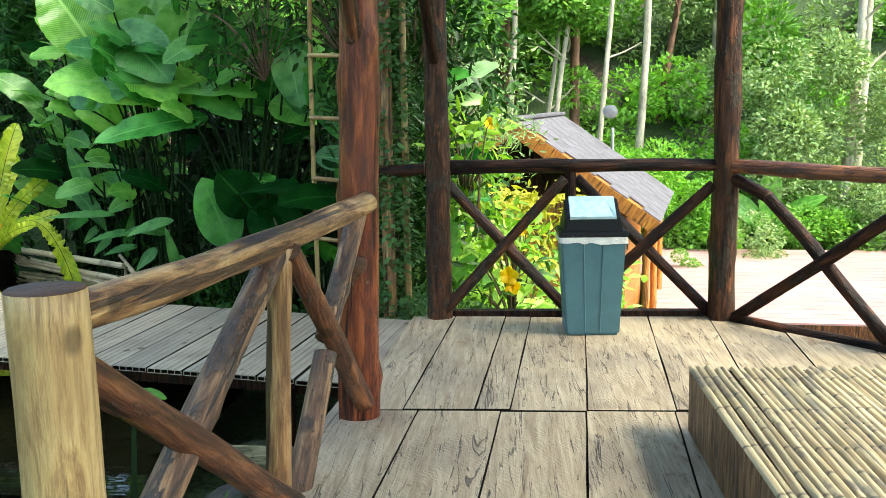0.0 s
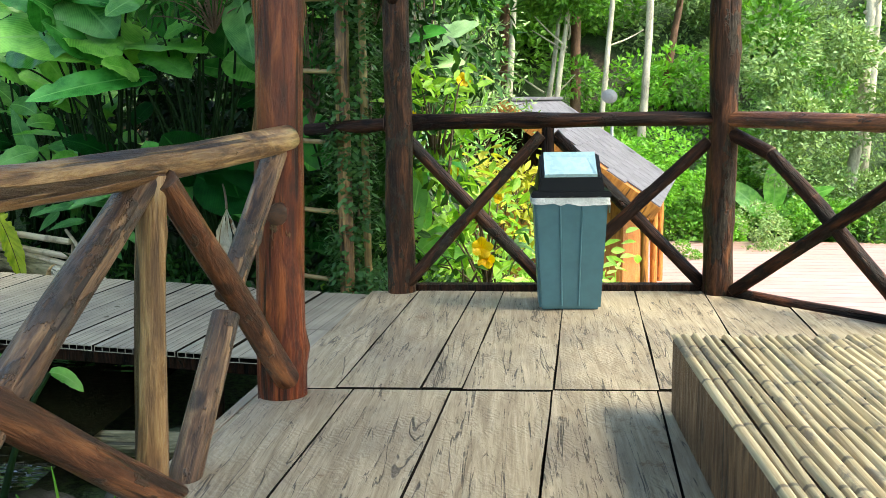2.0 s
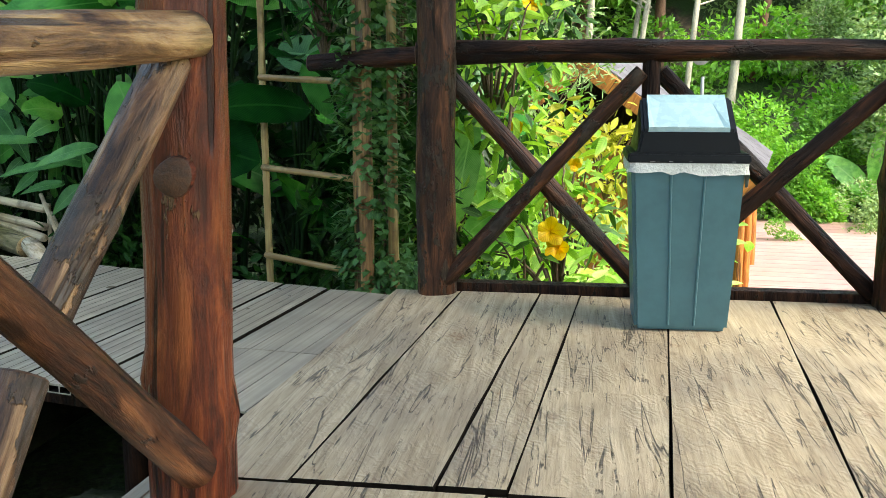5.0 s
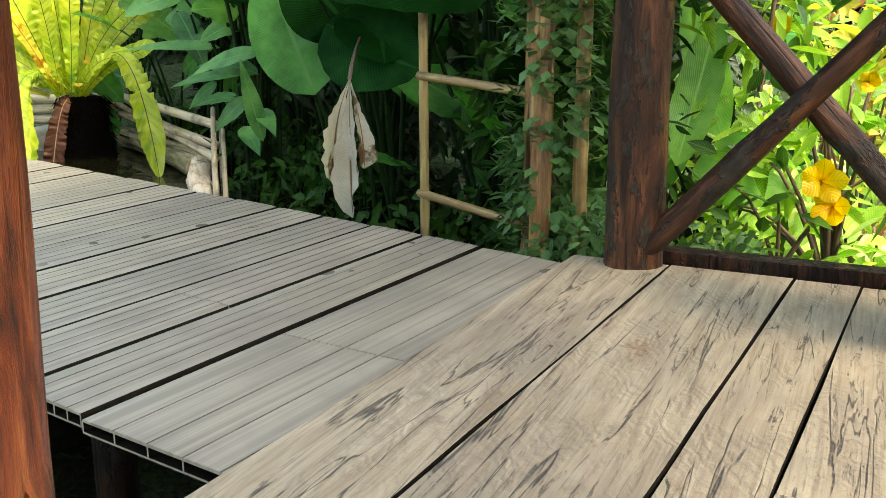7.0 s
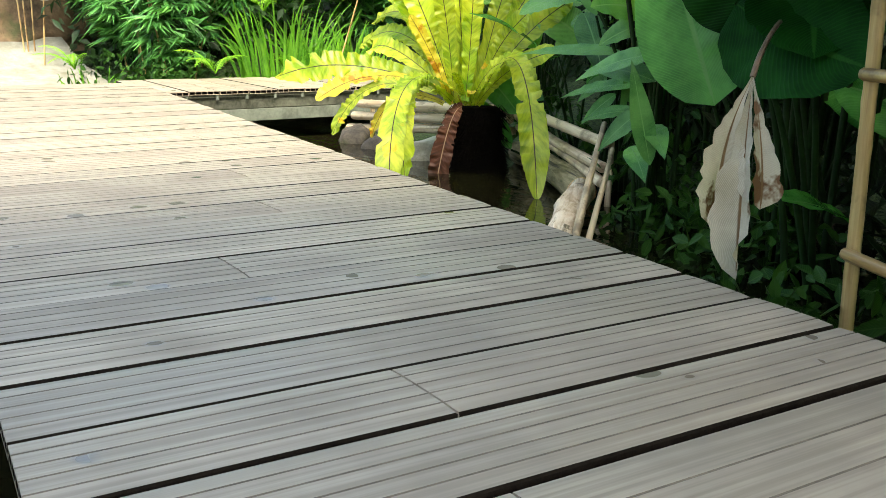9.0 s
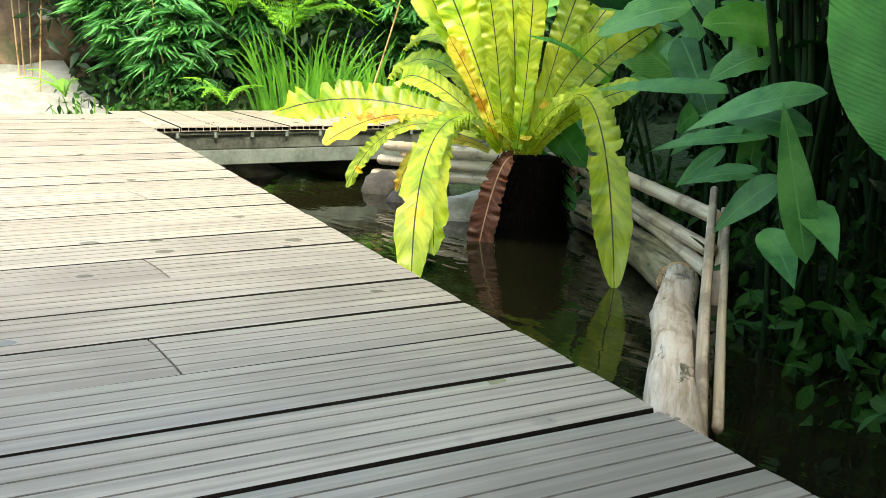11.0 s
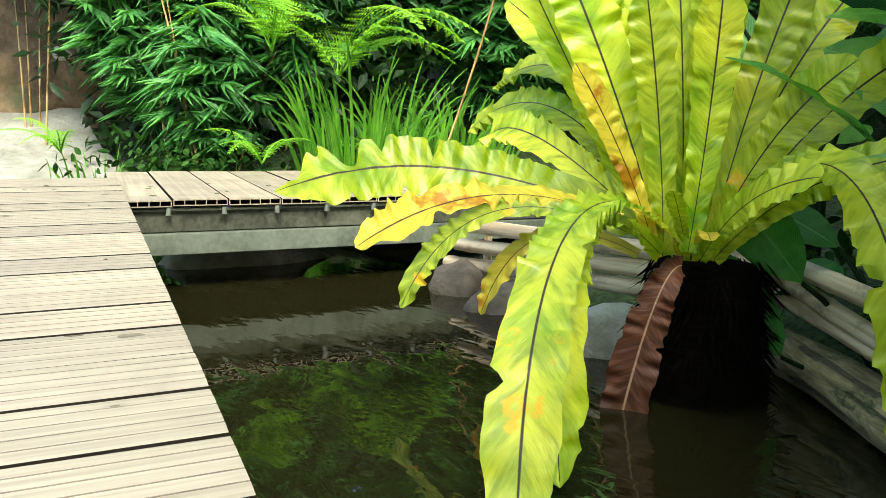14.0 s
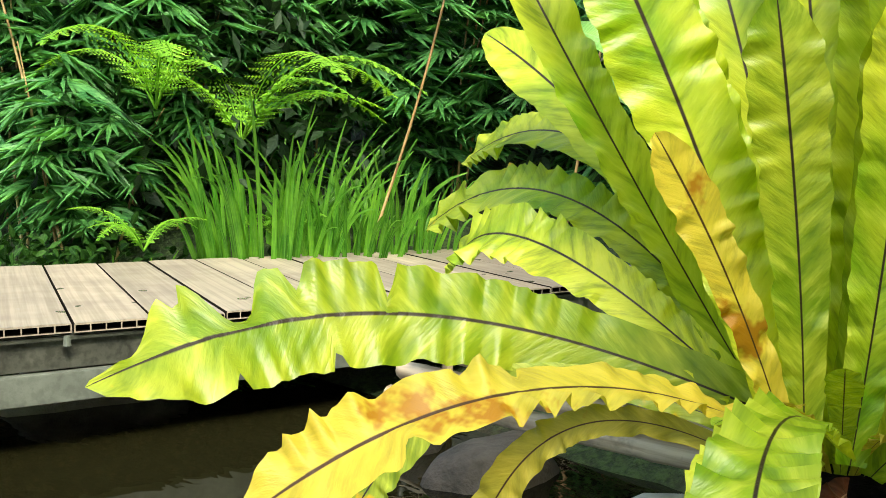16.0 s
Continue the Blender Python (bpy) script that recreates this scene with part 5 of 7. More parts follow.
for k, (x, y, s) in enumerate(((-0.75, 3.75, 0.16), (-1.05, 3.55, 0.2), (-0.6, 3.3, 0.13), (-1.4, 3.8, 0.18), (-0.5, 4.0, 0.09), (-0.85, 2.9, 0.17), (-1.7, 3.2, 0.22), (-0.6, 2.5, 0.12), (-0.42, 4.4, 0.14), (-0.75, 4.35, 0.17))):
    rock("boulder", (x, y, ground_z(x, y) + 0.02), (s, s * 0.8, s * 0.6), WET_STONE, 10 + k, "dark wet stone on the soil under the boardwalk", group="stones under the boardwalk")
o = log("fallen_log", (-0.35, 3.98, -0.34), (-1.6, 4.1, -0.36), 0.055, 0.05, MOSS_LOG, None, 75, 0.08)
tagged(o, "mossy yellowish log lying under the boardwalk", "log")
for k in range(6):
    px_ = -0.6 - 1.1 * k
    o = log("timber_support", (px_, inner_edge(px_) + 0.12, -0.75), (px_, inner_edge(px_) + 0.12, deck_z(px_) - 0.09), 0.04, 0.04, SHADE_DARK_LOG, None, 140 + k, 0.05)
    tagged(o, "dark timber pile under the boardwalk", "pile", "piles of the boardwalk")

# far bank beside the walkway: earth face, boulder, pale sandy path
ev, ef = [], []
for j in range(49):
    for i in range(25):
        y, f = 3.2 + 5.4 * j / 48, i / 24
        q = Vector((f * 3, y * 1.7, 0.4))
        ev.append((-10.0 - 0.55 * f - 0.28 * noise.noise(q) - 0.10 * noise.noise(q * 3.3) - 0.05 * noise.noise(q * 8), y, 0.05 + 1.5 * f + 0.1 * noise.noise(q * 2.1)))
ef = [(j * 25 + i, j * 25 + i + 1, (j + 1) * 25 + i + 1, (j + 1) * 25 + i) for j in range(48) for i in range(24)]
eb = new("bank", mesh_from("bank", ev, ef, EARTH, True))
tagged(eb, "steep brown earth bank with stones above the path", "bank", kind="structure")
for k, (y, z, s_) in enumerate(((6.4, 0.55, 0.13), (6.9, 0.4, 0.1), (7.7, 0.5, 0.12), (6.1, 0.9, 0.15), (7.1, 1.1, 0.12))):
    rock("boulder", (-10.2 - 0.35 * z, y, z), (s_ * 0.7, s_, s_ * 0.8), EARTH if k % 2 else STONE, 80 + k, "stone stuck in the earth bank", group="stones of the bank")
rnd = random.Random(77)
for k in range(16):
    y, z, s_ = rnd.uniform(4.6, 8.4), rnd.uniform(0.35, 1.3), rnd.uniform(0.05, 0.11)
    rock("boulder", (-10.22 - 0.36 * z, y, z), (s_ * 0.8, s_, s_ * 0.75), (EARTH, WET_STONE, STONE)[k % 3], 120 + k, "small stone stuck in the earth bank", group="stones of the bank")
rock("boulder", (-10.3, 7.28, 0.77), (0.12, 0.2, 0.12), STONE, 6, "grey boulder stuck in the earth bank", group="stones of the bank")
sv = []
for j in range(15):
    for i in range(9):
        x, y = -10.6 + 0.24 * i, 2.0 + 0.385 * j
        sv.append((x, y, ground_z(x, y) + 0.02 + 0.17 * sstep(-9.0, -10.0, x) + 0.03 * noise.noise((x * 3, y * 3, 7))))
sf = [(j * 9 + i, j * 9 + i + 1, (j + 1) * 9 + i + 1, (j + 1) * 9 + i) for j in range(14) for i in range(8)]
path = new("path", mesh_from("path", sv, sf, SAND, True))
tagged(path, "pale sandy path beyond the boardwalk", "path", kind="structure")

# ---- bamboo trellis, vine post, withered leaf ----
trellis = thing("bamboo_trellis", "tall bamboo trellis ladder overgrown with vines", "trellis", (-0.7, 6.05, -0.3))
log("upright", (-0.77, 6.06, -0.45), (-0.76, 6.06, 2.5), 0.017, 0.015, BAMBOO, trellis, 101, 0.03, 0.015, nodes_at=0.3, end=BAMBOO, sides=10)
for k in range(6):
    log("rung", (-0.78, 6.035, 0.03 + 0.405 * k), (-0.24, 5.72, 0.02 + 0.4 * k), 0.015, 0.014, BAMBOO, trellis, 110 + k, 0.03, 0.0, end=BAMBOO, sides=10)
vpost = thing("vine_post", "orange-brown bamboo post wrapped in small-leaved creeper", "post", (-0.235, 5.68, -0.5))
log("upright", (-0.235, 5.67, -0.5), (-0.24, 5.76, 2.6), 0.042, 0.036, TAN_LOG, vpost, 121, 0.06)
log("upright", (-0.12, 5.74, -0.5), (-0.13, 5.78, 2.6), 0.022, 0.02, BAMBOO, vpost, 122, 0.03, nodes_at=0.3, end=BAMBOO, sides=10)
bt = Batch()
rn = np.random.RandomState(8)
n = 3600
a, zz = rn.uniform(0, 6.28, n), rn.uniform(-0.05, 2.6, n)
keep = np.array([noise.noise((math.cos(q) * 1.5, math.sin(q) * 1.5, z * 3.2)) > -0.2 for q, z in zip(a, zz)])
a, zz = a[keep], zz[keep]
rr = rn.uniform(0.045, 0.10, len(a))
bs = np.stack([-0.20 + rr * np.cos(a) * 1.5, 5.71 + rr * np.sin(a), zz], 1)
leaflets(bt, bs, np.stack([np.cos(a) * 0.7, np.sin(a) * 0.7, rn.uniform(-1, 0.6, len(a))], 1), np.stack([np.cos(a), np.sin(a), 0.4 + 0 * a], 1), rn.uniform(0.035, 0.06, len(a)), rn.uniform(0.03, 0.045, len(a)), 0.1)
part("creeper", bt.mesh("creeper", VINE), None, vpost)

dead = plant("withered_leaf", "withered pale grey leaf hanging beside the boardwalk", "dead leaf", (-1.0, 5.97, 0.42))
for k, (dx, w, z1, tw) in enumerate(((-0.07, 0.13, 0.06, 0.5), (0.01, 0.10, -0.06, -0.6), (0.07, 0.07, 0.12, 0.8))):
    bt = Batch()
    blade(bt, (-1.01, 5.96, 0.42), (-1.01 + dx, 5.93, 0.25), (-1.0 + dx * 0.8, 5.93, z1), w * 0.9, "drape", (0.4, -0.9, 0.1), 24, 8, 1.0, 0.016, 1.5, 60 + k, tw, 0.08)
    part("lobe", bt.mesh("lobe", DEAD_LEAF), None, dead)
bt = Batch()
stalk(bt, (-1.01, 5.96, 0.42), (-1.02, 6.0, 0.5), (-1.1, 6.2, 0.55), 0.008, 0.006)
part("stalk", bt.mesh("stalk", BROWN_STEM), None, dead)


# ---- broad-leaved plants behind the boardwalk ----


def broad_plant(name, label, root, leaves, mat, group="broad-leaved plants", stem_mat=STEM, shape="oval", nl=16):
    """leaves: rows of (foot of the blade, its tip, width, sag, face)."""
    e = plant(name, label, "plant", root, group)
    rx, ry, rz = root
    for k, (b0, b1, w, sag, face) in enumerate(leaves):
        bt = Batch()
        m_ = [(b0[i] + b1[i]) / 2 for i in range(3)]
        m_[2] += sag
        blade(bt, b0, m_, b1, w, shape, face, nl, 6, 0.10, 0.012 * w / 0.3, 5.0, int(abs(b0[0]) * 100 + k))
        o_ = part("leaf", bt.mesh("leaf", mat), None, e)
        st = Batch()
        stalk(st, (rx + 0.05 * math.sin(k * 2.1), ry + 0.05 * math.cos(k * 1.7), rz - 0.05), (rx + (b0[0] - rx) * 0.35, ry + (b0[1] - ry) * 0.35, rz + (b0[2] - rz) * 0.75), b0, 0.014, 0.007)
        part("stem", st.mesh("stem", stem_mat), None, e)
    return e


def scatter_plant(name, label, root, n, height, spread, length, width, mat, seed, up=0.5, shape="oval", group="broad-leaved plants", face=(0.3, -0.7, 0.6)):
    rnd = random.Random(seed)
    rows = []
    for k in range(n):
        a = rnd.uniform(0, 6.283)
        r = spread * math.sqrt(rnd.random())
        L = length * rnd.uniform(0.65, 1.15)
        zt = height * rnd.uniform(0.35, 1.0)
        b0 = (root[0] + r * math.cos(a), root[1] + r * math.sin(a), root[2] + zt)
        el = rnd.uniform(-0.5, 0.9) * up + 0.15
        b1 = (b0[0] + L * math.cos(a + rnd.uniform(-0.5, 0.5)) * math.cos(el), b0[1] + L * math.sin(a + rnd.uniform(-0.5, 0.5)) * math.cos(el), b0[2] + L * math.sin(el))
        f = (face[0] + rnd.uniform(-0.4, 0.4), face[1] + rnd.uniform(-0.4, 0.4), face[2] + rnd.uniform(-0.2, 0.5))
        rows.append((b0, b1, width * rnd.uniform(0.75, 1.2), L * 0.12, f))
    return broad_plant(name, label, root, rows, mat, group, shape=shape, nl=12)

# Deep shade between the plants is put into this near-black leaf colour.
DEEP_SHADE = leaf_mat("deep_shade_coloured_leaves", (0.006, 0.02, 0.005), (0.016, 0.045, 0.012), (0.02, 0.05, 0.015), 0.5, 0.1, 3, 0.03, island=True)
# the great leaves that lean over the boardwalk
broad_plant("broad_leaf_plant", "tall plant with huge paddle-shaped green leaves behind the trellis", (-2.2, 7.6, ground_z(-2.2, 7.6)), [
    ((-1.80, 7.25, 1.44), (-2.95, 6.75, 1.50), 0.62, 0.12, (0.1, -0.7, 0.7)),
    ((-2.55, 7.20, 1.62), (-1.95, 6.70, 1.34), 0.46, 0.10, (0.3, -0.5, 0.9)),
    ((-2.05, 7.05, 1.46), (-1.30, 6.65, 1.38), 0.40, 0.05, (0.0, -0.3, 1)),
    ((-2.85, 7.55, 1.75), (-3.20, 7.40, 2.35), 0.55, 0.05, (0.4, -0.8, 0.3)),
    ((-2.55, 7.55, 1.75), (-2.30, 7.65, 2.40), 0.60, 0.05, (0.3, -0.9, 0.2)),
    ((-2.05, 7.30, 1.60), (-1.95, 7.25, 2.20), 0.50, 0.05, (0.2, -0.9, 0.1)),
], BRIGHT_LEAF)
broad_plant("broad_leaf_plant", "tall plant with broad blue-green leaves under the roof's edge", (-1.6, 7.3, ground_z(-1.6, 7.3)), [
    ((-1.75, 6.95, 1.25), (-2.42, 6.35, 1.08), 0.30, 0.06, (0.1, -0.6, 0.8)),
    ((-1.70, 7.00, 1.50), (-1.55, 6.80, 2.05), 0.48, 0.05, (0.2, -0.9, 0.2)),
    ((-1.30, 7.00, 1.35), (-1.10, 6.75, 1.95), 0.44, 0.05, (0.3, -0.9, 0.2)),
    ((-0.85, 6.60, 1.65), (-0.60, 6.45, 1.05), 0.36, 0.03, (0.3, -0.9, 0.2)),
    ((-1.05, 6.80, 1.80), (-1.0, 6.75, 1.25), 0.34, 0.03, (0.3, -0.9, 0.1)),
    ((-0.60, 6.45, 0.98), (-0.50, 6.35, 0.62), 0.30, 0.02, (0.4, -0.9, 0.1)),
], BIG_LEAF)
broad_plant("broad_leaf_plant", "plant with large rounded green leaves, coloured shade-dark, over the boardwalk's edge", (-1.25, 6.75, ground_z(-1.25, 6.75)), [
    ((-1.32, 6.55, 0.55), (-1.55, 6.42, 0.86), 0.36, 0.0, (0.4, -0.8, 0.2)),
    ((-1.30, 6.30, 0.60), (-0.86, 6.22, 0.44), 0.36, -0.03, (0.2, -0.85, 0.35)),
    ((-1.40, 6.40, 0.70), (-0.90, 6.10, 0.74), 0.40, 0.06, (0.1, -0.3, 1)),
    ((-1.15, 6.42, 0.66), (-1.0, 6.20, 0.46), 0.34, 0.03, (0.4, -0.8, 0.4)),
], SHADE_DARK_LEAF)
broad_plant("broad_leaf_plant", "plant with one upright bright green oval leaf by the boardwalk", (-1.5, 6.7, ground_z(-1.5, 6.7)), [
    ((-1.50, 6.52, 0.30), (-1.68, 6.46, 0.82), 0.34, 0.0, (0.5, -0.8, -0.1))], BIG_LEAF)
broad_plant("broad_leaf_plant", "tall plant with large pale grey-green leaves behind the trellis", (-1.3, 7.0, ground_z(-1.3, 7.0)), [
    ((-0.86, 6.50, 0.96), (-0.46, 6.45, 0.90), 0.20, 0.02, (0.2, -0.9, 0.3)),
    ((-0.78, 6.55, 1.62), (-0.70, 6.45, 1.16), 0.28, 0.03, (0.3, -0.9, 0.2)),
    ((-1.05, 6.60, 1.75), (-0.95, 6.50, 1.30), 0.30, 0.03, (0.2, -0.9, 0.3)),
    ((-2.85, 6.95, 1.40), (-2.25, 6.80, 1.46), 0.36, 0.06, (0.1, -0.8, 0.5)),
    ((-2.50, 7.00, 1.95), (-2.00, 6.85, 1.50), 0.46, 0.06, (0.2, -0.8, 0.5)),
    ((-1.85, 6.90, 1.42), (-1.45, 6.75, 1.22), 0.26, 0.05, (0.2, -0.6, 0.8)),
], CANNA_LEAF)
broad_plant("canna_plant", "canna with long pointed blue-green leaves beside the bamboo fence", (-3.0, 7.85, ground_z(-3.0, 7.85)), [
    ((-2.80, 7.62, 0.42), (-3.42, 7.52, 0.40), 0.10, 0.04, (0.3, -0.5, 0.8)),
    ((-3.28, 7.85, 0.62), (-2.90, 7.62, 0.26), 0.17, 0.06, (0.3, -0.6, 0.7)),
    ((-3.10, 7.75, 0.60), (-3.32, 7.85, 1.05), 0.16, 0.0, (0.6, -0.7, 0.2)),
    ((-2.62, 7.55, 0.28), (-3.02, 7.42, 0.20), 0.10, 0.05, (0.4, -0.4, 0.8)),
    ((-2.60, 7.50, 0.16), (-2.86, 7.40, 0.10), 0.09, 0.04, (0.4, -0.5, 0.8)),
    ((-2.75, 7.62, 0.05), (-2.62, 7.50, 0.50), 0.10, 0.0, (0.6, -0.7, 0.2)),
    ((-2.95, 7.72, 0.75), (-2.60, 7.50, 0.66), 0.17, 0.05, (0.3, -0.6, 0.7)),
    ((-3.05, 7.80, 0.30), (-3.16, 7.70, 0.16), 0.07, 0.02, (0.5, -0.7, 0.4)),
    ((-2.90, 7.70, 0.22), (-3.04, 7.60, 0.06), 0.07, 0.02, (0.5, -0.7, 0.4)),
], CANNA_LEAF, shape="lance")
broad_plant("canna_plant", "canna with long pointed leaves leaning over the boardwalk", (-2.25, 7.15, ground_z(-2.25, 7.15)), [
    ((-2.10, 7.02, 0.44), (-2.46, 6.92, 0.32), 0.11, 0.05, (0.3, -0.6, 0.7)),
    ((-2.15, 7.05, 0.33), (-2.50, 7.02, 0.36), 0.12, 0.05, (0.3, -0.6, 0.7)),
    ((-2.05, 6.92, 0.02), (-2.12, 6.86, 0.42), 0.09, 0.0, (0.6, -0.7, 0.2)),
    ((-2.15, 7.02, 0.16), (-1.92, 6.84, 0.06), 0.10, 0.05, (0.3, -0.5, 0.9)),
    ((-2.30, 7.16, 0.20), (-2.46, 7.08, 0.02), 0.09, 0.03, (0.5, -0.6, 0.5)),
    ((-2.30, 7.10, 0.06), (-2.10, 6.96, -0.06), 0.10, 0.03, (0.4, -0.6, 0.6)),
], CANNA_LEAF, shape="lance")
broad_plant("broad_leaf_plant", "plant with pale ribbed leaves below the railing", (0.15, 6.6, ground_z(0.15, 6.6)), [
    ((0.05, 6.30, 0.14), (0.14, 6.45, 0.68), 0.16, 0.0, (0.5, -0.8, 0.2)),
    ((0.10, 6.35, 0.08), (0.34, 6.45, 0.24), 0.13, 0.04, (0.3, -0.7, 0.6)),
    ((0.10, 6.40, 0.02), (0.42, 6.5, 0.06), 0.15, 0.05, (0.3, -0.6, 0.7)),
    ((-0.05, 6.35, 0.0), (0.1, 6.5, 0.4), 0.12, 0.0, (0.4, -0.8, 0.2)),
    ((0.15, 6.6, 0.2), (0.0, 6.55, 0.75), 0.17, 0.0, (0.5, -0.8, 0.2)),
], BRIGHT_LEAF)
broad_plant("broad_leaf_plant", "plant with very pale whitish-green paddle leaves beyond the railing", (0.0, 8.4, ground_z(0.0, 8.4)), [
    ((-0.15, 7.95, 1.45), (-0.50, 7.75, 1.75), 0.40, 0.06, (0.2, -0.6, 0.8)),
    ((0.0, 7.95, 1.40), (0.46, 7.85, 1.62), 0.36, 0.08, (0.1, -0.5, 0.9)),
    ((-0.10, 7.95, 1.30), (0.36, 7.75, 1.32), 0.26, 0.05, (0.2, -0.6, 0.8)),
    ((0.3, 7.9, 0.2), (0.75, 7.6, 0.35), 0.40, 0.06, (0.1, -0.6, 0.8)),
    ((0.5, 7.7, -0.2), (0.9, 7.4, -0.1), 0.42, 0.06, (0.1, -0.6, 0.8)),
    ((0.6, 7.6, -0.6), (1.0, 7.2, -0.45), 0.45, 0.06, (0.1, -0.6, 0.8)),
    ((0.2, 7.5, -0.5), (0.5, 7.1, -0.4), 0.4, 0.06, (0.1, -0.6, 0.8)),
], PALE_LEAF)

rnd = random.Random(19)
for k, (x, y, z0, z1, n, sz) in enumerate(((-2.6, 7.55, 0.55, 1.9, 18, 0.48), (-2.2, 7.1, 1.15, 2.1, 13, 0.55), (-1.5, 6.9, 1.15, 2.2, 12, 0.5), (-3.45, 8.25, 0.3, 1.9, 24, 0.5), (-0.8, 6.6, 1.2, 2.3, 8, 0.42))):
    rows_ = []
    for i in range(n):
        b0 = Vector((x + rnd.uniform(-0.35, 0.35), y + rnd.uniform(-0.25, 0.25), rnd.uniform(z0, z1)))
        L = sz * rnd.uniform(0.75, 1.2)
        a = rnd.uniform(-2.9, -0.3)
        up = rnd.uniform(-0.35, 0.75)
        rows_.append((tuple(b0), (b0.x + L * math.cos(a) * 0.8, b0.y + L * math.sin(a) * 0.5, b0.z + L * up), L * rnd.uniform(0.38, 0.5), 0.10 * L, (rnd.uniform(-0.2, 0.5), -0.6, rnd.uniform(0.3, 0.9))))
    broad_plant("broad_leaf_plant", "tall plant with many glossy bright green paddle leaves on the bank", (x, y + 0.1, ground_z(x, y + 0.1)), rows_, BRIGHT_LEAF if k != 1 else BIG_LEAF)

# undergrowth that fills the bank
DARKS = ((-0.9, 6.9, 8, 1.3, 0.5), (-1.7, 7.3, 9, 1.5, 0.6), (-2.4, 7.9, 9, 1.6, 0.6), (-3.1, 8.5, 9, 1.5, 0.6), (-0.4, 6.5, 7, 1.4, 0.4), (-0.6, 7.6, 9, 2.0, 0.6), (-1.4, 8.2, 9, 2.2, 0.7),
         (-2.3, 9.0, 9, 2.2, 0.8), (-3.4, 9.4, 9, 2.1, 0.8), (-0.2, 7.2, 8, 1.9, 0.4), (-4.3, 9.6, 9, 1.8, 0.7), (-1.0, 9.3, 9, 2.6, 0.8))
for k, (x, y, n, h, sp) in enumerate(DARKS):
    scatter_plant("undergrowth_plant", "plant on the bank with broad green leaves coloured dark for shade", (x, y, ground_z(x, y)), n, h, sp, 0.5, 0.24, SHADE_DARK_LEAF if k % 5 else BIG_LEAF, 200 + k, 0.5, group="plants of the bank")
for k, (x, y, n, h, sp, mt) in enumerate(((-3.6, 8.2, 8, 1.0, 0.45, BIG_LEAF), (-3.2, 8.5, 8, 1.5, 0.4, BIG_LEAF), (-4.4, 8.7, 9, 1.3, 0.5, BRIGHT_LEAF), (-3.4, 8.9, 9, 1.7, 0.6, BRIGHT_LEAF), (-4.2, 9.3, 9, 1.9, 0.6, BRIGHT_LEAF), (-5.0, 9.4, 9, 1.4, 0.6, BRIGHT_LEAF), (-2.7, 8.3, 8, 1.7, 0.5, BRIGHT_LEAF))):
    scatter_plant("canna_plant", "canna with long bright green leaves behind the pond", (x, y, ground_z(x, y)), n, h, sp, 0.5, 0.16, mt, 230 + k, 0.9, "lance", "cannas behind the pond")


def leaf_cloud(name, label, category, centres, n, mat, size, seed, width=0.45, kind="", group="", hang=0.0, stems=True):
    """A mass of small leaves round twigs. centres: rows of (x, y, z, rx, ry, rz)."""
    rn = np.random.RandomState(seed)
    e = thing(name, label, category, (centres[0][0], centres[0][1], centres[0][2] - centres[0][5]), group, kind)
    bt, tw = Batch(), Batch()
    for cx, cy, cz, rx, ry, rz in centres:
        clumps = max(3, n // 14)
        d = unit(rn.normal(0, 1, (clumps, 3))) * rn.uniform(0.35, 1.0, (clumps, 1)) ** 0.6
        c = np.array([cx, cy, cz]) + d * np.array([rx, ry, rz])
        idx = rn.randint(0, clumps, n)
        b0 = c[idx] + rn.normal(0, 1, (n, 3)) * size * 0.9
        dd = unit(d[idx] * 0.6 + rn.normal(0, 0.8, (n, 3)) + np.array([0, 0, -hang]))
        leaflets(bt, b0, dd, rn.normal(0, 0.6, (n, 3)) + np.array([0.1, -0.3, 0.8]), size * rn.uniform(0.7, 1.4, n), size * width * rn.uniform(0.7, 1.3, n), 0.2, 0.08, full=n < 1000)
        if stems:
            for q in c[:: max(1, clumps // 14)]:
                stalk(tw, (cx, cy, cz - rz), ((cx + q[0]) / 2, (cy + q[1]) / 2, q[2]), q, 0.008 * size / 0.08, 0.003 * size / 0.08, 5, 4)
    part("foliage", bt.mesh("foliage", mat), None, e)
    if stems:
        part("branch", tw.mesh("branch", BROWN_STEM), None, e)
    return e


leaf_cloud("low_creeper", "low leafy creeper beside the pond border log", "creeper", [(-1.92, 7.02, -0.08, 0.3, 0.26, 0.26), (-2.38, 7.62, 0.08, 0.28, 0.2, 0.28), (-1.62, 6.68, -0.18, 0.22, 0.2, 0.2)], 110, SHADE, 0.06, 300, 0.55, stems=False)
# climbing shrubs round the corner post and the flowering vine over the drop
leaf_cloud("climbing_vine", "dense climbing vine with narrow shade-darkened leaves behind the corner post", "vine", [(-0.25, 6.1, 0.3, 0.3, 0.25, 0.55), (-0.15, 6.15, 1.2, 0.3, 0.25, 0.6), (-0.1, 6.1, 2.0, 0.45, 0.3, 0.5)], 900, SHADE, 0.085, 301, 0.33)
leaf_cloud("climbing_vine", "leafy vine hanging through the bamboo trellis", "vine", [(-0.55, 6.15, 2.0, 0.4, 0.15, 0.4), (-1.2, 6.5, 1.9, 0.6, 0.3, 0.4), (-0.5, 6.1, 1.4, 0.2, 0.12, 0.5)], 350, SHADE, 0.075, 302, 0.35)
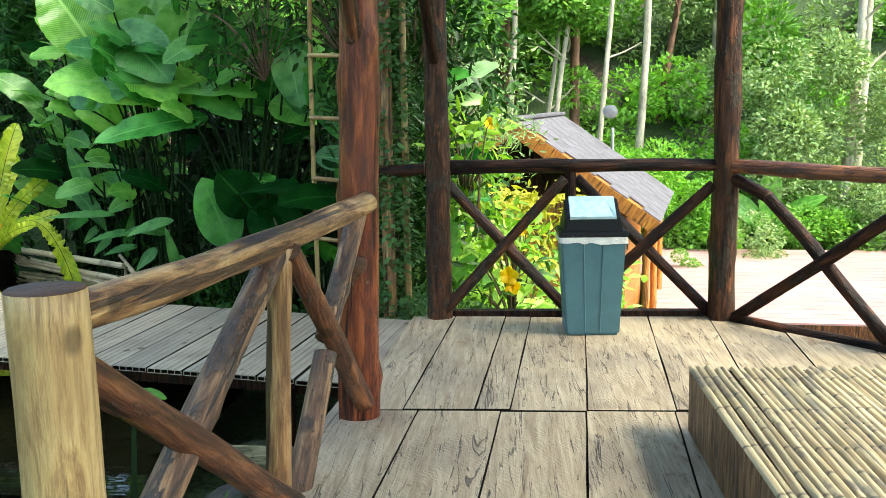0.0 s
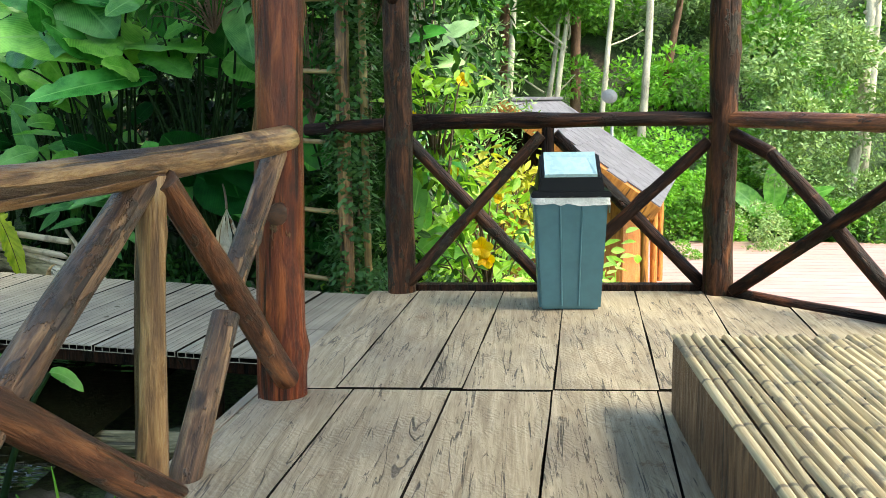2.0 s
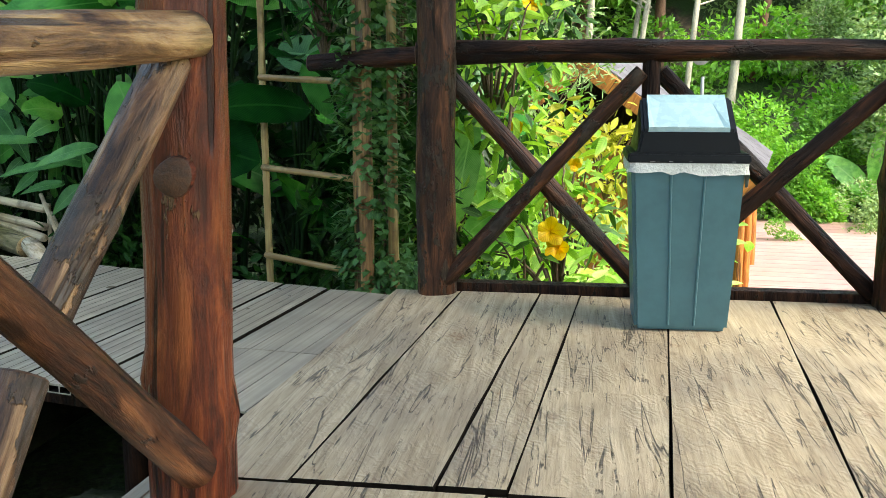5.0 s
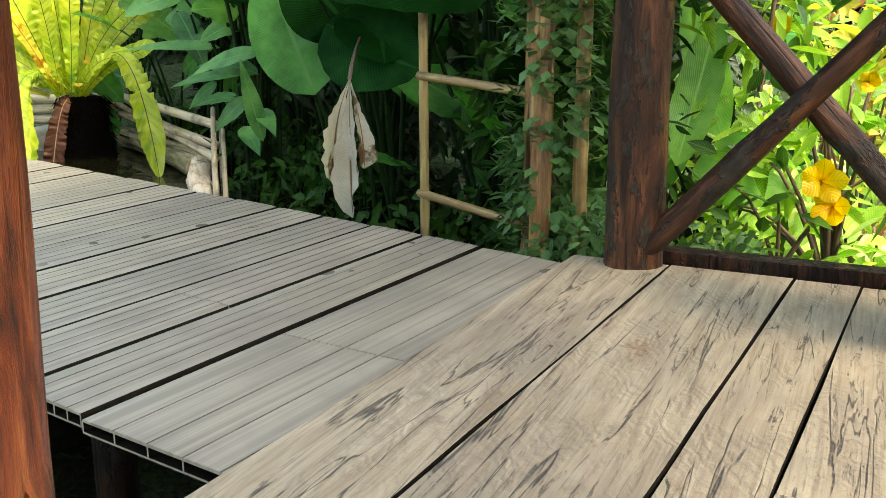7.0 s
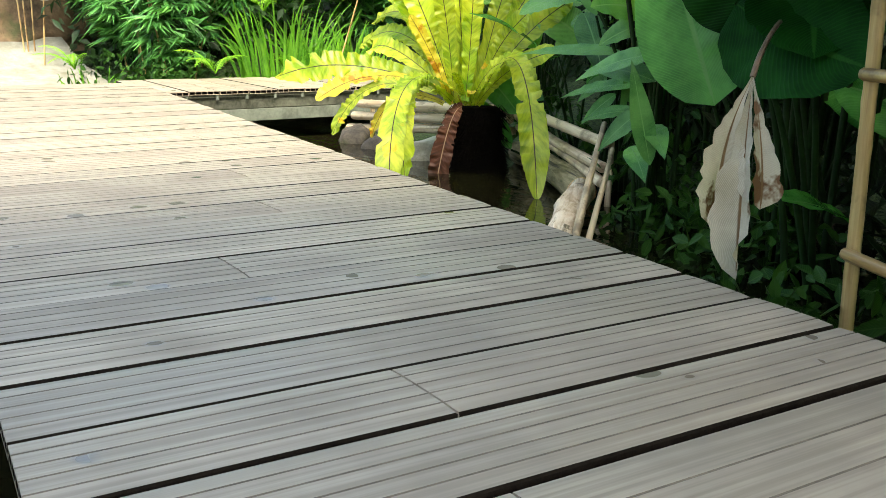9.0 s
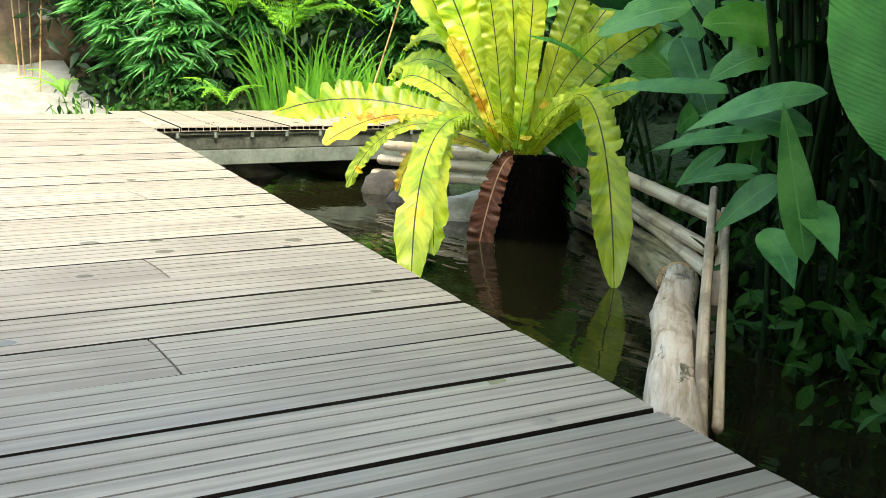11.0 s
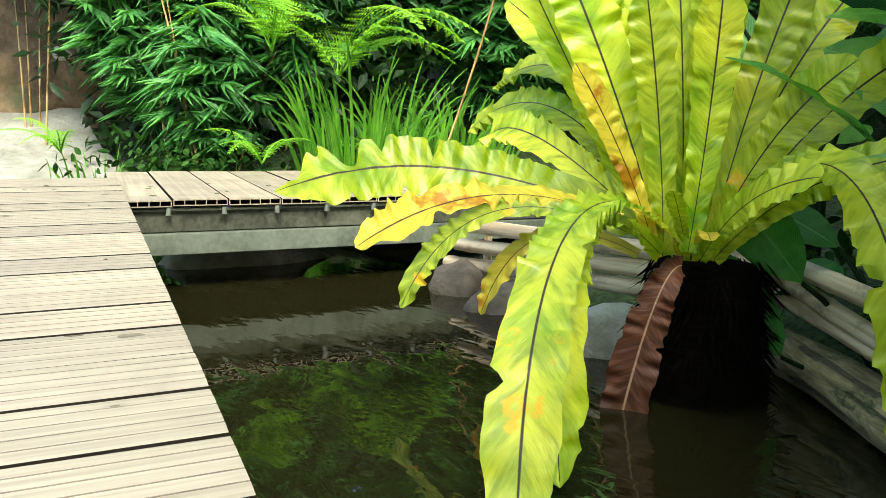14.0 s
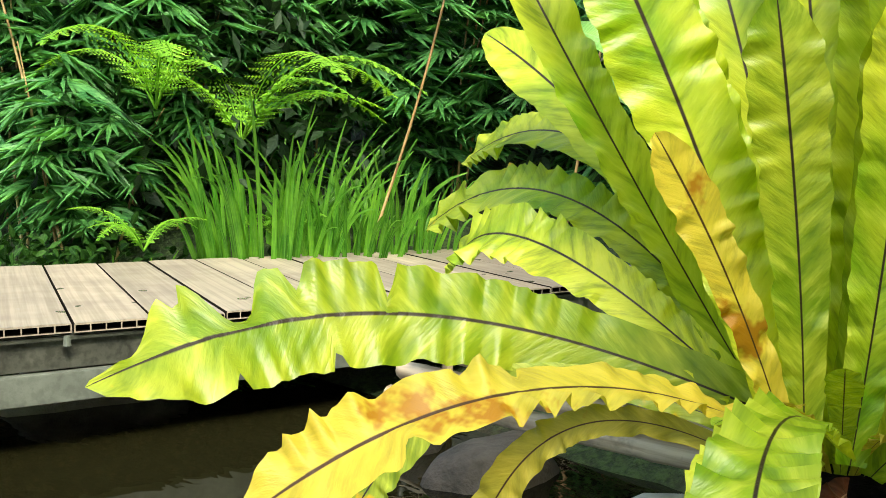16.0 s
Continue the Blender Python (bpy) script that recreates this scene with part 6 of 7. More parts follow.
leaf_cloud("ivy_clump", "low creeper with small glossy leaves at the foot of the post", "creeper", [(-0.02, 5.66, 0.02, 0.16, 0.08, 0.06), (0.15, 5.85, -0.1, 0.3, 0.15, 0.15), (-0.1, 5.8, 0.0, 0.12, 0.1, 0.1)], 260, VINE, 0.035, 303, 0.6, stems=False)
leaf_cloud("flowering_vine", "leafy vine with yellow trumpet flowers beyond the railing", "vine", [(0.22, 6.45, 0.95, 0.24, 0.25, 0.4), (0.55, 6.5, 0.1, 0.45, 0.2, 0.4)], 190, LIME, 0.12, 304, 0.36)
leaf_cloud("flowering_vine", "leafy vine with dark green leaves on the railing", "vine", [(0.3, 6.3, 0.9, 0.3, 0.2, 0.5), (0.4, 6.3, 0.2, 0.4, 0.2, 0.4)], 60, SMALL, 0.10, 305, 0.36)
leaf_cloud("golden_shrub", "shrub with golden-yellow young leaves below the railing", "shrub", [(0.78, 7.4, 0.38, 0.34, 0.3, 0.24), (0.6, 7.3, 0.05, 0.5, 0.3, 0.45)], 200, GOLD, 0.085, 306, 0.4)
leaf_cloud("green_shrub", "bright green shrub on the slope below the railing", "shrub", [(0.7, 7.0, -0.5, 0.7, 0.4, 0.5), (1.4, 7.6, -1.0, 0.6, 0.4, 0.5), (0.9, 8.4, -0.6, 0.8, 0.5, 0.7), (-0.1, 7.0, -0.2, 0.5, 0.4, 0.6)], 520, GLARE_LIME, 0.14, 307, 0.45)
leaf_cloud("green_shrub", "bright green shrub beside the timber hut", "shrub", [(0.3, 10.5, -0.6, 1.0, 0.6, 0.9), (-0.2, 9.5, 0.2, 0.8, 0.6, 1.0)], 900, FOREST, 0.10, 308, 0.4)
leaf_cloud("green_shrub", "feathery blue-green tree between the railing and the forest", "shrub", [(-0.3, 13.0, 1.6, 1.1, 0.7, 0.9), (0.1, 13.5, 0.6, 0.9, 0.7, 0.8)], 900, FOREST_GREY, 0.11, 309, 0.25)


def flower(at, scale, seed):
    e = thing("yellow_flower", "large yellow trumpet flower on the vine", "flower", at, "flowers of the vine")
    rnd = random.Random(seed)
    ax = Vector((rnd.uniform(-0.3, 0.3), -1, rnd.uniform(-0.4, 0.3))).normalized()
    u_ = ax.cross(Vector((0, 0, 1))).normalized()
    w_ = u_.cross(ax)
    for k in range(5):
        a = k * 1.2566 + rnd.random()
        r = u_ * math.cos(a) + w_ * math.sin(a)
        b_ = Vector(at)
        bt = Batch()
        blade(bt, b_, b_ + ax * 0.035 * scale + r * 0.015 * scale, b_ + ax * 0.045 * scale + r * 0.055 * scale, 0.055 * scale, "round", tuple(-ax), 8, 4, 0.15, 0.004, 2.0, k)
        part("petal", bt.mesh("petal", PETAL), None, e)


for k, (p, s) in enumerate((((0.52, 6.10, 0.16), 1.25), ((0.56, 6.12, 0.08), 1.1), ((0.40, 6.45, 1.17), 0.9), ((0.1, 6.3, 0.95), 0.8), ((0.35, 6.35, 0.62), 0.7), ((0.62, 6.2, 0.45), 0.6), ((0.05, 6.2, 1.75), 0.8), ((-0.55, 6.3, 1.78), 0.7))):
    flower(p, s, k)


def fern_frond(bt, p0, p1, p2, width, pairs=18, seed=0):
    """A feathery fern frond: a midrib with toothed side leaflets."""
    p0, p1, p2 = (np.asarray(p, float) for p in (p0, p1, p2))
    stalk(bt, p0, p1, p2, 0.005, 0.002, 8, 4)
    s = np.linspace(0.12, 0.99, pairs)[:, None]
    c = (1 - s) ** 2 * p0 + 2 * s * (1 - s) * p1 + s * s * p2
    t = unit(2 * (1 - s) * (p1 - p0) + 2 * s * (p2 - p1))
    side = unit(np.cross(t, np.array([0.05, 0.02, 1.0])))
    L = width / 2 * np.sin(np.pi * (0.12 + 0.86 * s)) ** 0.8
    step = np.linalg.norm(p2 - p0) / pairs
    for sg in (-1, 1):
        d = unit(side * sg + t * 0.35 - np.array([0, 0, 0.25]))
        nsub = 6
        for q in range(nsub):
            f = (q + 0.5) / nsub
            b0 = c + d * L * f
            for tg in (-1, 1):
                leaflets(bt, b0, t * tg + d * 0.6, np.tile([0.2, -0.3, 1.0], (pairs, 1)), np.maximum(0.006, step * 0.62 * (1.15 - f)) * np.ones(pairs), step * 0.30 * np.ones(pairs), 0.1)


def fern_clump(label, at, n, size, seed, mat=FERN_LEAF, group="ferns by the boardwalk", face=None):
    e = thing("fern", label, "fern", at, group)
    rnd = random.Random(seed)
    for k in range(n):
        a = rnd.uniform(0, 6.283) if face is None else face + rnd.uniform(-1.2, 1.2)
        L = size * rnd.uniform(0.7, 1.15)
        p0 = Vector(at)
        p1 = p0 + Vector((math.cos(a) * L * 0.35, math.sin(a) * L * 0.35, L * rnd.uniform(0.5, 0.8)))
        p2 = p0 + Vector((math.cos(a) * L * 0.95, math.sin(a) * L * 0.95, L * rnd.uniform(0.15, 0.6)))
        bt = Batch()
        fern_frond(bt, p0, p1, p2, L * 0.38, 16, k)
        part("frond", bt.mesh("frond", mat), None, e)
    return e


fern_clump("bright green fern arching over the grass by the boardwalk", (-7.85, 8.5, 0.66), 9, 0.92, 1)
fern_clump("bright green fern arching over the grass by the boardwalk", (-7.85, 8.05, 0.80), 7, 0.75, 2)
fern_clump("small fern with pale green fronds at the boardwalk's edge", (-7.75, 7.95, 0.12), 7, 0.36, 3)
fern_clump("small fern with pale green fronds at the boardwalk's edge", (-7.9, 8.75, 0.12), 7, 0.36, 4)
fern_clump("small fern with pale green fronds on the bank", (-8.3, 6.9, 0.15), 6, 0.32, 5)
fern_clump("yellowish fern on the slope beside the hut", (0.78, 7.9, 0.32), 9, 0.5, 6, GOLD, "ferns on the slope", -1.5)
fern_clump("yellowish fern on the slope beside the hut", (0.50, 8.2, 0.30), 7, 0.5, 7, GOLD, "ferns on the slope", -1.5)


def grass_clump(label, at, n, h, seed, w=0.016, spread=0.12, mat=GRASS, group="grass tufts"):
    rnd = random.Random(seed)
    bt = Batch()
    for k in range(n):
        a = rnd.uniform(0, 6.283)
        r = spread * math.sqrt(rnd.random())
        L = h * rnd.uniform(0.5, 1.1)
        out = L * rnd.uniform(0.1, 0.6)
        p0 = (at[0] + r * math.cos(a), at[1] + r * math.sin(a), at[2] - 0.03)
        p1 = (p0[0] + out * 0.35 * math.cos(a), p0[1] + out * 0.35 * math.sin(a), at[2] + L * 0.7)
        p2 = (p0[0] + out * math.cos(a), p0[1] + out * math.sin(a), at[2] + L * rnd.uniform(0.6, 1.0))
        blade(bt, p0, p1, p2, w * rnd.uniform(0.6, 1.3), "grass", (0.7 + rnd.uniform(-0.5, 0.5), -0.6, 0.3), 6, 2, 0.25, 0, 1, k)
    o_ = new("grass_tuft", bt.mesh("grass_tuft", mat))
    return tagged(o_, label, "grass", group, "stuff")


gz = ground_z
for k, (x, y, n, h, w, sp) in enumerate(((-7.8, 8.65, 95, 0.85, 0.03, 0.36), (-7.72, 9.05, 75, 0.72, 0.03, 0.36), (-7.7, 9.4, 70, 0.6, 0.02, 0.3), (-7.75, 7.4, 16, 0.36, 0.03, 0.12), (-7.95, 6.9, 18, 0.34, 0.025, 0.15), (-8.0, 6.4, 20, 0.36, 0.025, 0.15),
                                         (-8.1, 5.8, 24, 0.4, 0.025, 0.2), (-8.0, 7.9, 30, 0.3, 0.02, 0.25), (-8.6, 7.2, 30, 0.35, 0.02, 0.3))):
    grass_clump("tuft of long green grass blades beside the boardwalk", (x, y, gz(x, y)), n, h, 400 + k, w, sp)
for k, (x, y) in enumerate(((-0.72, 2.55), (-0.62, 3.0), (-0.85, 2.2), (-0.7, 1.9), (-1.1, 2.8))):
    grass_clump("sparse weeds on the soil below the railing", (x, y, gz(x, y)), 9, 0.4, 430 + k, 0.02, 0.15)
broad_plant("small_weed", "weed with a few heart-shaped leaves growing below the railing", (-0.75, 2.6, gz(-0.75, 2.6)), [
    ((-0.55, 2.75, 0.33), (-0.48, 2.80, 0.26), 0.05, 0.03, (0.3, -0.5, 0.8)), ((-0.75, 2.75, 0.36), (-0.66, 2.80, 0.33), 0.05, 0.02, (0.3, -0.5, 0.8)), ((-0.7, 2.3, -0.1), (-0.62, 2.33, -0.15), 0.05, 0.02, (0.3, -0.5, 0.8))], BRIGHT_LEAF)


# ---- bamboo thicket beyond the side boardwalk ----


def bamboo_fans(bt, centres, rn, L):
    """Sprays of seven or eight narrow leaves that spread like fingers."""
    n = len(centres)
    az = rn.uniform(0, 6.283, n)
    ax = np.stack([np.cos(az), np.sin(az), rn.uniform(-0.8, 0.1, n)], 1)
    ax = unit(ax + np.array([0.5, -0.35, 0]))
    for k in range(8):
        a = (k - 3.5) * 0.27
        sd = unit(np.cross(ax, np.array([0.1, 0, 1.0])))
        d = ax * math.cos(a) + sd * math.sin(a) + rn.normal(0, 0.06, (n, 3))
        leaflets(bt, centres - ax * 0.02 * abs(k - 3.5), d, np.tile([0.3, -0.4, 0.8], (n, 1)) + rn.normal(0, 0.25, (n, 3)), L * (1.05 - 0.10 * abs(k - 3.5)) * rn.uniform(0.8, 1.2, n), 0.11 * L * np.ones(n), 0.2, 0.12)


rn = np.random.RandomState(31)
for k, (x, y, r, h) in enumerate(((-8.35, 7.85, 0.38, 1.1), (-8.9, 7.75, 0.55, 1.9), (-8.5, 8.3, 0.5, 2.2), (-8.6, 9.2, 0.65, 2.6), (-8.0, 9.9, 0.7, 2.6), (-9.6, 8.6, 0.7, 2.8), (-7.0, 10.6, 0.8, 2.6), (-8.9, 10.4, 0.9, 3.0), (-6.2, 11.6, 0.8, 2.6), (-9.7, 7.0, 0.45, 2.4), (-10.6, 8.2, 0.9, 3.2), (-11.4, 6.0, 0.8, 3.0), (-7.6, 11.8, 0.9, 3.0), (-5.0, 11.2, 0.8, 2.4))):
    z0 = gz(x, y)
    e = thing("bamboo_bush", "dense bush of bamboo with narrow fan-spread dark leaves", "bamboo", (x, y, z0), "bamboo bushes")
    bt, st = Batch(), Batch()
    n = int(620 * r / 0.6) if k else 150
    d = unit(rn.normal(0, 1, (n, 3))) * rn.uniform(0.5, 1, (n, 1)) ** 0.5
    low = 0.15 if k != 9 else 1.2
    c = np.array([x, y, z0 + low + (h - low) / 2]) + d * np.array([r, r, (h - low) / 2])
    bamboo_fans(bt, c, rn, 0.26)
    for q in range(4):
        a = rn.uniform(0, 6.28)
        tip = (x + r * math.cos(a) * 1.1, y + r * math.sin(a) * 1.1, z0 + h * rn.uniform(0.7, 1.1))
        stalk(st, (x + 0.15 * math.cos(a), y + 0.15 * math.sin(a), z0 - 0.05), (x + 0.3 * math.cos(a), y + 0.3 * math.sin(a), z0 + h * 0.6), tip, 0.009, 0.003, 8, 5)
    part("foliage", bt.mesh("foliage", BAMBOO_LEAF), None, e)
    part("cane", st.mesh("cane", BAMBOO), None, e)
for k, (a_, b2) in enumerate((((-8.35, 7.55, 0.1), (-9.0, 7.4, 2.6)), ((-7.35, 9.0, 0.2), (-7.1, 9.4, 2.2)), ((-6.6, 9.6, 0.2), (-6.3, 9.9, 2.2)), ((-8.2, 7.7, 0.1), (-8.6, 7.2, 2.4)))):
    o = log("bamboo_cane", a_, b2, 0.008, 0.005, BAMBOO, None, 450 + k, 0.03, 0.05, end=BAMBOO, sides=8)
    tagged(o, "thin dry leaning bamboo cane in the thicket", "bamboo cane", "dry canes")
leaf_cloud("shade_dark_thicket", "dense thicket in shade-darkened green behind the bamboo", "thicket", [(-10.2, 9.6, 1.4, 1.2, 1.2, 1.6), (-8.3, 11.5, 1.6, 1.4, 1.0, 1.8), (-6.0, 12.4, 1.6, 1.5, 1.0, 1.8), (-12.4, 7.5, 1.8, 1.0, 1.8, 1.6), (-3.8, 11.5, 1.8, 1.4, 1.0, 1.8), (-1.6, 10.6, 1.8, 1.2, 0.8, 2.0), (-12.5, 4.5, 1.8, 1.2, 1.8, 1.8), (-0.2, 10.0, 2.2, 0.8, 0.8, 1.6)], 1500, SHADE, 0.17, 460, 0.35, "stuff")
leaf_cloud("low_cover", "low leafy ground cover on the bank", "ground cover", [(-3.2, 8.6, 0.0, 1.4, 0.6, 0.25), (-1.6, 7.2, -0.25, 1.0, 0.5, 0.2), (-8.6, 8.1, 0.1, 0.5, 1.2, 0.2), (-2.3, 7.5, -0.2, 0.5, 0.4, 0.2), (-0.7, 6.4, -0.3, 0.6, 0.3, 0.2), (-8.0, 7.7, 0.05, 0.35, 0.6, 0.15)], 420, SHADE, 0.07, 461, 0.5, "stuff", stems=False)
# Added out of view to keep skylight off the bank.
leaf_cloud("shading_canopy", "unseen leafy crown added to shade the bank", "tree crown", [(-0.9, 6.9, 2.95, 1.1, 0.8, 0.4), (-1.6, 8.2, 3.0, 1.3, 1.0, 0.5), (-3.2, 9.2, 3.2, 1.4, 1.2, 0.6), (-0.4, 7.6, 3.0, 0.9, 0.8, 0.5), (-5.0, 10.2, 3.2, 1.4, 1.0, 0.6)], 2400, SHADE, 0.17, 462, 0.5)

# Gap filler whose leaf colour already carries the deep shade.
leaf_cloud("shade_dark_thicket", "foliage coloured as deep shade between the plants of the bank", "thicket", [(-1.2, 7.7, 0.3, 1.0, 0.35, 0.8), (-2.6, 8.6, 0.4, 1.2, 0.4, 0.8), (-0.4, 7.0, 0.4, 0.5, 0.3, 0.9), (-0.6, 7.6, 1.5, 0.7, 0.35, 0.7), (-1.7, 8.4, 1.3, 0.9, 0.4, 0.8), (-8.4, 8.9, 0.9, 0.6, 1.2, 0.9), (-9.3, 8.0, 1.0, 0.5, 1.0, 1.0), (-7.2, 10.6, 1.0, 1.2, 0.5, 1.0), (-5.2, 10.4, 0.8, 1.2, 0.5, 0.8)], 1700, DEEP_SHADE, 0.12, 463, 0.45, "stuff", stems=False)

# ---- timber hut below, terrace ----
ORANGE = log_wood("orange_timber", (0.62, 0.26, 0.05), (0.5, 0.18, 0.03), (0.25, 0.08, 0.015), 0.5)
SHINGLE = plain("grey_shingle", (0.12, 0.11, 0.125), 0.75, 0.2, 3, 0.3)
PINK = plain("pink_floor_board", (0.52, 0.29, 0.28), 0.4, 0.12, 1.2, 0.1)
hut = thing("timber_hut", "orange timber hut with a grey shingled gable roof", "hut", (1.0, 16.7, -2.7))
hm = pose(0.64, 14.7, 0, 0, 0, -11.7)
rw, rise, hl = 2.2, 1.52, 4.4
sl_len = math.hypot(rw, rise)
sl_ang = math.degrees(math.atan2(rise, rw))
for sg, nm in ((1, "roof_slope"), (-1, "roof_slope")):
    rs = part(nm, box_bm((0, -0.25, -0.05), (sl_len, hl, 0.0), 0.01), ORANGE, hut, "timber-lined roof slope")
    rs.matrix_basis = hm @ Matrix.Translation((0, 0, 1.04)) @ pose(0, 0, 0, 0, sl_ang if sg > 0 else 180 - sl_ang, 0)
    if sg < 0:
        rs.matrix_basis = hm @ Matrix.Translation((0, 0, 1.04)) @ Matrix.Diagonal((-1, 1, 1, 1)) @ pose(0, 0, 0, 0, sl_ang, 0)
    rows_ = 9
    for i in range(rows_):
        for j in range(8):
            w = (hl + 0.3) / 8
            bm = box_bm((i * sl_len / rows_, -0.28 + j * w + (0.5 * w if i % 2 else 0) * (j < 7), 0.004), ((i + 1) * sl_len / rows_ + 0.03, -0.28 + (j + 1) * w + (0.5 * w if i % 2 else 0) * (j < 7) - 0.02, 0.022), 0.0)
            if sg < 0 and i > 2:
                bm.free()
                continue
            sh = part("shingle", bm, SHINGLE, rs)
            sh.matrix_basis = rs.matrix_basis @ pose(0, 0, 0.004 + 0.004 * (i % 2), 0, 0, 0)
    f = part("fascia", box_bm((0, -0.30, -0.2), (sl_len + 0.05, -0.26, 0.01), 0.005), ORANGE, hut)
    f.matrix_basis = rs.matrix_basis
o = part("ridge_cap", box_bm((-0.12, -0.3, 1.03), (0.12, hl, 1.085), 0.02), SHINGLE, hut)
o.matrix_basis = hm
o = part("wall", box_bm((-1.7, 0.5, -2.6), (1.65, 4.0, -0.2), 0.0), ORANGE, hut, "orange boarded wall")
o.matrix_basis = hm
gb = bmesh.new()
tri_v = [gb.verts.new(p) for p in ((-1.7, 0.5, -0.2), (1.65, 0.5, -0.2), (0, 0.5, 0.92), (-1.7, 0.56, -0.2), (1.65, 0.56, -0.2), (0, 0.56, 0.92))]
for f in ((0, 1, 2), (5, 4, 3), (0, 3, 4, 1), (1, 4, 5, 2), (2, 5, 3, 0)):
    gb.faces.new([tri_v[i] for i in f])
# Gable's shade is in its dark colour; the rest of the hut is orange.
o = part("gable", gb, SHADE_DARK_LOG, hut, "gable wall in a shade-darkened timber colour")
o.matrix_basis = hm
for x, y in ((2.0, 0.1), (2.0, 2.2), (2.0, 4.0), (-1.9, 0.1)):
    o = log("veranda_post", hm @ Vector((x, y, -2.7)), hm @ Vector((x, y, -0.38)), 0.06, 0.06, ORANGE, hut, int(500 + x * 10 + y), 0.04)
dish = thing("satellite_dish", "small grey satellite dish on a pole behind the hut", "satellite dish", (2.75, 19.2, -2.7))
bm = bmesh.new()
bmesh.ops.create_uvsphere(bm, u_segments=20, v_segments=12, radius=0.30)
bmesh.ops.delete(bm, geom=[v for v in bm.verts if v.co.z > -0.22], context='VERTS')
bmesh.ops.solidify(bm, geom=list(bm.faces), thickness=0.01)
DISH = plain("grey_painted_metal", (0.35, 0.36, 0.36), 0.4, 0.1, 4, 0.05)
o = part("dish", bm, DISH, dish)
o.matrix_basis = pose(2.55, 19.0, 1.2, -60, 20, 0)
log("pole", (2.6, 19.2, -2.7), (2.6, 19.2, 0.75), 0.035, 0.03, DISH, dish, 511, 0.0, end=DISH)

terrace = new("terrace", mesh_from("terrace", [(2.9, 15.6, -2.6), (15, 14.2, -2.6), (15, 22.6, -2.6), (3.6, 23.6, -2.6), (2.9, 15.6, -2.36), (15, 14.2, -2.36), (15, 22.6, -2.36), (3.6, 23.6, -2.36)],
                                   [(3, 2, 1, 0), (4, 5, 6, 7), (0, 1, 5, 4), (1, 2, 6, 5), (2, 3, 7, 6), (3, 0, 4, 7)], BROWN_LOG))
tagged(terrace, "broad terrace floor of pale pinkish painted boards", "terrace", kind="structure")
for i in range(22):
    y = 15.55 + 0.36 * i
    me = mesh_from("terrace_board", [(x, yy + (x - 2.9) * -0.1, z) for z in (0.0, 0.03) for x, yy in ((2.95 + 0.03 * i, y), (14.9, y), (14.9, y + 0.345), (2.95 + 0.03 * i, y + 0.345))],
                   [(3, 2, 1, 0), (4, 5, 6, 7), (0, 1, 5, 4), (1, 2, 6, 5), (2, 3, 7, 6), (3, 0, 4, 7)], PINK)
    o = under(new("terrace_board", me), terrace)
    o.matrix_basis = Matrix.Translation((0, 0, -2.356))
bana = broad_plant("banana_plant", "young banana plant with wide bright green leaves behind the terrace", (7.0, 24.3, -2.7), [
    ((6.9, 24.2, -1.9), (5.8, 24.0, -1.0), 0.55, 0.1, (0.1, -0.9, 0.3)), ((7.0, 24.2, -1.8), (7.1, 24.2, -0.2), 0.6, 0.0, (0.1, -0.95, 0.1)),
    ((7.1, 24.2, -1.9), (8.4, 24.0, -1.15), 0.5, 0.2, (0, -0.6, 0.8)), ((7.0, 24.2, -2.1), (7.8, 23.8, -1.9), 0.5, 0.1, (0, -0.5, 0.8))], BRIGHT_LEAF, "banana plants")

# ---- forest on the hill ----


def crown_mesh(name, mat, n, seed, leaf=0.16, lobes=7, width=0.45):
    """A crown about 1 m in radius: lobes of leaf clumps with gaps between."""
    rn = np.random.RandomState(seed)
    bt = Batch()
    lob = unit(rn.normal(0, 1, (lobes, 3))) * rn.uniform(0.35, 0.7, (lobes, 1))
    lr = rn.uniform(0.28, 0.5, lobes)
    k = rn.randint(0, lobes, n)
    d = unit(rn.normal(0, 1, (n, 3)))
    b0 = lob[k] + d * (lr[k] * rn.uniform(0.6, 1.05, n) ** 0.5)[:, None]
    leaflets(bt, b0, d + rn.normal(0, 0.7, (n, 3)), rn.normal(0, 0.5, (n, 3)) + d * 0.6 + np.array([0, 0, 0.6]), leaf * rn.uniform(0.6, 1.3, n), leaf * width * rn.uniform(0.7, 1.3, n), 0.15)
    return bt.mesh(name, mat)


CROWNS = {"f": [crown_mesh("crown", FOREST, 2600, s, 0.13) for s in (1, 2, 3)], "g": [crown_mesh("crown", FOREST_GREY, 3600, s, 0.085) for s in (4, 5)], "b": [crown_mesh("crown", FOREST_BRIGHT, 2600, s, 0.11) for s in (6, 7)]}
BARK_PALE = plain("pale_bark", (0.50, 0.44, 0.33), 0.7, 0.25, 2, 0.4, stretch=(3, 3, 1))
BARK_RED = plain("red_bark", (0.20, 0.10, 0.06), 0.8, 0.3, 2, 0.5, stretch=(3, 3, 1))
rnd = random.Random(77)


def bush(x, y, z, r, kind_, squash=0.85, label=None, name="bush", group="bushes of the hillside"):
    labels = {"f": "leafy green bush on the wooded hillside", "g": "tall tree with fine grey-green foliage on the hillside", "b": "bush with bright light green leaves on the hillside"}
    o_ = new(name, rnd.choice(CROWNS[kind_]))
    o_.matrix_basis = pose(x, y, z, 0, 0, rnd.uniform(0, 360)) @ Matrix.Diagonal((r, r, r * squash, 1))
    return tagged(o_, label or labels[kind_], "bush", group)


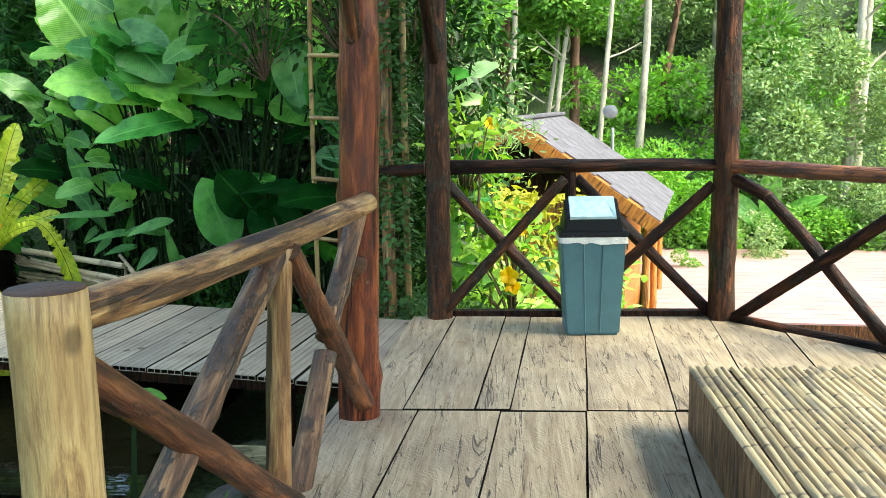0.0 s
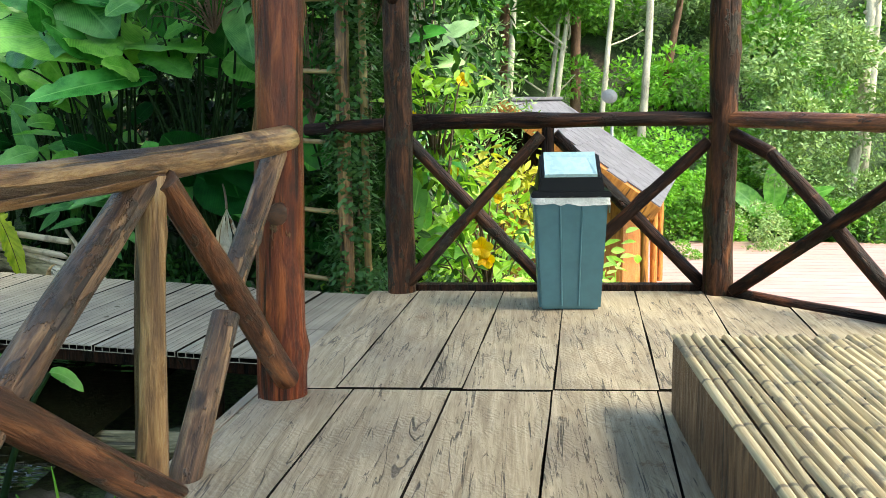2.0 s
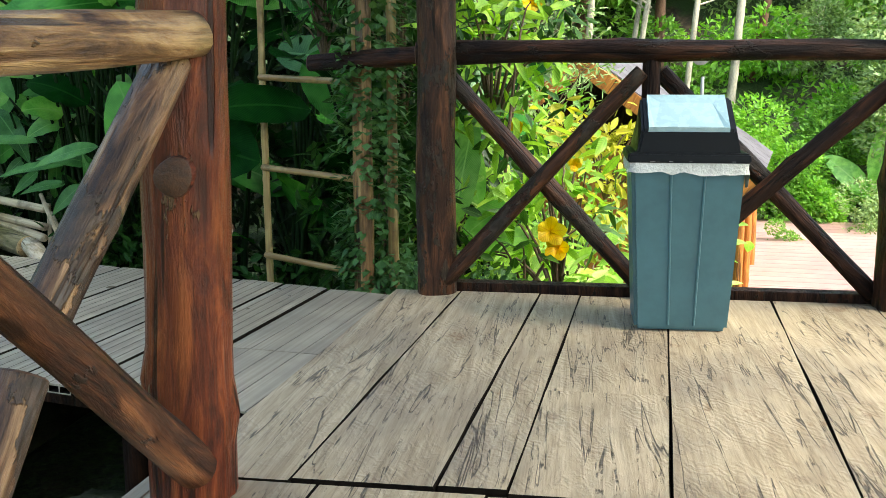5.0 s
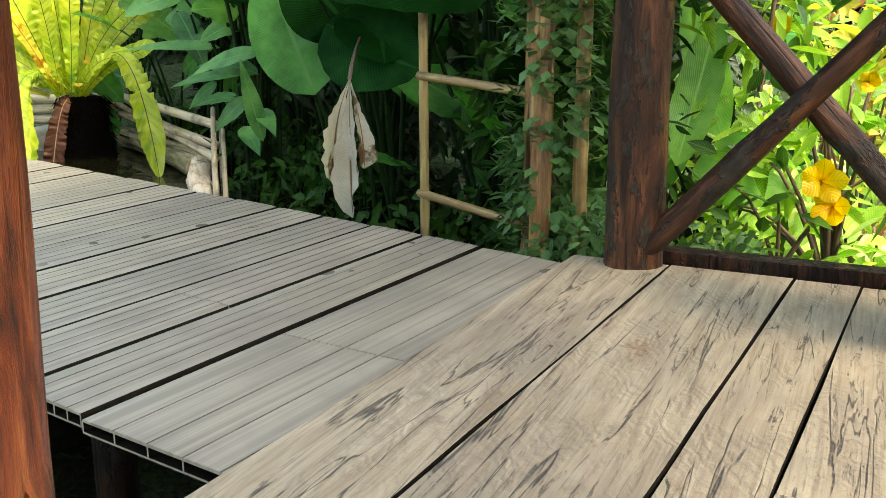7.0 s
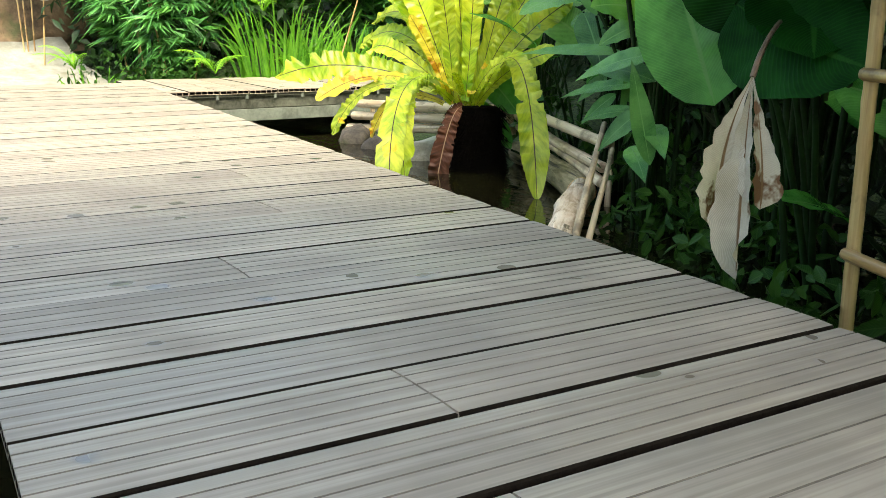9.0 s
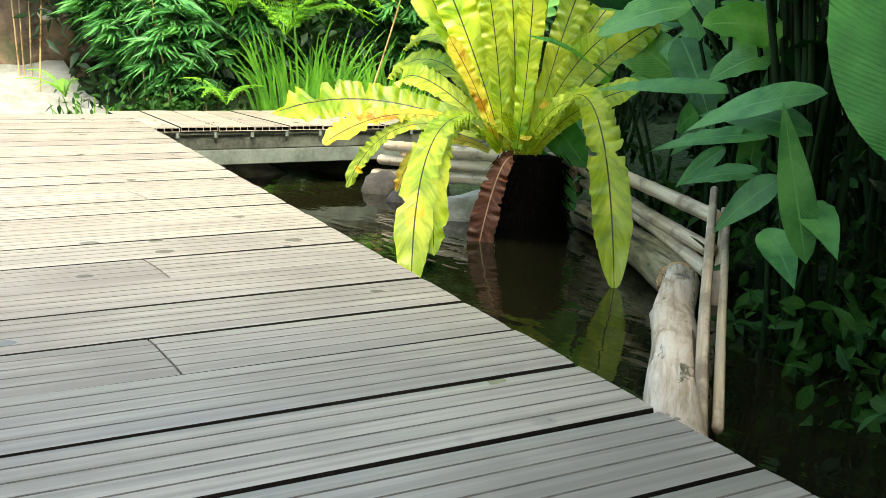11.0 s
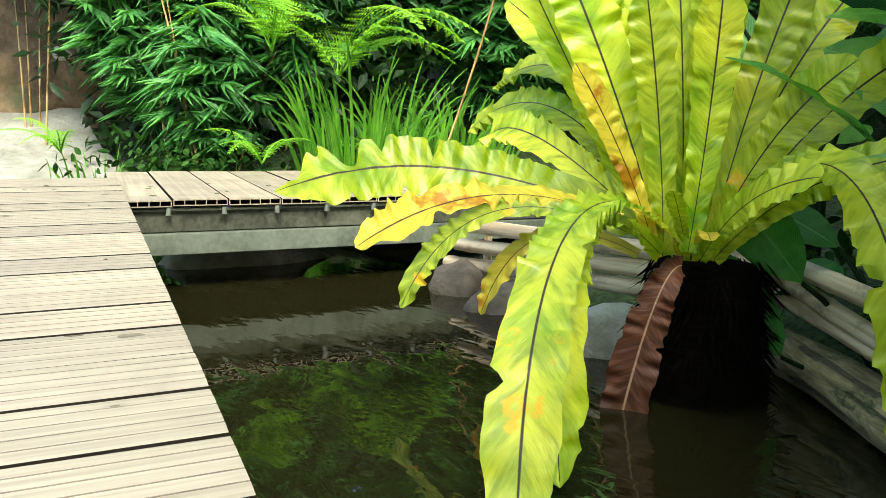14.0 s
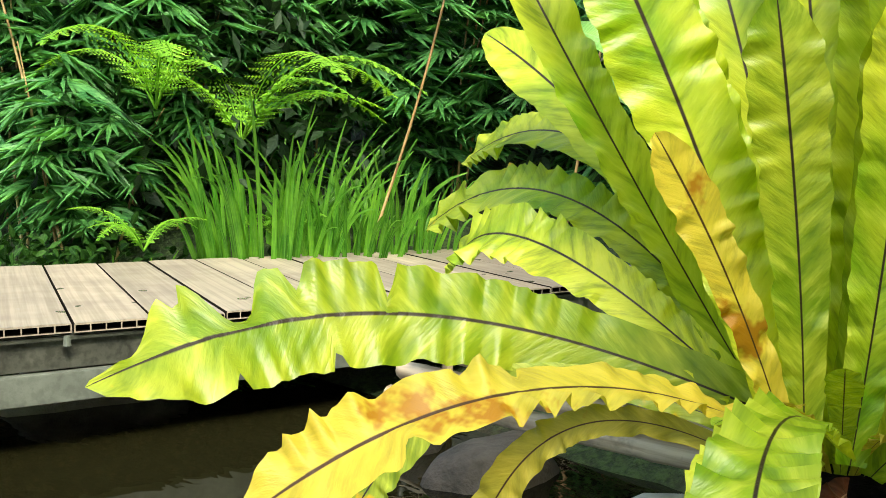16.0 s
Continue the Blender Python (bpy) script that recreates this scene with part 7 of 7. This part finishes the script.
def tree(x, y, h, r, mat, label, crown="f", cr=1.6, lean_=0.0, limbs=3):
    z = gz(x, y)
    e = thing("tree", label, "tree", (x, y, z), "trees of the hillside")
    log("trunk", (x, y, z - 0.3), (x + lean_, y, z + h), r, r * 0.55, mat, e, int(x * 31 + y * 7), 0.05, 0.15, sides=9)
    for k in range(limbs):
        f = rnd.uniform(0.35, 0.9)
        a = rnd.uniform(0, 6.28)
        b0 = (x + lean_ * f, y, z + h * f)
        log("limb", b0, (b0[0] + 1.1 * math.cos(a), b0[1] + 0.6 * math.sin(a), b0[2] + rnd.uniform(0.3, 0.9)), r * 0.35, r * 0.15, mat, e, k + 3, 0.04, 0.1, sides=6)
    for k in range(3):
        c = under(new("crown", rnd.choice(CROWNS[crown])), e)
        c.matrix_basis = pose(x + lean_ + rnd.uniform(-0.8, 0.8), y + rnd.uniform(-0.6, 0.6), z + h - 0.3 + 0.8 * k, 0, 0, rnd.uniform(0, 360)) @ Matrix.Diagonal((cr, cr, cr * 0.8, 1))


for i, (x, y, h, r, mt, ln) in enumerate(((0.35, 26.5, 9, 0.10, BARK_PALE, 0.45), (2.9, 27.0, 9, 0.09, BARK_PALE, 0.8), (4.1, 27.5, 9, 0.13, BARK_PALE, 0.35), (2.55, 29.5, 9, 0.17, BARK_RED, 0.1), (1.2, 28.0, 6, 0.09, BARK_PALE, 0.9), (1.75, 27.8, 6, 0.10, BARK_PALE, 0.7),
                                          (-1.6, 27.0, 8, 0.14, BARK_PALE, 0.1), (0.4, 32.0, 9, 0.2, BARK_RED, 0.0), (5.2, 31.0, 9, 0.12, BARK_RED, 1.6), (9.3, 26.0, 8, 0.16, BARK_PALE, 0.4), (10.4, 28.0, 8, 0.16, BARK_PALE, 0.2), (-3.2, 30.0, 9, 0.18, BARK_RED, 0.3), (7.4, 33, 9, 0.18, BARK_PALE, 0.2), (13.5, 30, 9, 0.2, BARK_PALE, 0.3))):
    tree(x, y, h, r, mt, "slender forest tree with a pale bare trunk" if mt is BARK_PALE else "forest tree with a reddish-brown trunk", "f", 1.7, ln)
for x, y, dz, r, kd in ((3.6, 22.6, 2.2, 1.25, "b"), (4.6, 23.2, 1.6, 1.1, "b"), (2.6, 22.8, 0.9, 1.1, "b"), (7.2, 24.6, 3.6, 1.9, "g"), (8.8, 25.2, 3.8, 2.0, "g"), (8.0, 24.8, 1.9, 1.8, "g"), (6.4, 25.0, 1.8, 1.2, "f"), (10.4, 24.6, 3.2, 2.0, "g"), (9.6, 23.6, 0.9, 1.2, "g"), (8.0, 23.8, 0.5, 0.9, "b"), (5.2, 23.6, 0.5, 1.1, "b"),
                         (11.6, 24.0, 1.2, 1.5, "f"), (4.3, 20.8, 0.3, 0.5, "f"), (-0.5, 21.0, 1.4, 1.3, "f"), (0.9, 22.5, 1.6, 1.2, "f"), (-2.0, 19.5, 1.6, 1.5, "f")):
    z = gz(x, y)
    bush(x, y, z + dz, r, kd)
for i in range(14):
    x = 3.2 + 0.85 * i
    bush(x, 24.2 + 0.3 * (i % 3), gz(x, 24.2) + 0.5, 0.85, "fbg"[i % 3])
for row, (y, n, r, up) in enumerate(((23.0, 15, 1.1, 0.5), (25.0, 15, 1.5, 0.7), (27.5, 14, 1.8, 0.8), (30.5, 14, 2.1, 1.0), (34, 14, 2.5, 1.2), (38, 14, 3.0, 1.6), (44, 14, 3.8, 2.2), (52, 14, 5.0, 3.0))):
    for i in range(n):
        x = -9 + 26 * (i + rnd.uniform(-0.3, 0.3)) / (n - 1) * (1 + row * 0.12)
        yy = y + rnd.uniform(-0.9, 0.9)
        bush(x, yy, gz(x, yy) + up * rnd.uniform(0.3, 1.1), r * rnd.uniform(0.8, 1.2), rnd.choice("ffffgb" if x < 6 else "fgggb"))
for i in range(36):
    a = 2.2 + 4.2 * i / 35
    rr = rnd.uniform(16, 24)
    x, y = 1.0 + rr * math.cos(a), 6.0 + rr * math.sin(a)
    bush(x, y, gz(x, y) + 1.0, rnd.uniform(1.6, 2.6), "f")
